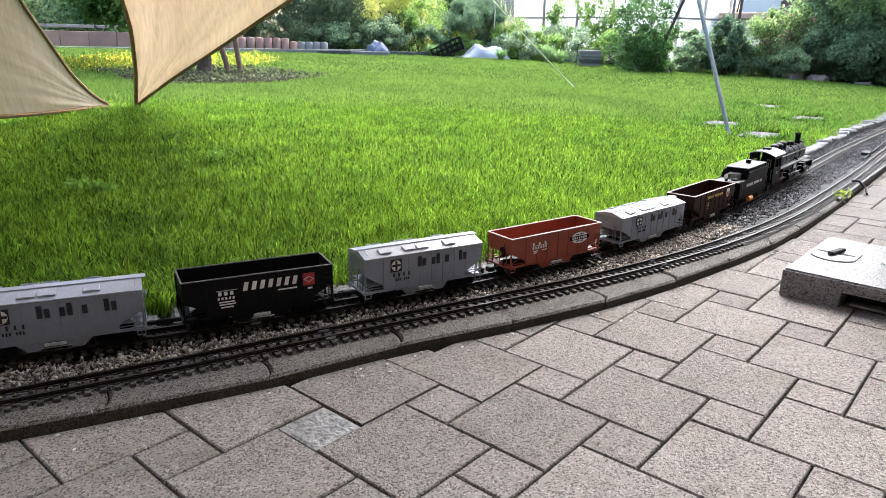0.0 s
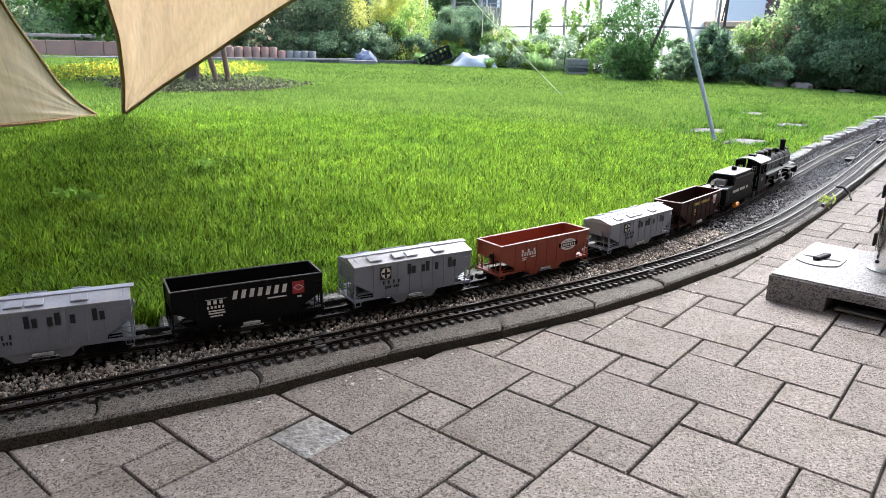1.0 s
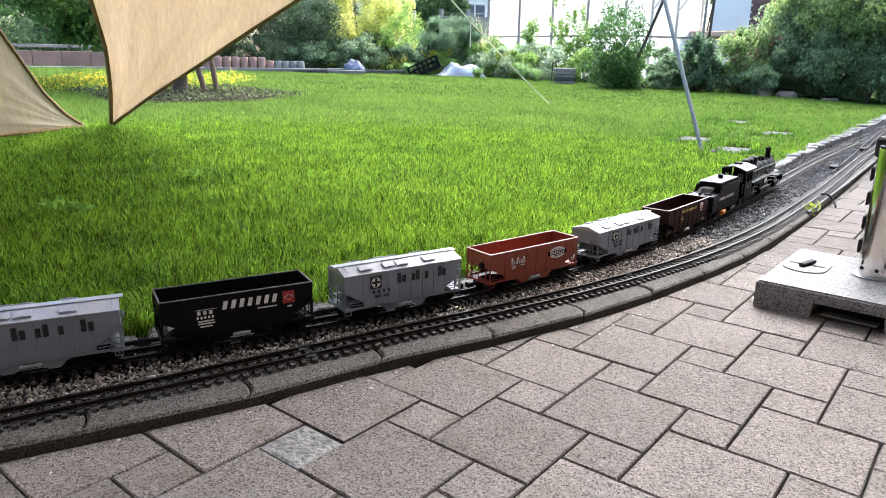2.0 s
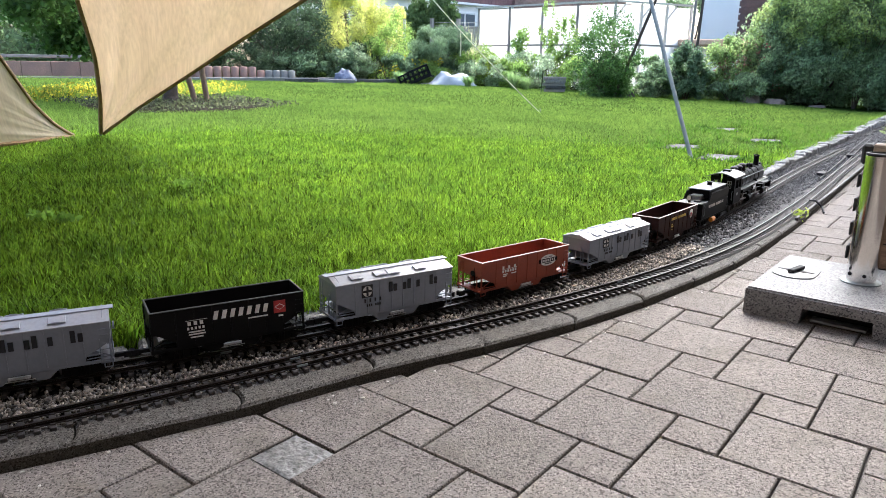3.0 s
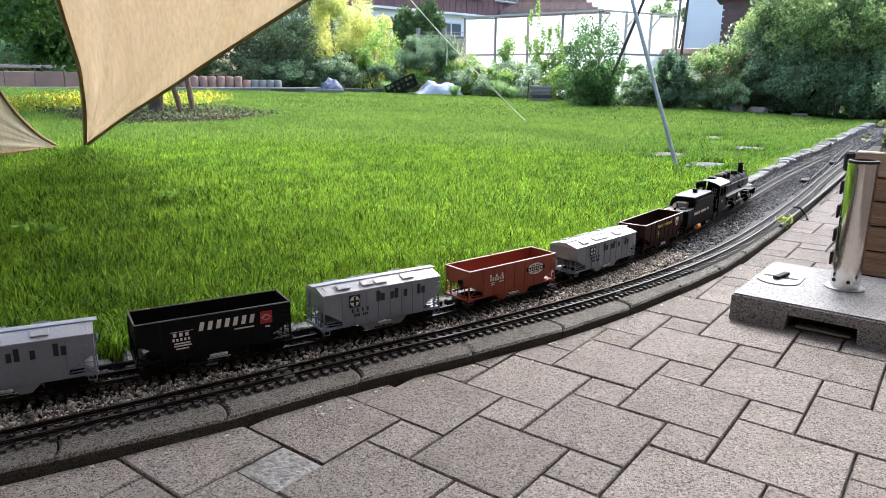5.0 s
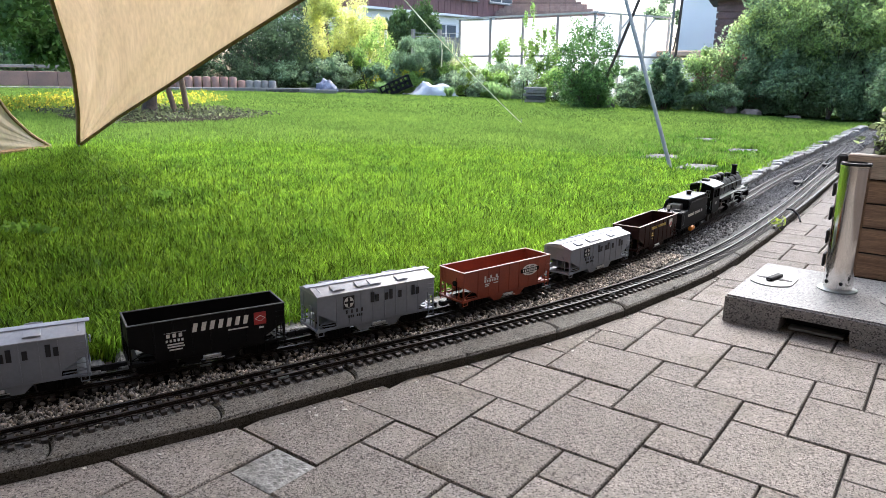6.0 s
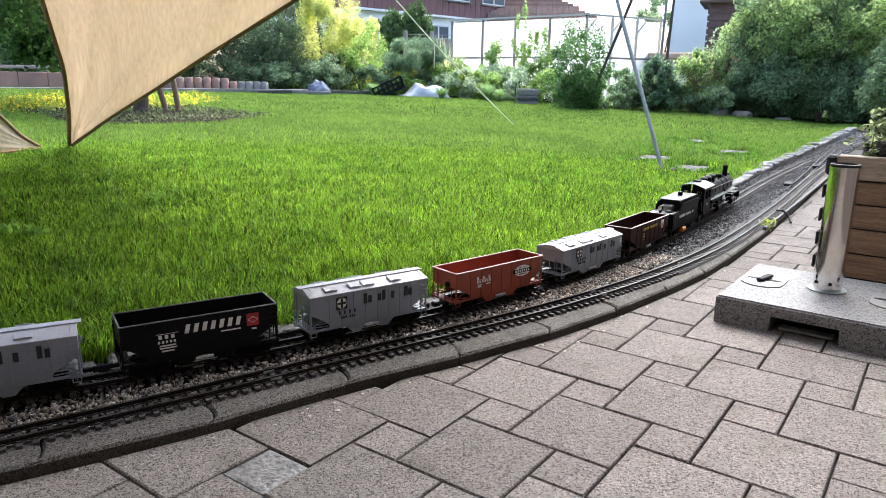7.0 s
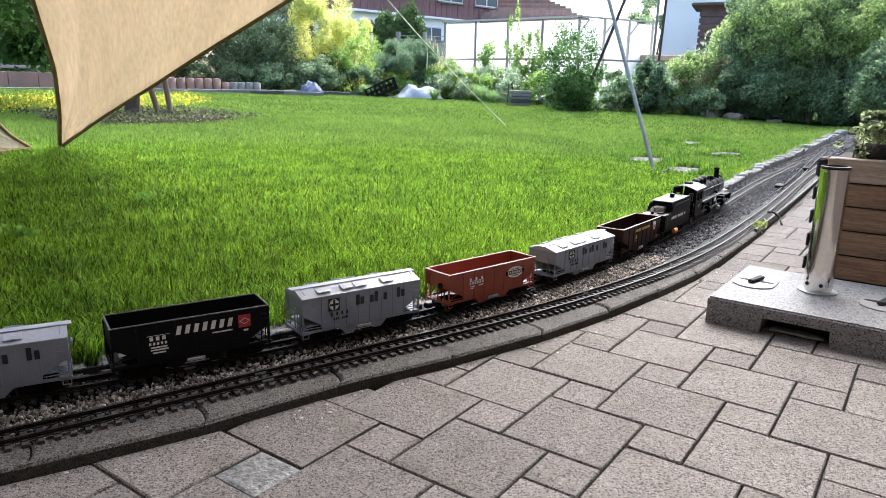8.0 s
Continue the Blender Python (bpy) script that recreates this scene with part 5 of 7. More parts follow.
CONIFER = mat("conifer_needles", (0.13, 0.2, 0.055), (0.08, 0.14, 0.04), rough=0.7, scale=3, fine=12, island=0.4, light=0.25)
for k, (x, y, w, h) in enumerate(((-16.6, 18.3, 0.66, 1.2), (-15.75, 18.75, 0.62, 1.4))):
    shrub("conifer", (x, y, G(x, y)), (x, y, 1.95), (w, w, h), 20000, 0.13, CONIFER, "dense dark green rounded conifer by the house", "conifer", 53 + k, 5, 0.03, 130, "conifers", up=1.2, narrow=0.4)
for k, (x, y, z, r, h, n, mt) in enumerate(((-13.9, 9.0, 0.8, 0.75, 0.42, 7000, DARK_LEAF), (-13.5, 10.0, 0.75, 0.7, 0.4, 6000, BLUE_LEAF), (-15.4, 8.6, 1.25, 1.0, 0.85, 9000, DARK_LEAF), (-15.2, 11.3, 1.0, 1.0, 0.8, 9000, DARK_LEAF), (-13.2, 11.2, 0.8, 0.6, 0.45, 6000, BLUE_LEAF), (-16.6, 7.2, 1.4, 1.3, 1.0, 8000, HEDGE_LEAF), (-15.6, 13.4, 1.4, 0.9, 0.8, 9000, FRESH_LEAF))):
    shrub("low_shrub", (x, y, G(x, y)), (x, y, z), (r, r, h), n, 0.075, mt, "spreading leafy shrub filling the bed behind the edging", "shrub", 120 + k, 7, 0.012, 40, "bed shrubs", narrow=0.35)
shrub("far_tree", (-9.5, 26.5, 0), (-9.5, 26.5, 3.6), (1.1, 1.0, 0.75), 2600, 0.16, GREY_LEAF, "green tree top beyond the greenhouse", "tree", 130, 4, 0.06, 24)
shrub("climbing_plant", (-9.2, 15.0, G(-9.2, 15)), (-9.2, 15.0, 1.75), (0.3, 0.28, 0.95), 1300, 0.07, FRESH_LEAF, "tall thin bright green climbing plant before the greenhouse", "plant", 131, 5, 0.012, 18)


def tall_grass(x, y, h, n, seed, material, label):
    """A tussock of bent stalks."""
    rng = np.random.default_rng(seed)
    top = thing("tall_grass", Matrix.Translation((x, y, G(x, y))), label, "grass tussock", "tussocks")
    v, f = [], []
    for i in range(n):
        a, sp, hh = rng.uniform(0, 6.283), rng.uniform(0.02, 0.34) * h, h * rng.uniform(0.5, 1.1)
        c, sn, w = math.cos(a), math.sin(a), 0.0032
        k = len(v)
        for u in (0.0, 0.5, 0.8, 1.0):
            q = (0.05 * c + sp * u * u * 1.6 * c, 0.05 * sn + sp * u * u * 1.6 * sn, hh * (u - 0.15 * u * u))
            ww = w * (1.5 if u == 0.8 else 1 - 0.7 * u)
            v += [(q[0] - sn * ww, q[1] + c * ww, q[2]), (q[0] + sn * ww, q[1] - c * ww, q[2])]
        for j in range(3):
            f += [(k + 2 * j, k + 2 * j + 1, k + 2 * j + 3), (k + 2 * j, k + 2 * j + 3, k + 2 * j + 2)]
    from_arrays("blades", np.array(v), np.array(f), material, top)


for x, y, h, n, mt, lb in ((-11.1, 14.1, 1.8, 90, STRAW, "tall dry golden grass stalks beside the greenhouse"), (-10.7, 13.6, 1.2, 420, STRAW, "pale golden grass tussock beside the greenhouse"), (-10.1, 13.5, 0.85, 420, YELLOWGREEN, "yellow-green grass tussock in the bed"), (-9.75, 12.15, 0.3, 420, TUSSOCK, "green grass tuft beside the white sheet"), (-11.35, 11.45, 0.34, 420, TUSSOCK, "green grass tuft beside the crate"), (-9.0, 13.0, 0.5, 420, TUSSOCK, "soft green grass tussock in the bed"), (-8.5, 12.8, 0.36, 380, TUSSOCK, "soft green grass tussock beside the stacked slabs")):
    tall_grass(x, y, h, n, int(h * 100), mt, lb)
for i, (x, y, r, h, mt) in enumerate(((-13.0, 11.4, 0.55, 0.45, GREY_LEAF), (-12.6, 12.3, 0.6, 0.75, FRESH_LEAF), (-12.0, 12.2, 0.5, 0.4, BLUE_LEAF), (-13.2, 12.2, 0.5, 0.55, DARK_LEAF), (-11.3, 12.6, 0.45, 0.32, FRESH_LEAF), (-10.6, 13.5, 0.6, 0.5, FRESH_LEAF), (-9.6, 14.2, 0.6, 0.45, GREY_LEAF), (-13.6, 13.6, 0.7, 0.95, FRESH_LEAF), (-14.3, 14.2, 0.5, 1.2, YELLOW_LEAF), (-9.0, 14.9, 0.55, 0.5, FRESH_LEAF), (-8.2, 15.2, 0.5, 0.45, GREY_LEAF), (-7.3, 14.6, 0.5, 0.4, FRESH_LEAF), (-5.7, 13.8, 0.5, 0.3, HEDGE_LEAF), (-15.0, 7.6, 0.4, 0.62, FRESH_LEAF), (-5.6, 14.8, 0.5, 0.5, HEDGE_LEAF), (-10.0, 13.3, 0.5, 0.42, GREY_LEAF), (-9.4, 13.6, 0.5, 0.36, FRESH_LEAF), (-8.6, 13.9, 0.5, 0.4, GREY_LEAF), (-7.9, 14.0, 0.5, 0.42, FRESH_LEAF), (-7.2, 13.9, 0.45, 0.45, HEDGE_LEAF), (-6.7, 14.2, 0.45, 0.5, GREY_LEAF), (-5.8, 14.0, 0.4, 0.45, HEDGE_LEAF), (-10.9, 13.0, 0.45, 0.45, GREY_LEAF), (-9.8, 14.6, 0.45, 0.75, FRESH_LEAF), (-8.8, 15.3, 0.35, 0.95, FRESH_LEAF))):
    z = G(x, y)
    shrub("bedding_plant", (x, y, z), (x, y, z + h * 0.9), (r * 1.15, r, h * 1.15), 4200, 0.07, mt, "low leafy bedding plant in the flower bed", "plant", 60 + i, 6, 0.008, 24, "bedding plants", extra=(FLOWER_YELLOW, 120, 0.06, "yellow flowers") if i in (2, 4, 13) else (FLOWER_WHITE, 90, 0.06, "white flowers") if i in (9, 10, 11, 17, 20) else None)


STAKE = mat("brown_stake", (0.22, 0.15, 0.095), (0.15, 0.1, 0.065), rough=0.8, scale=9, fine=80, bump=0.3, stretch=(8, 8, 0.8))


# tree with a staked trunk in a round bed; its leafy crown hangs over the wall
def garden_tree():
    rng = np.random.default_rng(7)
    x, y = -7.95, 3.25
    z = G(x, y)
    top = thing("garden_tree", Matrix.Translation((x, y, z)), "small leafy tree with a thick short trunk in a round bed", "tree")
    bm = bmesh.new()
    rod(bm, (0, 0, -0.02), (0.0, 0, 0.12), 0.125, 0.09, 14)
    rod(bm, (0, 0, 0.12), (0.03, 0, 0.4), 0.09, 0.08, 12)
    rod(bm, (0.03, 0, 0.4), (-0.05, 0.05, 1.3), 0.085, 0.06, 12)
    part("trunk", bm, BARK, top)
    rel = Vector((-1.6, -0.25, 1.75))
    part("limb", limbs(rng, (-0.02, 0.03, 1.1), rel, (1.5, 1.1, 0.8), 9, 0.035), BARK, top)
    p = clumps(rng, 20000, rel, (1.75, 1.2, 1.05), 90)
    p = p[p[:, 2] > 0.42]
    from_arrays("crown", *leaves(rng, p, 0.10, narrow=0.6), TREE_LEAF, top)
    for dx, dy, lean in ((0.12, 0.3, -0.25), (0.16, 0.44, -0.12)):
        st = part("tree_stake", bar((0, 0, -0.05), (lean, lean, 1.5), 0.036, 0.034, 12), STAKE, None)
        st.matrix_basis = Matrix.Translation((x + dx, y + dy, z))
        tagged(st, "round brown wooden stake beside the tree", "stake", "tree stakes")


garden_tree()
bm = turned(bmesh.new(), [(1.0, -0.02), (0.95, 0.012), (0.6, 0.03), (0.05, 0.035)], 40, pose(-7.7, 3.25, G(-7.7, 3.25) + 0.012, 0, 2.0, 0) @ Matrix.Diagonal((1.0, 1.25, 1, 1)))
tagged(part("tree_bed", bm, SOIL, None, smooth=True), "round bed of bare soil and mulch under the tree", "flower bed", kind="structure")
LITTER = leaf_mat("leaf_litter", (0.14, 0.16, 0.08), (0.035, 0.045, 0.02), island=0.8)
rng = np.random.default_rng(70)
p = np.stack([-7.7 + rng.uniform(-0.9, 0.9, 2600), 3.25 + rng.uniform(-1.2, 1.2, 2600), np.full(2600, 0.0)], 1)
p[:, 2] = lawn_z(p[:, 0], p[:, 1]) + 0.02 + rng.uniform(0, 0.06, 2600)
tagged(from_arrays("ground_cover", *leaves(rng, p, 0.045, narrow=0.5), LITTER), "low leaves and litter on the tree bed", "ground cover", kind="stuff")
p = np.stack([rng.uniform(-11.6, -8.6, 26000), rng.uniform(1.2, 6.4, 26000), np.zeros(26000)], 1)
keep = np.abs((p[:, 0] + 9.9 + 0.25 * (p[:, 1] - 3.4)) / 1.05) ** 2 + ((p[:, 1] - 3.7) / 2.3) ** 2 < rng.uniform(0.15, 1.25, len(p))
p = p[keep]
p[:, 2] = lawn_z(p[:, 0], p[:, 1]) + rng.uniform(0.0, 1.0, len(p)) ** 2 * (0.12 + 0.05 * np.sin(p[:, 1] * 5.1) * np.sin(p[:, 0] * 4.3))
tagged(from_arrays("yellow_flowers", *leaves(rng, p[::2], 0.036, up=1.0, narrow=0.7), FLOWER_YELLOW), "low carpet of bright yellow flowers under the tree", "flowers", kind="stuff")
tagged(from_arrays("flower_leaves", *leaves(rng, p[1::2] - [0, 0, 0.02], 0.09, up=1.6, narrow=0.3), YELLOWGREEN), "green leaves between the yellow flowers", "leaves", kind="stuff")

# ---- low garden wall, palisades ----
WALLRED = mat("reddish_concrete_block", (0.4, 0.235, 0.18), (0.29, 0.185, 0.15), rough=0.9, scale=4, fine=80, bump=0.4, random=0.1)
WALLGREY = mat("grey_concrete_edge", (0.26, 0.25, 0.23), (0.19, 0.185, 0.17), rough=0.9, scale=5, fine=90, bump=0.4, random=0.08)


def wall_line(x0, y0, x1, y1, each):
    n = max(1, round(math.hypot(x1 - x0, y1 - y0) / each))
    a = math.atan2(y1 - y0, x1 - x0)
    for i in range(n):
        u = (i + 0.5) / n
        yield x0 + (x1 - x0) * u, y0 + (y1 - y0) * u, a, math.hypot(x1 - x0, y1 - y0) / n


wall = thing("garden_wall", Matrix(), "low reddish block wall with pale coping behind the lawn", "wall", kind="structure")
for x, y, a, ln in wall_line(-15.6, 2.2, -13.7, 7.6, 0.5):
    m = pose(x, y, 0, 0, 0, math.degrees(a))
    part("block", slab(-ln / 2 + 0.004, ln / 2 - 0.004, -0.1, 0.1, 0.3, 0.79, 0.006, m=m), WALLRED, wall)
for x, y, a, ln in wall_line(-15.75, 2.2, -13.85, 7.6, 1.0):
    m = pose(x, y, 0, 0, 0, math.degrees(a))
    part("coping", slab(-ln / 2 + 0.003, ln / 2 - 0.003, -0.02, 0.22, 0.86, 0.92, 0.006, m=m), WALLGREY, wall)
low = thing("bed_edging", Matrix(), "grey concrete edging along the back of the lawn", "edging", kind="structure")
for x, y, a, ln in list(wall_line(-14.9, 2.0, -12.75, 8.1, 1.0)) + list(wall_line(-12.75, 8.1, -11.9, 9.6, 0.9)):
    part("edging_block", slab(-ln / 2 + 0.004, ln / 2 - 0.004, -0.06, 0.06, 0.3, 0.50, 0.008, m=pose(x, y, 0, 0, 0, math.degrees(a))), WALLGREY, low)
pal = thing("palisade", Matrix(), "row of upright rounded concrete palisades, reddish and grey", "palisade", kind="structure")
for k, (x, y, a, ln) in enumerate(list(wall_line(-13.6, 7.2, -12.9, 8.55, 0.185)) + list(wall_line(-12.9, 8.55, -12.5, 9.1, 0.185))):
    h = 0.735 if k < 7 else 0.66
    bm = turned(bmesh.new(), [(0.088, 0.35), (0.088, h - 0.025), (0.074, h - 0.006), (0.02, h)], 16, pose(x, y, 0, 0, 0, math.degrees(a)))
    part("palisade_post", bm, WALLRED if k < 8 else WALLGREY, pal, smooth=True)

# flat slabs and a dark path edge before the beds
for i, (x, y, a, lx) in enumerate(((-12.15, 9.0, 47, 0.75), (-11.75, 9.75, 46, 0.8), (-11.85, 10.75, 50, 0.85), (-11.7, 11.4, 44, 0.6), (-12.5, 10.4, 52, 0.9))):
    ob = part("path_slab", slab(-lx / 2, lx / 2, -0.16, 0.16, -0.02, 0.06, 0.006), SLAB if i in (0, 2, 3) else WALLGREY, None)
    ob.matrix_basis = pose(x, y, G(x, y) + 0.03, 0, 1.5 * (i % 3 - 1), a)
    tagged(ob, "flat grey slab at the edge of the flower bed", "paving slab", "bed slabs")


# ---- things lying at the back of the lawn ----
def heap(name, at, size, seed, material, label, category, folds=0.25, seg=26):
    """A draped heap: a dome pulled into folds."""
    bm = bmesh.new()
    bmesh.ops.create_uvsphere(bm, u_segments=seg, v_segments=14, radius=1)
    for v in bm.verts:
        p = v.co.copy()
        f = noise.noise(p * 2.3 + Vector((seed, 0, 0))) * folds + noise.noise(p * 6 + Vector((0, seed, 0))) * folds * 0.5
        v.co = Vector((p.x * (1 + f), p.y * (1 + f), max(-0.05, p.z) * (1 + f * 1.4)))
        v.co = Vector((v.co.x * size[0], v.co.y * size[1], v.co.z * size[2]))
    ob = part(name, bm, material, None, smooth=True)
    ob.matrix_basis = pose(*at)
    return tagged(ob, label, category)


PLASTIC = mat("white_plastic_sheet", (0.58, 0.6, 0.62), (0.42, 0.44, 0.47), rough=0.35, scale=5, fine=40, bump=0.5, grain=0.06)
BLUEBAG = mat("blue_grey_bag", (0.03, 0.035, 0.075), (0.3, 0.33, 0.42), rough=0.5, scale=4, fine=40, bump=0.4)
zz = G(-10.2, 12.25)


def sheet():
    """A crumpled sheet thrown over a low heap: peaked at one side, flat and rumpled at the other."""
    nx, ny = 90, 46
    v = np.zeros((ny, nx, 3))
    for j in range(ny):
        for i in range(nx):
            x, y = (i / (nx - 1) * 2 - 1) * 0.78, (j / (ny - 1) * 2 - 1) * 0.36
            edge = max(0.0, 1 - (abs(x) / 0.78) ** 5) * max(0.0, 1 - (abs(y) / 0.36) ** 3)
            h = 0.3 * math.exp(-((x + 0.08) / 0.2) ** 2) + 0.24 * math.exp(-((x - 0.4) / 0.3) ** 4) + 0.05
            q = Vector((x * 3.2, y * 4.0, 0.3))
            fold = abs(noise.noise(q)) * 0.1 + abs(noise.noise(q * 2.7)) * 0.05 + abs(noise.noise(q * 6)) * 0.03
            v[j, i] = (x + 0.05 * noise.noise(q + Vector((5, 0, 0))), y + 0.05 * noise.noise(q + Vector((0, 7, 0))), max(0.0, (h + fold - 0.05)) * edge ** 0.6 + 0.004)
    k = np.arange(nx * ny).reshape(ny, nx)
    f = np.stack([k[:-1, :-1], k[:-1, 1:], k[1:, 1:], k[1:, :-1]], -1).reshape(-1, 4)
    ob = from_arrays("plastic_sheet", v.reshape(-1, 3), f, PLASTIC, smooth=True)
    ob.matrix_basis = pose(-10.6, 12.38, zz - 0.01, 0, 0, 52)
    tagged(ob, "crumpled white plastic sheet lying over a heap", "plastic sheet")


sheet()
heap("bag", (-12.05, 10.25, G(-12.05, 10.25) + 0.04, 0, 0, 40), (0.27, 0.2, 0.25), 9, BLUEBAG, "crumpled blue and grey bag beside the bed", "bag", 0.22)
crate = thing("crate", pose(-11.05, 11.75, zz + 0.09, 0, -24, 45) @ Matrix.Diagonal((1.45, 1.3, 1.35, 1)), "black plastic crate leaning against the white sheet", "crate")
for y in (-0.2, 0.2):
    bm = bmesh.new()
    for z in (0.02, 0.11, 0.2):
        box(bm, -0.27, 0.27, y - 0.012, y + 0.012, z, z + 0.025)
    for i in range(7):
        box(bm, -0.27 + i * 0.086, -0.25 + i * 0.086, y - 0.012, y + 0.012, 0.045, 0.2)
    part("side", bm, BLACK, crate)
part("base", slab(-0.27, 0.27, -0.2, 0.2, 0, 0.02), BLACK, crate)
for x in (-0.26, 0.26):
    part("end", slab(x - 0.012, x + 0.012, -0.188, 0.188, 0.02, 0.225), BLACK, crate)
stack_z = G(-7.7, 12.7)
for i, (dx, a, w) in enumerate(((0, 30, 0.24), (0.03, 33, 0.22), (-0.02, 28, 0.25), (0.02, 31, 0.23), (0, 29, 0.26))):
    ob = part("stacked_slab", slab(-w, w, -0.2, 0.2, 0, 0.062, 0.006), SLAB if i == 1 else GREYWOOD, None)
    ob.matrix_basis = pose(-7.68 + dx, 12.72, stack_z + 0.02 + i * 0.068, 0, 0, a)
    tagged(ob, "grey slab in a low stack at the lawn's edge", "slab", "slab stack")
box2 = part("concrete_block", slab(-0.16, 0.16, -0.12, 0.12, 0, 0.17, 0.008), SLAB, None)
box2.matrix_basis = pose(-6.0, 13.0, G(-6, 13) + 0.01, 0, 0, 20)
tagged(box2, "small grey concrete block under the bush", "block")
for x, y, sx, h, a in ((-3.75, 14.25, 0.24, 0.26, 10), (-3.3, 14.4, 0.26, 0.16, -8), (-2.5, 14.6, 0.2, 0.06, 12)):
    bm = bmesh.new()
    bmesh.ops.create_icosphere(bm, subdivisions=2, radius=1)
    for v in bm.verts:
        f = 1 + 0.25 * noise.noise(v.co * 1.7 + Vector((x, y, 0)))
        v.co = Vector((max(-0.8, min(0.8, v.co.x)) * sx * f, v.co.y * 0.18 * f, max(-0.2, min(0.8, v.co.z)) * h * f))
    ob = part("boulder", bm, mat("sandstone", (0.26, 0.2, 0.16), (0.2, 0.16, 0.13), rough=0.9, scale=6, fine=60, bump=0.6), None)
    ob.matrix_basis = pose(x, y, G(x, y), 0, 0, a)
    tagged(ob, "brownish boulder at the foot of the bushes", "rock", "boulders")


# ---- poles and rope ----
def pole(name, a, b, r, material, label, category, group=""):
    top = thing(name, Matrix.Translation(a), label, category, group)
    d = Vector(b) - Vector(a)
    part("shaft", bar((0, 0, -0.05), d, r, r * 0.95, 14), material, top)
    part("end_cap", bar(d, d * 1.012, r * 1.15, r * 1.15, 14), BLACK, top)
    return top


pole("sail_pole", (-1.5, 4.19, 0.05), (-2.46, 4.91, 1.86), 0.0175, STEEL, "leaning galvanised steel pole standing in the lawn", "pole", "sail poles")
pole("sail_pole", (-6.05, 12.4, 0.2), (-5.1, 12.8, 3.1), 0.032, POST, "leaning dark pole behind the loose bush", "pole", "sail poles")
pole("fence_post", (-5.2, 14.35, 0.1), (-5.15, 14.37, 3.3), 0.03, GREYWOOD, "tall grey wooden post beside the greenhouse", "post")
pole("fence_post", (-5.08, 14.37, 0.1), (-4.98, 14.37, 3.3), 0.03, POST, "tall dark post beside the greenhouse", "post")
pole("garden_stake", (-14.14, 14.79, 0.4), (-14.14, 14.79, 2.17), 0.045, mat("white_post", (0.7, 0.7, 0.7), rough=0.6), "white post in the flower bed", "post")
pole("garden_stake", (-7.55, 11.9, 0.2), (-7.53, 11.92, 0.72), 0.012, STALK, "thin green plant stake in the lawn", "stake")
ROPE = mat("pale_rope", (0.8, 0.8, 0.66), (0.7, 0.72, 0.56), rough=0.7, scale=60, fine=300)
a, b = Vector((-4.75, 7.18, 0.13)), Vector((-4.3, 3.2, 2.0))
rope = thing("guy_rope", Matrix(), "pale yellow guy rope stretched from the lawn to the sail", "rope")
part("line", cord([a.lerp(b, t) - Vector((0, 0, 0.06 * math.sin(math.pi * t))) for t in np.linspace(0, 1, 14)], 0.0065), ROPE, rope)
q = a.lerp(b, 0.585) - Vector((0, 0, 0.058))
part("loose_end", cord([q, q + Vector((0.01, 0, -0.1)), q + Vector((-0.01, 0.02, -0.28))], 0.0065), ROPE, rope)
part("peg", bar((-4.76, 7.2, 0.0), (-4.74, 7.14, 0.2), 0.008), STEEL, rope)

# ---- shade sail ----
SAIL = mat("beige_sail_cloth", (0.70, 0.615, 0.495), (0.63, 0.545, 0.43), rough=0.85, scale=2, fine=34, bump=0.3, grain=0.1, light=0.5, stretch=(2.2, 2.2, 0.16))
way = SAIL.node_tree.nodes["Mapping"]
way.vector_type = "TEXTURE"
way.inputs["Rotation"].default_value = Vector((0.70, -0.34, 0.63)).to_track_quat("Z", "Y").to_euler()
way.inputs["Scale"].default_value = (0.5, 0.5, 9.0)
HEM = mat("brown_hem", (0.24, 0.155, 0.08), (0.17, 0.105, 0.05), rough=0.9, scale=30)


def bend(points, n):
    """n+1 points on a smooth curve through the few given ones."""
    p = np.array(points, dtype=float)
    k = np.r_[0, np.cumsum(np.linalg.norm(np.diff(p, axis=0), axis=1))]
    u = np.linspace(0, k[-1], n + 1)
    out = np.stack([np.interp(u, k, p[:, i]) for i in range(3)], 1)
    for _ in range(3):
        out[1:-1] = out[1:-1] * 0.5 + (out[:-2] + out[2:]) * 0.25
    return out


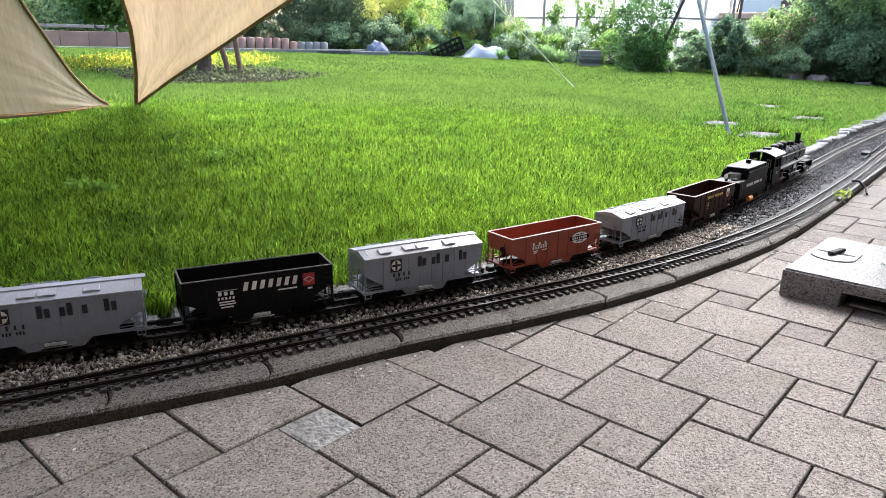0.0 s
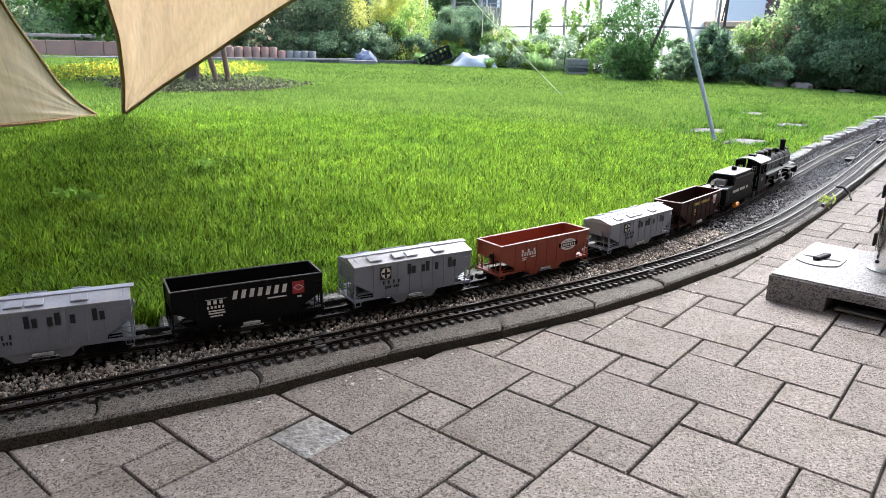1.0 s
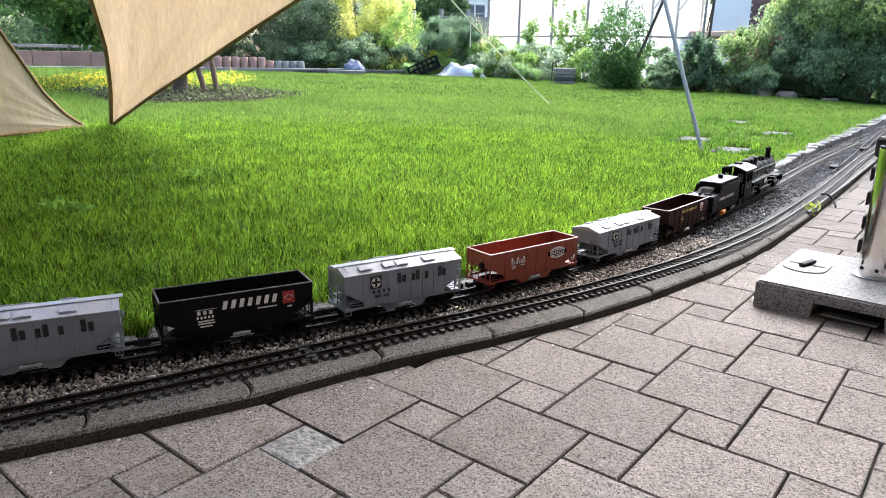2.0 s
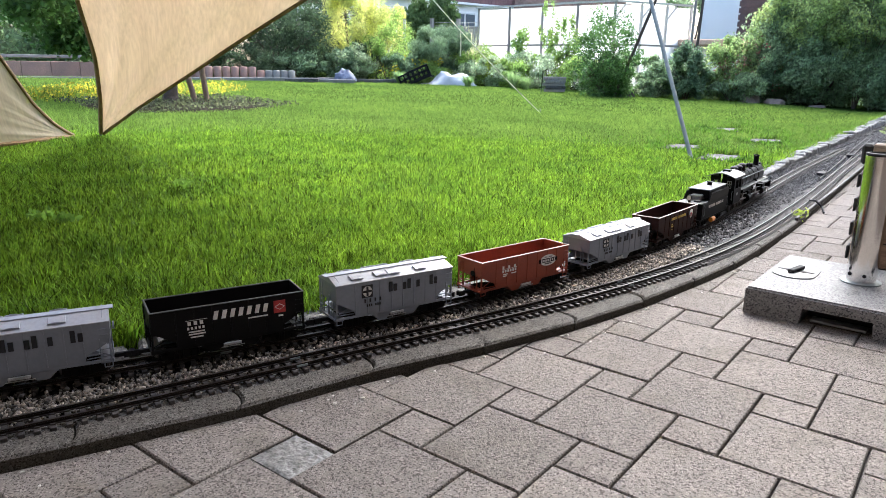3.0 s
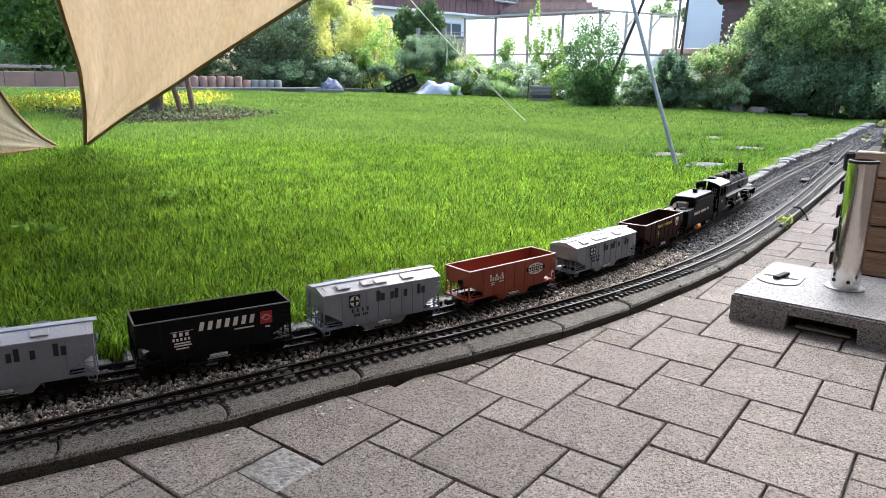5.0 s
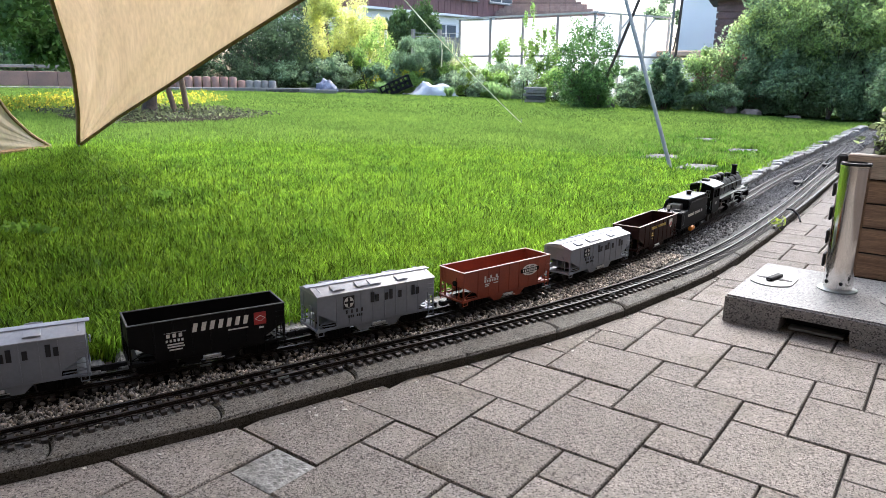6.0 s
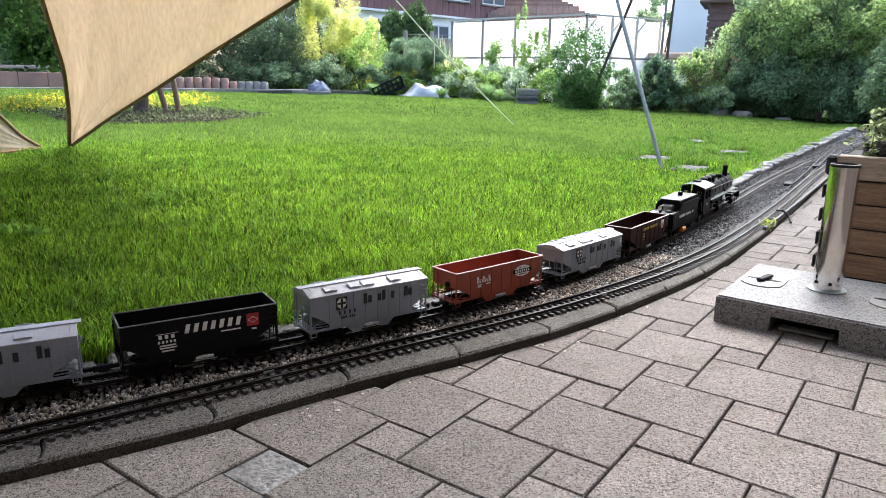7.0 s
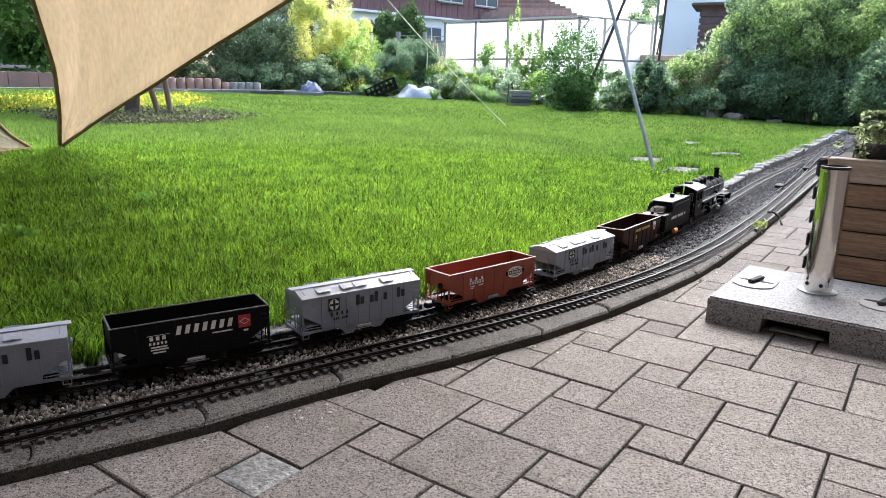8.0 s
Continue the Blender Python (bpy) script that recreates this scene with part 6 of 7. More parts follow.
def sail(left, right, seed, label, crease=1.0):
    top = thing("shade_sail", Matrix(), label, "shade sail", "shade sails")
    n, m = 110, 60
    l, r = bend(left, n), bend(right, n)
    way = np.cross(l[n // 2] - l[0], r[n // 2] - r[0])
    way /= np.linalg.norm(way)
    v = []
    for i in range(n + 1):
        for j in range(m + 1):
            u = j / m
            p = l[i] * (1 - u) + r[i] * u
            d = i / n
            fold = 0.018 * noise.noise(Vector((u * 9 + seed, d * 1.3, seed))) + 0.017 * math.sin(u * 17 + 3 * noise.noise(Vector((d * 4, u * 3, seed)))) * math.exp(-2.0 * d) + 0.012 * abs(noise.noise(Vector((u * 14 + d * 9, d * 2.0, seed + 9)))) * math.exp(-1.2 * d)
            v.append(p + way * (crease * fold * min(1, 6 * u * (1 - u)) * min(1, d * 8) - 0.10 * d * u * (1 - u)))
    v = np.array(v)
    k = np.arange((n + 1) * (m + 1)).reshape(n + 1, m + 1)
    f = np.stack([k[:-1, :-1], k[:-1, 1:], k[1:, 1:], k[1:, :-1]], -1).reshape(-1, 4)
    both = np.concatenate([v, v - way * 0.002])
    from_arrays("cloth", both, np.concatenate([f, (f + len(v))[:, ::-1]]), SAIL, top, smooth=True)
    part("hem", cord(v.reshape(n + 1, m + 1, 3)[:, 0] + way * 0.002, 0.017, 8), HEM, top, "brown sewn hem")
    part("hem", cord(v.reshape(n + 1, m + 1, 3)[:, m] + way * 0.002, 0.014, 8), HEM, top, "brown sewn hem")
    tip = Vector(left[0])
    part("peg", bar(tip + Vector((0, 0, 0.02)), tip + Vector((-0.04, 0.02, -0.16)), 0.008), STEEL, top)


# both sails' upper ends are unseen, added on to shade the patio's left
sail([(-5.244, 1.019, 0.205), (-4.963, 0.912, 0.505), (-4.694, 0.78, 0.798), (-4.441, 0.612, 1.017), (-4.184, 0.454, 1.192), (-3.493, 0.04, 1.616), (-2.3, -0.75, 2.25), (-1.85, -1.08, 2.44), (-1.4, -1.43, 2.65)], [(-5.236, 1.037, 0.2), (-4.752, 1.108, 0.433), (-4.14, 1.169, 0.679), (-3.538, 1.17, 0.898), (-2.66, 1.146, 1.187), (-1.598, 1.038, 1.536), (-0.3, 0.93, 1.95), (-0.1, 0.9, 2.0)], 1.0, "beige cloth shade sail with brown hem stretched down to the lawn")
sail([(-5.342, 0.843, 0.186), (-5.077, 0.433, 0.195), (-4.87, 0.121, 0.206), (-4.645, -0.162, 0.225), (-4.096, -0.89, 0.296), (-3.3, -2.1, 0.7), (-2.75, -2.9, 1.15)], [(-5.342, 0.843, 0.19), (-5.205, 0.652, 0.297), (-4.972, 0.428, 0.47), (-4.636, 0.182, 0.706), (-4.29, -0.039, 0.882), (-3.665, -0.379, 1.138), (-2.6, -1.0, 1.75), (-1.35, -1.75, 2.4)], 4.0, "beige cloth shade sail with one edge lying near the lawn", 0.3)

# ---- greenhouse ----
FILM = mat("white_greenhouse_film", (0.93, 0.93, 0.92), (0.88, 0.88, 0.88), rough=0.4, scale=2, fine=10, grain=0.03, light=0.75)
PALEWOOD = mat("pale_roof_lath", (0.6, 0.56, 0.5), (0.5, 0.46, 0.4), rough=0.8, scale=8, fine=60, stretch=(6, 6, 0.8))


def greenhouse():
    top = thing("greenhouse", Matrix(), "greenhouse of pale wooden posts covered with white film", "greenhouse")
    corner, left, right = Vector((-7.9, 16.15, 0)), Vector((-12.3, 16.1, 0)), Vector((-6.75, 18.6, 0))
    back = left + (right - corner)
    for a, b, n in ((left, corner, 4), (corner, right, 3)):
        d = b - a
        ang = math.degrees(math.atan2(d.y, d.x))
        for i in range(n):
            p = a + d * ((i + 0.5) / n)
            part("film_panel", slab(-d.length / n / 2 + 0.03, d.length / n / 2 - 0.03, 0.02, 0.03, 0.25, 2.45, m=pose(p.x, p.y, 0, 0, 0, ang)), FILM, top)
        for i in range(n + 1):
            p = a + d * (i / n)
            part("post", slab(-0.026, 0.026, -0.026, 0.026, 0.1, 2.5, m=pose(p.x, p.y, 0, 0, 0, ang)), PALEWOOD if b is right else GREYWOOD, top)
            if b is right and i < n:
                bm = bmesh.new()
                rod(bm, (p.x, p.y, 2.1), p + d.normalized() * 0.35 + Vector((0, 0, 2.47)), 0.025, seg=6)
                part("brace", bm, PALEWOOD, top)
        mid = (a + b) / 2
        part("rail", slab(-d.length / 2, d.length / 2, -0.045, -0.0355, 1.40, 1.45, m=pose(mid.x, mid.y, 0, 0, 0, ang)), GREYWOOD, top)
        part("eave_beam", slab(-d.length / 2 - 0.1, d.length / 2 + 0.1, -0.045, 0.045, 2.505, 2.55, m=pose(mid.x, mid.y, 0, 0, 0, ang)), PALEWOOD, top)

greenhouse()


# ---- neighbouring house ----
HOUSEWHITE = mat("white_render", (0.95, 0.92, 0.87), (0.9, 0.87, 0.82), rough=0.9, scale=1, fine=30, grain=0.03)
CLAD = mat("red_brown_cladding", (0.24, 0.125, 0.115), (0.18, 0.095, 0.09), rough=0.8, scale=2, fine=30, stretch=(6, 6, 0.5))
TILE = mat("brown_roof_tile", (0.34, 0.24, 0.19), (0.25, 0.17, 0.14), rough=0.85, scale=3, fine=40, random=0.25, bump=0.3)
GLASS = mat("window_glass", (0.1, 0.12, 0.14), (0.07, 0.085, 0.1), rough=0.25, spec=0.4)


def house():
    top = thing("house", pose(-23.5, 23.6, 0, 0, 0, 79), "white rendered house with red-brown clad upper storey and tiled roof", "house")
    part("wall", slab(0, 10.5, 0, 9, -1, 4.1), HOUSEWHITE, top, "white rendered ground floor")
    upper = part("upper_wall", slab(-0.12, 10.6, -0.12, 9, 4.1, 6.9), CLAD, top, "red-brown clad upper storey")
    for i in range(26):
        part("cladding_board", slab(-0.1 + i * 0.41, 0.29 + i * 0.41, -0.15, -0.122, 4.12, 6.88, 0.01), CLAD, upper)
    for i in range(22):
        part("cladding_board", slab(-0.15, -0.122, -0.1 + i * 0.41, 0.29 + i * 0.41, 4.12, 6.88, 0.01), CLAD, upper)

    def window(x, z0, z1, w, depth, frame_mat, label):
        win = part("window", slab(x - w / 2, x + w / 2, depth - 0.05, depth + 0.02, z0, z1, 0.01), frame_mat, top, label)
        for sd in (-1, 1):
            part("pane", slab(x + sd * w / 4 - w / 4 + 0.05, x + sd * w / 4 + w / 4 - 0.05, depth - 0.06, depth - 0.052, z0 + 0.07, z1 - 0.07), GLASS, win)
        part("sill", slab(x - w / 2 - 0.08, x + w / 2 + 0.08, depth - 0.13, depth - 0.0, z0 - 0.06, z0 - 0.003), WALLGREY, win)

    for x, z0, z1, w in ((1.0, 2.75, 3.62, 0.75), (5.45, 2.85, 3.6, 1.5), (8.6, 1.6, 3.0, 1.5)):
        window(x, z0, z1, w, 0, WHITE, "white framed window")
    for x in (3.0, 6.7, 9.5):
        window(x, 4.9, 6.2, 1.8, -0.15, WHITE, "white framed upper window")
    win = part("window", slab(-0.05, 0.02, 0.95, 2.35, 2.85, 3.65, 0.01), WHITE, top, "white framed window")
    part("pane", slab(-0.06, -0.052, 1.03, 2.27, 2.93, 3.57), GLASS, win)
    rail = part("balustrade", slab(4.5, 6.5, -0.32, -0.26, 2.84, 2.9, 0.01), WALLGREY, top, "grey balustrade before the window")
    for i in range(9):
        part("slat", slab(4.52 + i * 0.22, 4.7 + i * 0.22, -0.31, -0.28, 2.1, 2.83), WALLGREY, rail)
    part("floor_band", slab(-0.16, 10.62, -0.3, 0.0, 3.98, 4.09, 0.01), HOUSEWHITE, top, "pale band between the storeys")
    part("downpipe", bar((-0.1, 0.55, 0), (-0.1, 0.55, 6.8), 0.045), POST, top, "dark rainwater pipe")
    roof = bmesh.new()
    prism(roof, [(-0.9, 6.7), (4.5, 9.2), (9.9, 6.7), (9.9, 6.9), (4.5, 9.45), (-0.9, 6.9)], -0.9, 11.4, m=Matrix.Rotation(radians(90), 4, "Z") @ Matrix.Diagonal((1, -1, 1, 1)))
    part("roof", roof, TILE, top)


house()


def tiled_roof(at, wide, label):
    top = thing("neighbour_house", at, label, "house")
    part("wall", slab(-wide, wide, 0.6, 5, -1, 3.9), HOUSEWHITE, top)
    for i in range(14):
        z = 4.0 + i * 0.15
        bm = bmesh.new()
        for j in range(int(wide * 2 / 0.3) - int(i * 0.8)):
            x = -wide - 0.2 + j * 0.3
            box(bm, x, x + 0.285, i * 0.3 - 0.05, i * 0.3 + 0.33, z - 0.12, z + 0.05, m=None)
        part("tile_course", bm, TILE, top)
    part("roof_deck", slab(-wide, wide - 3.4, 4.1, 8, 3.9, 6.0), TILE, top)


tiled_roof(pose(-18.2, 33.4, 0.0, 0, 0, 30), 3.2, "neighbouring house with brown tiled roof")
white = thing("garage", pose(-3.6, 25.5, 0, 0, 0, 10), "plain white rendered garage behind the garden", "garage")
part("wall", slab(-5.0, 1.2, 0, 5, -0.5, 6.0), HOUSEWHITE, white)
SHEDWOOD = mat("dark_shed_slat", (0.13, 0.085, 0.08), (0.09, 0.06, 0.058), rough=0.8, scale=3, fine=40)
shed = thing("brown_shed", pose(-5.72, 21.6, 0, 0, 0, 12), "brown slatted wooden shed behind the bushes", "shed")
part("wall", slab(-0.55, 1.6, 0, 1.5, 0, 3.2), SHEDWOOD, shed)
for i in range(16):
    part("slat", slab(-0.6, 1.65, -0.03, -0.002, 0.1 + i * 0.2, 0.26 + i * 0.2, 0.006), SHEDWOOD, shed)
part("roof", slab(-0.85, 1.9, -0.25, 1.75, 3.2, 3.3, 0.02), POST, shed)
low_roof = part("low_roof", slab(-2.2, 1.2, -0.4, 0.4, 1.45, 1.62, 0.03), mat("orange_roof_tile", (0.72, 0.5, 0.36), (0.6, 0.4, 0.28), rough=0.85, scale=6, fine=50), None)
low_roof.matrix_basis = pose(-5.4, 19.0, 0.0, 0, 0, 12)
tagged(low_roof, "low orange tiled wall coping behind the flowering bushes", "wall coping")
bm = slab(-2.1, 1.1, -0.12, 0.12, 0, 1.45)
lw = part("boundary_wall", bm, HOUSEWHITE, None)
lw.matrix_basis = pose(-5.4, 19.0, 0.0, 0, 0, 12)
tagged(lw, "low white boundary wall under orange coping", "wall", kind="structure")

# wire fence by the conifer
fence = thing("wire_fence", Matrix(), "wire fence with wooden posts by the conifer", "fence")
fa, fb = Vector((-14.3, 16.3, 0.3)), Vector((-12.3, 17.9, 0.3))
for i in range(4):
    p = fa.lerp(fb, i / 3)
    part("post", slab(-0.05, 0.05, -0.05, 0.05, 0, 2.0, m=Matrix.Translation(p)), GREYWOOD, fence)
for i in range(9):
    part("wire", bar(fa + Vector((0, 0, 1.0 + i * 0.11)), fb + Vector((0, 0, 1.0 + i * 0.11)), 0.008, seg=5), STEEL, fence)

heap("plant_pot_liner", (0.27, 1.335, 0.49, 0, 0, 10), (0.085, 0.06, 0.06), 5, SOILDARK, "dark foil lump lying at the planter's corner", "foil", 0.3)
# plant in the planter
shrub("planter_plant", (0.52, 1.42, 0.50), (0.46, 1.42, 0.59), (0.34, 0.19, 0.13), 2600, 0.028, IVY_LEAF, "trailing variegated plant growing in the wooden planter", "plant", 90, 9, 0.004, 16, narrow=0.75)
shrub("planter_plant", (0.22, 1.30, 0.50), (0.215, 1.28, 0.565), (0.085, 0.05, 0.075), 70, 0.028, IVY_LEAF, "yellow-green shoot hanging over the planter's corner", "plant", 91, 4, 0.003, 6, narrow=0.75)


# ---- ballast stones ----
CRUMB = mat("pale_crumb", (0.5, 0.48, 0.44), (0.35, 0.33, 0.3), rough=0.9, scale=80, random=0.3)
def stones(rng, n_try, size_lo, size_hi, y0, y1, name_ob, label, material=None):
    y = rng.uniform(y0, y1, n_try)
    x0, x1 = edge_x(y) + 0.03, kerb_x(y) - 0.10
    x = x0 + (x1 - x0) * rng.uniform(0, 1, n_try)
    xa, xb = np.interp(y, LINE_A[2], LINE_A[1]), np.interp(y, LINE_B[2], LINE_B[1])
    base = 0.022 + rng.uniform(0, 0.011, n_try)
    near_track = (np.abs(x - xa) < 0.05) | (np.abs(x - xb) < 0.05)
    base = np.where((y > 0.93) & (y < 3.62) & (x > xb - 0.13) & (x < xb + 0.055), 0.036, base)
    base = np.where(near_track & ((y < 0.93) | (x < xb - 0.13)), 0.020 + rng.uniform(0, 0.005, n_try), base)
    on_strip = (y > 0.93) & (y < 3.62) & (x > xb - 0.1) & (x < xb + 0.055) & (rng.uniform(0, 1, len(y)) < np.clip((x - xb + 0.1) / 0.05, 0.0, 0.94))
    # stones thinned so the dark bed stands in for the train's shade
    on_strip |= (y < 0.4) & (np.abs(x - xa) < 0.085) & (rng.uniform(0, 1, len(y)) < 0.85)
    x, y, base = x[~on_strip], y[~on_strip], base[~on_strip]
    n_try = len(x)
    ico = np.array([(1, 0, 0.1), (-0.9, 0.2, 0), (0, 1, 0.15), (0.1, -1, 0), (0.1, 0, 0.9), (-0.55, 0.5, 0.6), (0, 0.1, -0.9), (0.6, -0.55, 0.5)])
    tri = np.array([(0, 2, 4), (2, 5, 4), (5, 1, 4), (2, 1, 5), (1, 3, 4), (3, 7, 4), (7, 0, 4), (3, 0, 7), (2, 0, 6), (1, 2, 6), (3, 1, 6), (0, 3, 6)])
    n = n_try
    r = rng.uniform(size_lo, size_hi, n)
    sc = r[:, None] * rng.uniform(0.4, 1.4, (n, 3))
    v = ico[None] * (1 + rng.uniform(-0.25, 0.25, (n, 8, 1))) * sc[:, None]
    q = rng.normal(size=(n, 4))
    q /= np.linalg.norm(q, axis=1, keepdims=True)
    w, a, b, c = q.T
    rot = np.stack([1 - 2 * (b * b + c * c), 2 * (a * b - c * w), 2 * (a * c + b * w), 2 * (a * b + c * w), 1 - 2 * (a * a + c * c), 2 * (b * c - a * w), 2 * (a * c - b * w), 2 * (b * c + a * w), 1 - 2 * (a * a + b * b)], 1).reshape(n, 3, 3)
    v = np.einsum("nij,nkj->nki", rot, v) + np.stack([x, y, base], 1)[:, None]
    f = (np.arange(n)[:, None, None] * 8 + tri[None]).reshape(-1, 3)
    tagged(from_arrays(name_ob, v.reshape(-1, 3), f, material or GRAVEL), label, "gravel", kind="stuff")


rng = np.random.default_rng(11)
stones(rng, 46000, 0.0032, 0.0068, -2.2, 1.2, "gravel", "rounded grey and brown gravel between the tracks")
stones(rng, 13000, 0.0042, 0.0085, 1.2, 5.0, "gravel", "grey gravel between the tracks towards the turnout", GRAVEL_GREY)
stones(rng, 6000, 0.008, 0.013, 5.0, 11.5, "gravel", "pale grey gravel between the tracks at the garden's end", GRAVEL_GREY)

# crumbs of gravel strewn on the pavers along the kerb
rng = np.random.default_rng(15)
for k in range(46):
    y = rng.uniform(-1.4, 0.4) if k < 36 else rng.uniform(0.4, 1.3)
    x = float(kerb_x(y)) + 0.012 + abs(rng.normal(0, 0.035))
    r = rng.uniform(0.002, 0.0055)
    bm = bmesh.new()
    bmesh.ops.create_icosphere(bm, subdivisions=1, radius=r)
    for v in bm.verts:
        v.co = Vector((v.co.x * 1.3, v.co.y, v.co.z * 0.6)) * rng.uniform(0.75, 1.2)
    ob = part("crumb", bm, CRUMB, None)
    ob.matrix_basis = pose(x, y, r * 0.35, 0, 0, rng.uniform(0, 360))
    tagged(ob, "small pale crumb of stone lying on the paving", "pebble", "crumbs on the paving")

STRIP = mat("smooth_concrete", (0.085, 0.084, 0.082), (0.055, 0.054, 0.052), rough=0.85, spec=0.12, scale=9, fine=200, bump=0.3, grain=0.2)
# concrete strip beside the track and turnout boxes
ys = np.arange(0.95, 3.6, 0.1)
xb = np.interp(ys, LINE_B[2], LINE_B[1])
xl, xr = xb - 0.048 - 0.075 * np.minimum(1, (ys - 0.9) / 0.4), xb + 0.05
sec = np.stack([np.stack([x, ys, np.full(len(ys), z)], -1) for x, z in ((xl, 0.0), (xl, 0.032), (xl + 0.004, 0.0345), (xr, 0.0345), (xr, 0.0))], 1)
k = np.arange(len(ys) * 5).reshape(-1, 5)
quads = np.stack([k[:-1, :-1], k[1:, :-1], k[1:, 1:], k[:-1, 1:]], -1).reshape(-1, 4)
tagged(from_arrays("concrete_strip", sec.reshape(-1, 3), quads, STRIP), "smooth grey concrete strip beside the track", "concrete strip", kind="structure")
for x, y, a in ((-0.475, 3.95, 4), (-0.51, 5.4, 4), (-0.30, 6.3, 3)):
    bm = slab(-0.028, 0.028, -0.07, 0.07, 0.0, 0.03, 0.004)
    ob = part("turnout_motor", bm, BLACK, None)
    ob.matrix_basis = pose(x, y, 0.022, 0, 0, a)
    tagged(ob, "small black turnout motor box beside the rails", "turnout motor", "turnout motors")
# leading rails of the turnout
tr = thing("turnout_rails", Matrix(), "slender turnout rails joining the two tracks", "track")
for o in (-0.024, 0.024):
    part("rail", cord([(-0.415 + o, 3.65, 0.041), (-0.425 + o, 3.9, 0.041), (-0.49 + o, 5.0, 0.041), (-0.57 + o, 6.2, 0.041), (-0.65 + o, 7.6, 0.041)], 0.004, 6), RAIL, tr)
tube2 = part("cable_pipe", cord([(-0.255, 2.1, 0.035), (-0.262, 2.6, 0.036), (-0.272, 3.2, 0.036), (-0.29, 3.9, 0.036), (-0.31, 4.6, 0.036)], 0.008, 8), mat("grey_plastic_pipe", (0.04, 0.039, 0.038), rough=0.6), None)
tagged(tube2, "grey plastic cable pipe along the kerb", "pipe")
tie2 = part("cable_tie", cord([(-0.30, 2.62, 0.052), (-0.262, 2.6, 0.056), (-0.225, 2.58, 0.03), (-0.2, 2.5, 0.012)], 0.006, 6), BLACK, None)
tagged(tie2, "black cable lying over the rail and pipe", "cable")
rng = np.random.default_rng(12)
p = np.array([-0.265, 2.2, 0.045]) + rng.normal(0, 1, (30, 3)) * [0.02, 0.03, 0.012]
p[:, 2] = np.maximum(p[:, 2], 0.012)
weed = thing("weed", pose(-0.25, 2.1, 0.0), "small yellow-green weed at the kerb", "plant")
from_arrays("leaf_tuft", *leaves(rng, p - [-0.25, 2.1, 0.0], 0.04, narrow=0.25), YELLOWGREEN, weed)

WEED = leaf_mat("weed_leaf", (0.24, 0.42, 0.06), (0.16, 0.3, 0.045), island=0.4)
for x, y, sd in ((-2.64, -0.5, 1), (-2.54, -0.45, 2), (-2.88, 0.3, 3)):
    rng = np.random.default_rng(40 + sd)
    rosette = thing("lawn_weed", pose(x, y, float(lawn_z(x, y))), "broad-leaved weed rosette growing in the lawn", "plant", "lawn weeds")
    a, r = rng.uniform(0, 6.283, 30), rng.uniform(0.01, 0.06, 30)
    c = np.stack([np.cos(a) * r, np.sin(a) * r, rng.uniform(0.035, 0.075, 30)], 1)
    from_arrays("leaf_rosette", *leaves(rng, c, 0.036, up=0.9, narrow=0.6), WEED, rosette)


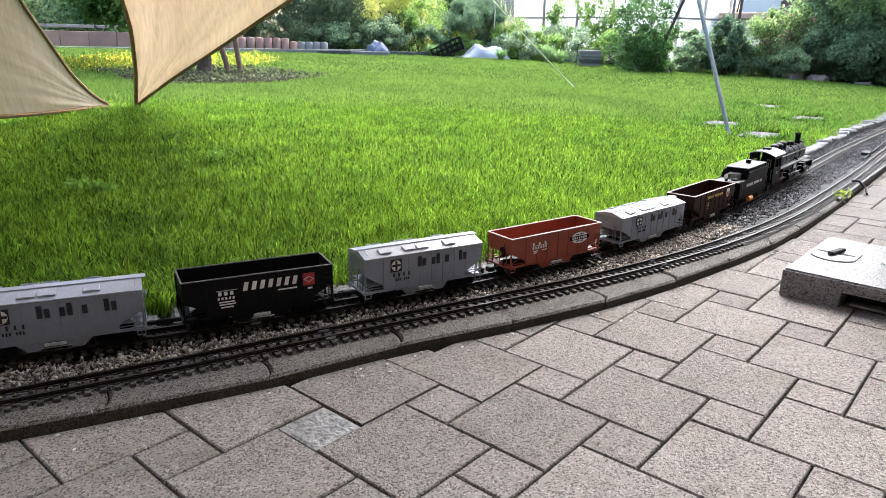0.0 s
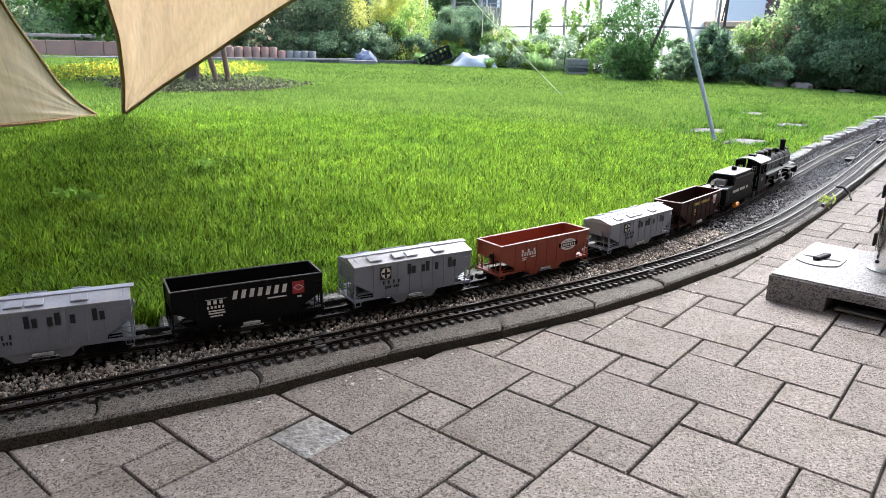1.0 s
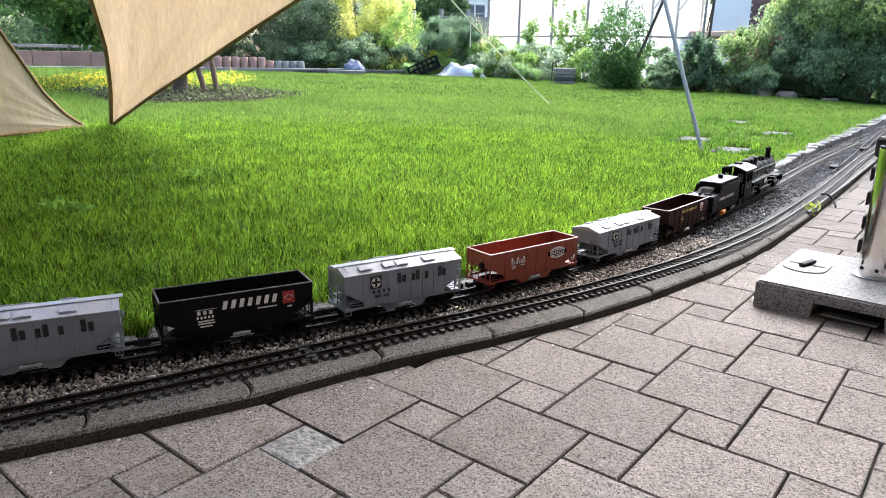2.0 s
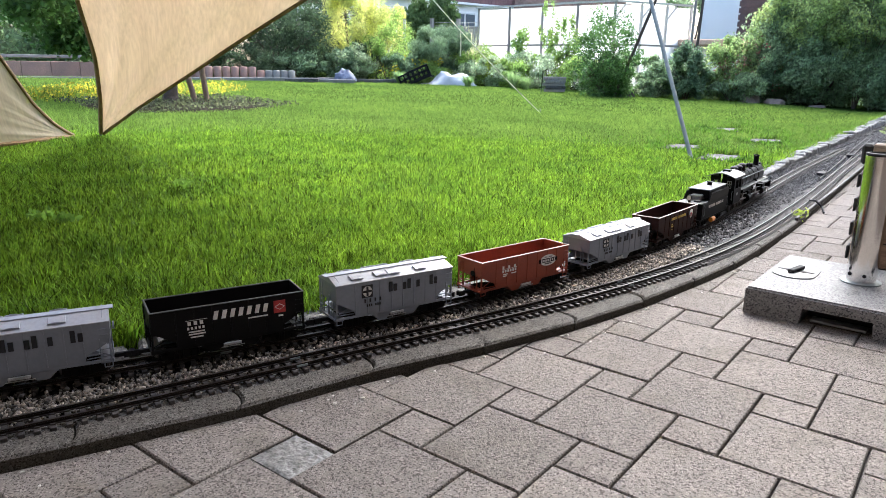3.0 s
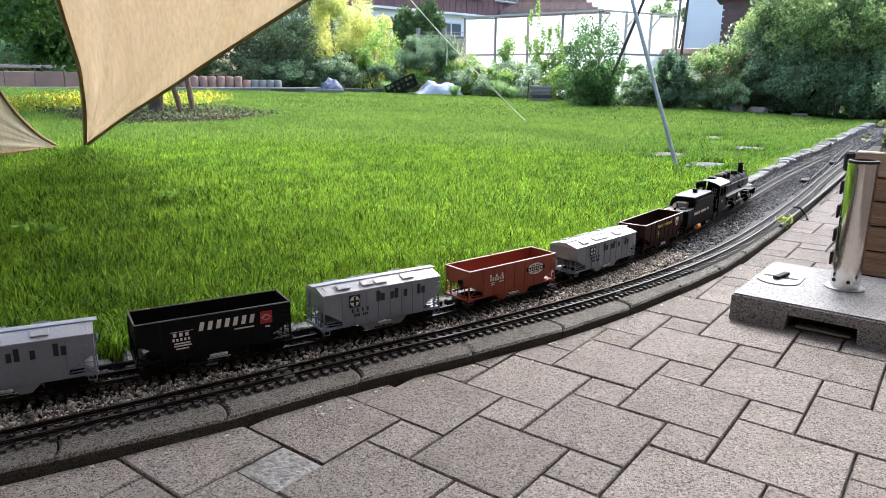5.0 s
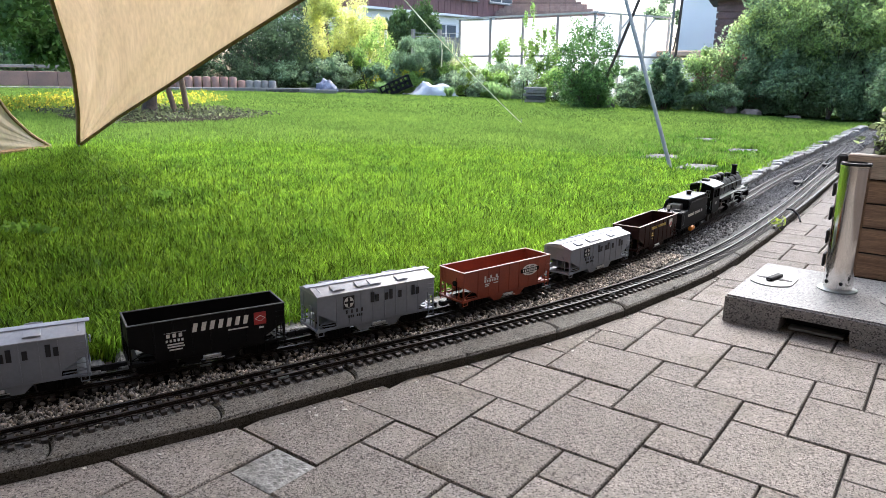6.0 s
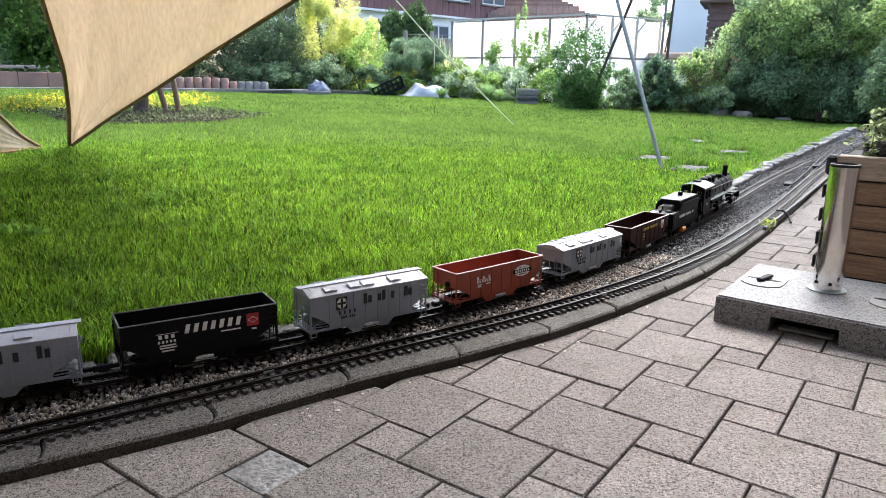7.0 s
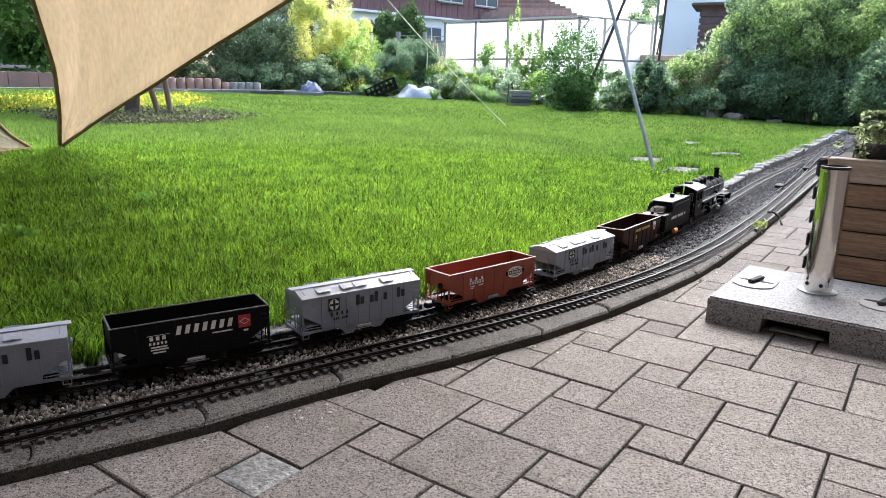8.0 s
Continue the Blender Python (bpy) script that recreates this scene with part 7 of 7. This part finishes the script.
# ---- grass ----
def grass(name, n, r0, r1, hgt, wid, seed, label, bend_=0.75, single=False, material=GRASS):
    """Blades of three triangles on the lawn in a ring sector round (0.45, -1.67)."""
    rng = np.random.default_rng(seed)
    a = rng.uniform(radians(-3), radians(82), n)
    r = np.sqrt(rng.uniform(r0 ** 2, r1 ** 2, n))
    r = np.where(rng.uniform(0, 1, n) < 0.5, np.maximum(1.5, r + rng.normal(0, 0.16, n) * r0 ** 0.5 * 1.6), r)
    x, y = 0.45 - r * np.sin(a), -1.67 + r * np.cos(a)
    edge = edge_x(y) - 0.04 + 0.03 * np.sin(y * 23) * np.sin(y * 7.1)
    far = np.interp(np.degrees(a), (0, 8, 20, 32, 45, 55, 65, 75, 82), (14, 15.5, 17.5, 17.8, 17.6, 17.6, 17.4, 15.5, 14.6))
    ok = (x < edge) & (r < far)
    for sx, sy, ang in STEPS:
        ok &= ~((np.abs(x - sx) < 0.15 + 0.05 * np.sin(y * 37 + 2 * np.sin(y * 90))) & (y - sy > -0.19 - 0.05 * np.sin(x * 33 + 2 * np.sin(x * 80))) & (y - sy < 0.29 + 0.05 * np.sin(x * 27 + 2 * np.sin(x * 70))))
    ok &= ((x + 7.7) / 0.9) ** 2 + ((y - 3.25) / 1.15) ** 2 > 1
    x, y = x[ok], y[ok]
    n = len(x)
    patch = np.array([noise.noise(Vector((px * 1.3, py * 1.3, 0))) for px, py in zip(x[::20], y[::20])])
    patch = np.repeat(patch, 20)[:n]
    clump = np.array([noise.noise(Vector((px * 9, py * 9, 3.0))) for px, py in zip(x, y)]) if r0 < 4 else np.zeros(n)
    tuft = 0.5 + 1.1 * clump + 0.35 * np.sin(x * 31 + 3 * np.sin(y * 17)) * np.sin(y * 29 + 2 * np.sin(x * 13))
    h = hgt * rng.uniform(0.55, 1.2, n) * (0.85 + 0.35 * tuft) * (1 + 0.35 * patch)
    h *= np.where(x > edge_x(y) - 0.14, 1.25, 1.0)
    for sx, sy, ang in STEPS:
        ux, uy = (0.45 - sx) / math.hypot(0.45 - sx, -1.67 - sy), (-1.67 - sy) / math.hypot(0.45 - sx, -1.67 - sy)
        along, across = (x - sx) * ux + (y - sy) * uy, np.abs((x - sx) * uy - (y - sy) * ux)
        h *= np.where((along > 0) & (along < 0.6) & (across < 0.26), 0.38, np.where((along < 0) & (along > -0.45) & (across < 0.32), 1.6, 1.0))
    th = rng.uniform(0, math.tau, n) + 0.6 * np.sin(x * 9) * np.cos(y * 8)
    lean = h * rng.uniform(0.15, bend_ * 1.6, n)
    dx, dy = np.cos(th) * lean, np.sin(th) * lean
    px, py = -np.sin(th + rng.normal(0, 0.6, n)), np.cos(th + rng.normal(0, 0.6, n))
    w = wid * rng.uniform(0.6, 1.3, n)
    z = lawn_z(x, y) - 0.014
    v = np.empty((n, 5, 3))
    v[:, 0] = np.stack([x - px * w, y - py * w, z], 1)
    v[:, 1] = np.stack([x + px * w, y + py * w, z], 1)
    mx, my, mz = x + dx * 0.35, y + dy * 0.35, z + h * 0.72
    v[:, 2] = np.stack([mx + px * w * 0.8, my + py * w * 0.8, mz], 1)
    v[:, 3] = np.stack([mx - px * w * 0.8, my - py * w * 0.8, mz], 1)
    v[:, 4] = np.stack([x + dx, y + dy, z + h], 1)
    i = np.arange(n)[:, None] * 5
    f = np.concatenate([i + [0, 1, 2], i + [0, 2, 3], i + [3, 2, 4]], 1).reshape(-1, 3)
    if single:
        v = v[:, [0, 1, 4]]
        f = np.arange(n * 3).reshape(-1, 3)
    tagged(from_arrays(name, v.reshape(-1, 3), f, material), label, "grass", kind="stuff")


grass("grass", 150000, 1.5, 3.3, 0.056, 0.0023, 21, "lush green lawn grass beside the rails", bend_=0.55)
grass("grass", 230000, 3.3, 6.5, 0.045, 0.0029, 22, "lush green lawn grass")
grass("grass", 270000, 6.5, 11.0, 0.040, 0.0036, 23, "lush green lawn grass towards the tree", single=True, material=GRASS_FAR)
grass("grass", 200000, 11.0, 18.0, 0.036, 0.0065, 24, "green lawn grass at the garden's end", single=True, material=GRASS_FAR)


def tufts(spots, seed, label):
    """Taller clumps of broad blades."""
    rng = np.random.default_rng(seed)
    v, f = [], []
    for x, y, h, n in spots:
        a = rng.uniform(0, math.tau, n)
        r = np.abs(rng.normal(0, 0.035, n))
        hh, lean = h * rng.uniform(0.5, 1.1, n), rng.uniform(0.2, 0.9, n)
        for k in range(n):
            c, sn, w = math.cos(a[k]), math.sin(a[k]), 0.0045
            bx, by = x + r[k] * c, y + r[k] * sn
            z = float(lawn_z(bx, by)) - 0.01
            m = len(v)
            for u in (0.0, 0.6, 1.0):
                o, ww = lean[k] * hh[k] * u * u, w * (1 - 0.9 * u * u)
                v += [(bx + o * c - sn * ww, by + o * sn + c * ww, z + hh[k] * (u - 0.25 * u * u)), (bx + o * c + sn * ww, by + o * sn - c * ww, z + hh[k] * (u - 0.25 * u * u))]
            for j in (0, 2):
                f += [(m + j, m + j + 1, m + j + 3), (m + j, m + j + 3, m + j + 2)]
    tagged(from_arrays("grass_tufts", np.array(v), np.array(f), TUFT), label, "grass", kind="stuff")


TUFT = mat("coarse_grass_blade", (0.15, 0.29, 0.03), (0.075, 0.165, 0.02), rough=0.5, scale=3.0, fine=30, island=0.6, grain=0.3, spec=0.05, light=0.4)
rr = random.Random(77)
spots = []
for sx, sy, ang in STEPS:
    for _ in range(18):                     # ragged fringe creeping over the slabs
        a = rr.uniform(0, math.tau)
        spots.append((sx + 0.19 * math.copysign(abs(math.cos(a)) ** 0.6, math.cos(a)) + rr.gauss(0, 0.03), sy + 0.23 * math.copysign(abs(math.sin(a)) ** 0.6, math.sin(a)) + rr.gauss(0, 0.03), rr.uniform(0.025, 0.05), 20))
for sx, sy, ang in STEPS:                   # long grass standing behind each slab
    for _ in range(16):
        spots.append((sx + rr.uniform(-0.3, 0.24), sy + 0.31 + rr.uniform(0.0, 0.18), rr.uniform(0.06, 0.11), 26))
for _ in range(90):
    spots.append((rr.uniform(-2.3, -1.0), rr.uniform(4.3, 7.4), rr.uniform(0.06, 0.095), 26))
for _ in range(170):
    spots.append((rr.uniform(-2.7, -0.95), rr.uniform(2.6, 8.8), rr.uniform(0.05, 0.085), 24))
for _ in range(60):
    y = rr.uniform(2.0, 9.0)
    spots.append((float(edge_x(y)) - rr.uniform(0.09, 0.16), y, rr.uniform(0.05, 0.09), 20))
spots = [q for q in spots if all(abs(q[0] - a) > 0.16 or q[1] > b + 0.29 or q[1] < b - 0.4 for a, b, _ in STEPS)]
for sx, sy, ang in STEPS:                   # blades leaning over the near edge
    spots += [(sx + rr.uniform(-0.24, 0.24), sy - 0.21 + rr.gauss(0, 0.035), rr.uniform(0.035, 0.07), 16) for _ in range(13)]
    spots += [(sx + rr.choice((-1, 1)) * rr.uniform(0.15, 0.24), sy + rr.uniform(-0.2, 0.25), rr.uniform(0.04, 0.08), 18) for _ in range(10)]
tufts(spots, 9, "taller coarse grass tufts round the stepping stones and the edging")


# ---- patio pavers ----
B = 0.12
GAP = 0.0025
paving = thing("patio_paving", Matrix(), "worn beige-grey concrete pavers, large and small squares", "paving", kind="structure")
GLASSBLOCK = mat("ribbed_glass_block", (0.2, 0.2, 0.19), (0.1, 0.1, 0.095), rough=0.32, scale=55, fine=120, bump=0.8, grain=0.35, spec=0.4)


def clip(poly):
    """The part of a paver on the patio's side of the kerb."""
    inside = lambda p: p[0] > float(kerb_x(p[1])) + 0.003
    if all(inside(p) for p in poly):
        return poly
    out = []
    for a, b in zip(poly, poly[1:] + poly[:1]):
        if inside(a):
            out.append(a)
        if inside(a) != inside(b):
            lo, hi = (a, b) if inside(a) else (b, a)
            for _ in range(18):
                m = ((lo[0] + hi[0]) / 2, (lo[1] + hi[1]) / 2)
                lo, hi = (m, hi) if inside(m) else (lo, m)
            out.append(lo)
    return out


def paver_mesh(size):
    h = size / 2 - GAP
    return plate([(-h, -h), (h, -h), (h, h), (-h, h)], -0.05, 0.0, 0.0022, 0.0035)


def glass_block(cx, cy, h):
    """A cast glass paver with a pimpled top."""
    rg = random.Random(8)
    bm = bmesh.new()
    n = 22
    vs = [[bm.verts.new((-h + 2 * h * i / n, -h + 2 * h * j / n, -0.004 + (0.0035 * rg.random() if 0 < i < n and 0 < j < n else 0))) for j in range(n + 1)] for i in range(n + 1)]
    for i in range(n):
        for j in range(n):
            bm.faces.new((vs[i][j], vs[i + 1][j], vs[i + 1][j + 1], vs[i][j + 1]))
    box(bm, -h, h, -h, h, -0.05, -0.0045)
    ob = part("glass_block", bm, GLASSBLOCK, paving, "textured glass paver", smooth=True)
    ob.matrix_basis = pose(cx, cy, 0)


shared = {}
outer = bmesh.new()
rr = random.Random(3)
for i in range(-24, 26):
    for j in range(-20, 26):
        lx, ly = (2 * i + j) * B, (-i + 2 * j) * B
        for kind, x0, y0, sz in (("paver", lx, ly, 2 * B), ("small_paver", lx + B, ly - B, B)):
            cx, cy = x0 + sz / 2, y0 + sz / 2
            if not (-1.9 < cx < 1.48 and -2.6 < cy < 8.5) or cx > 1.0 and cy > 3:
                if float(kerb_x(max(-2.9, min(8.8, cy)))) + 0.2 < cx < 1.48 and -2.9 < cy < 8.8:
                    q = sz / 2 - GAP
                    box(outer, cx - q, cx + q, cy - q, cy + q, -0.05, rr.uniform(-0.001, 0.001))
                continue
            h = sz / 2 - GAP
            poly = [(cx - h, cy - h), (cx + h, cy - h), (cx + h, cy + h), (cx - h, cy + h)]
            cut = clip(poly)
            if len(cut) < 3:
                continue
            area = abs(sum(a[0] * b[1] - a[1] * b[0] for a, b in zip(cut, cut[1:] + cut[:1]))) / 2
            if area < 0.0006:
                continue
            glass = kind == "small_paver" and abs(cx + 0.525) < 0.06 and abs(cy + 0.905) < 0.06
            if len(cut) == 4 and cut == poly and not glass:
                if kind not in shared:
                    ob = part(kind, paver_mesh(sz), PAVER, paving)
                    shared[kind] = ob.data
                else:
                    ob = new(kind, shared[kind])
                    ob.parent = paving
                ob.matrix_basis = pose(cx, cy, rr.uniform(-0.0012, 0.0012), rr.uniform(-0.25, 0.25), rr.uniform(-0.25, 0.25), rr.choice((0, 90, 180, 270)))
            else:
                if glass:
                    glass_block(cx, cy, h)
                    continue
                rel = [(a - cx, b - cy) for a, b in cut]
                ob = part(kind, plate(rel, -0.05, 0.0, 0.003 if len(cut) == 4 else 0.0), PAVER, paving)
                ob.matrix_basis = pose(cx, cy, rr.uniform(-0.001, 0.001))

part("outer_pavers", outer, PAVER, paving)["kind"] = "stuff"
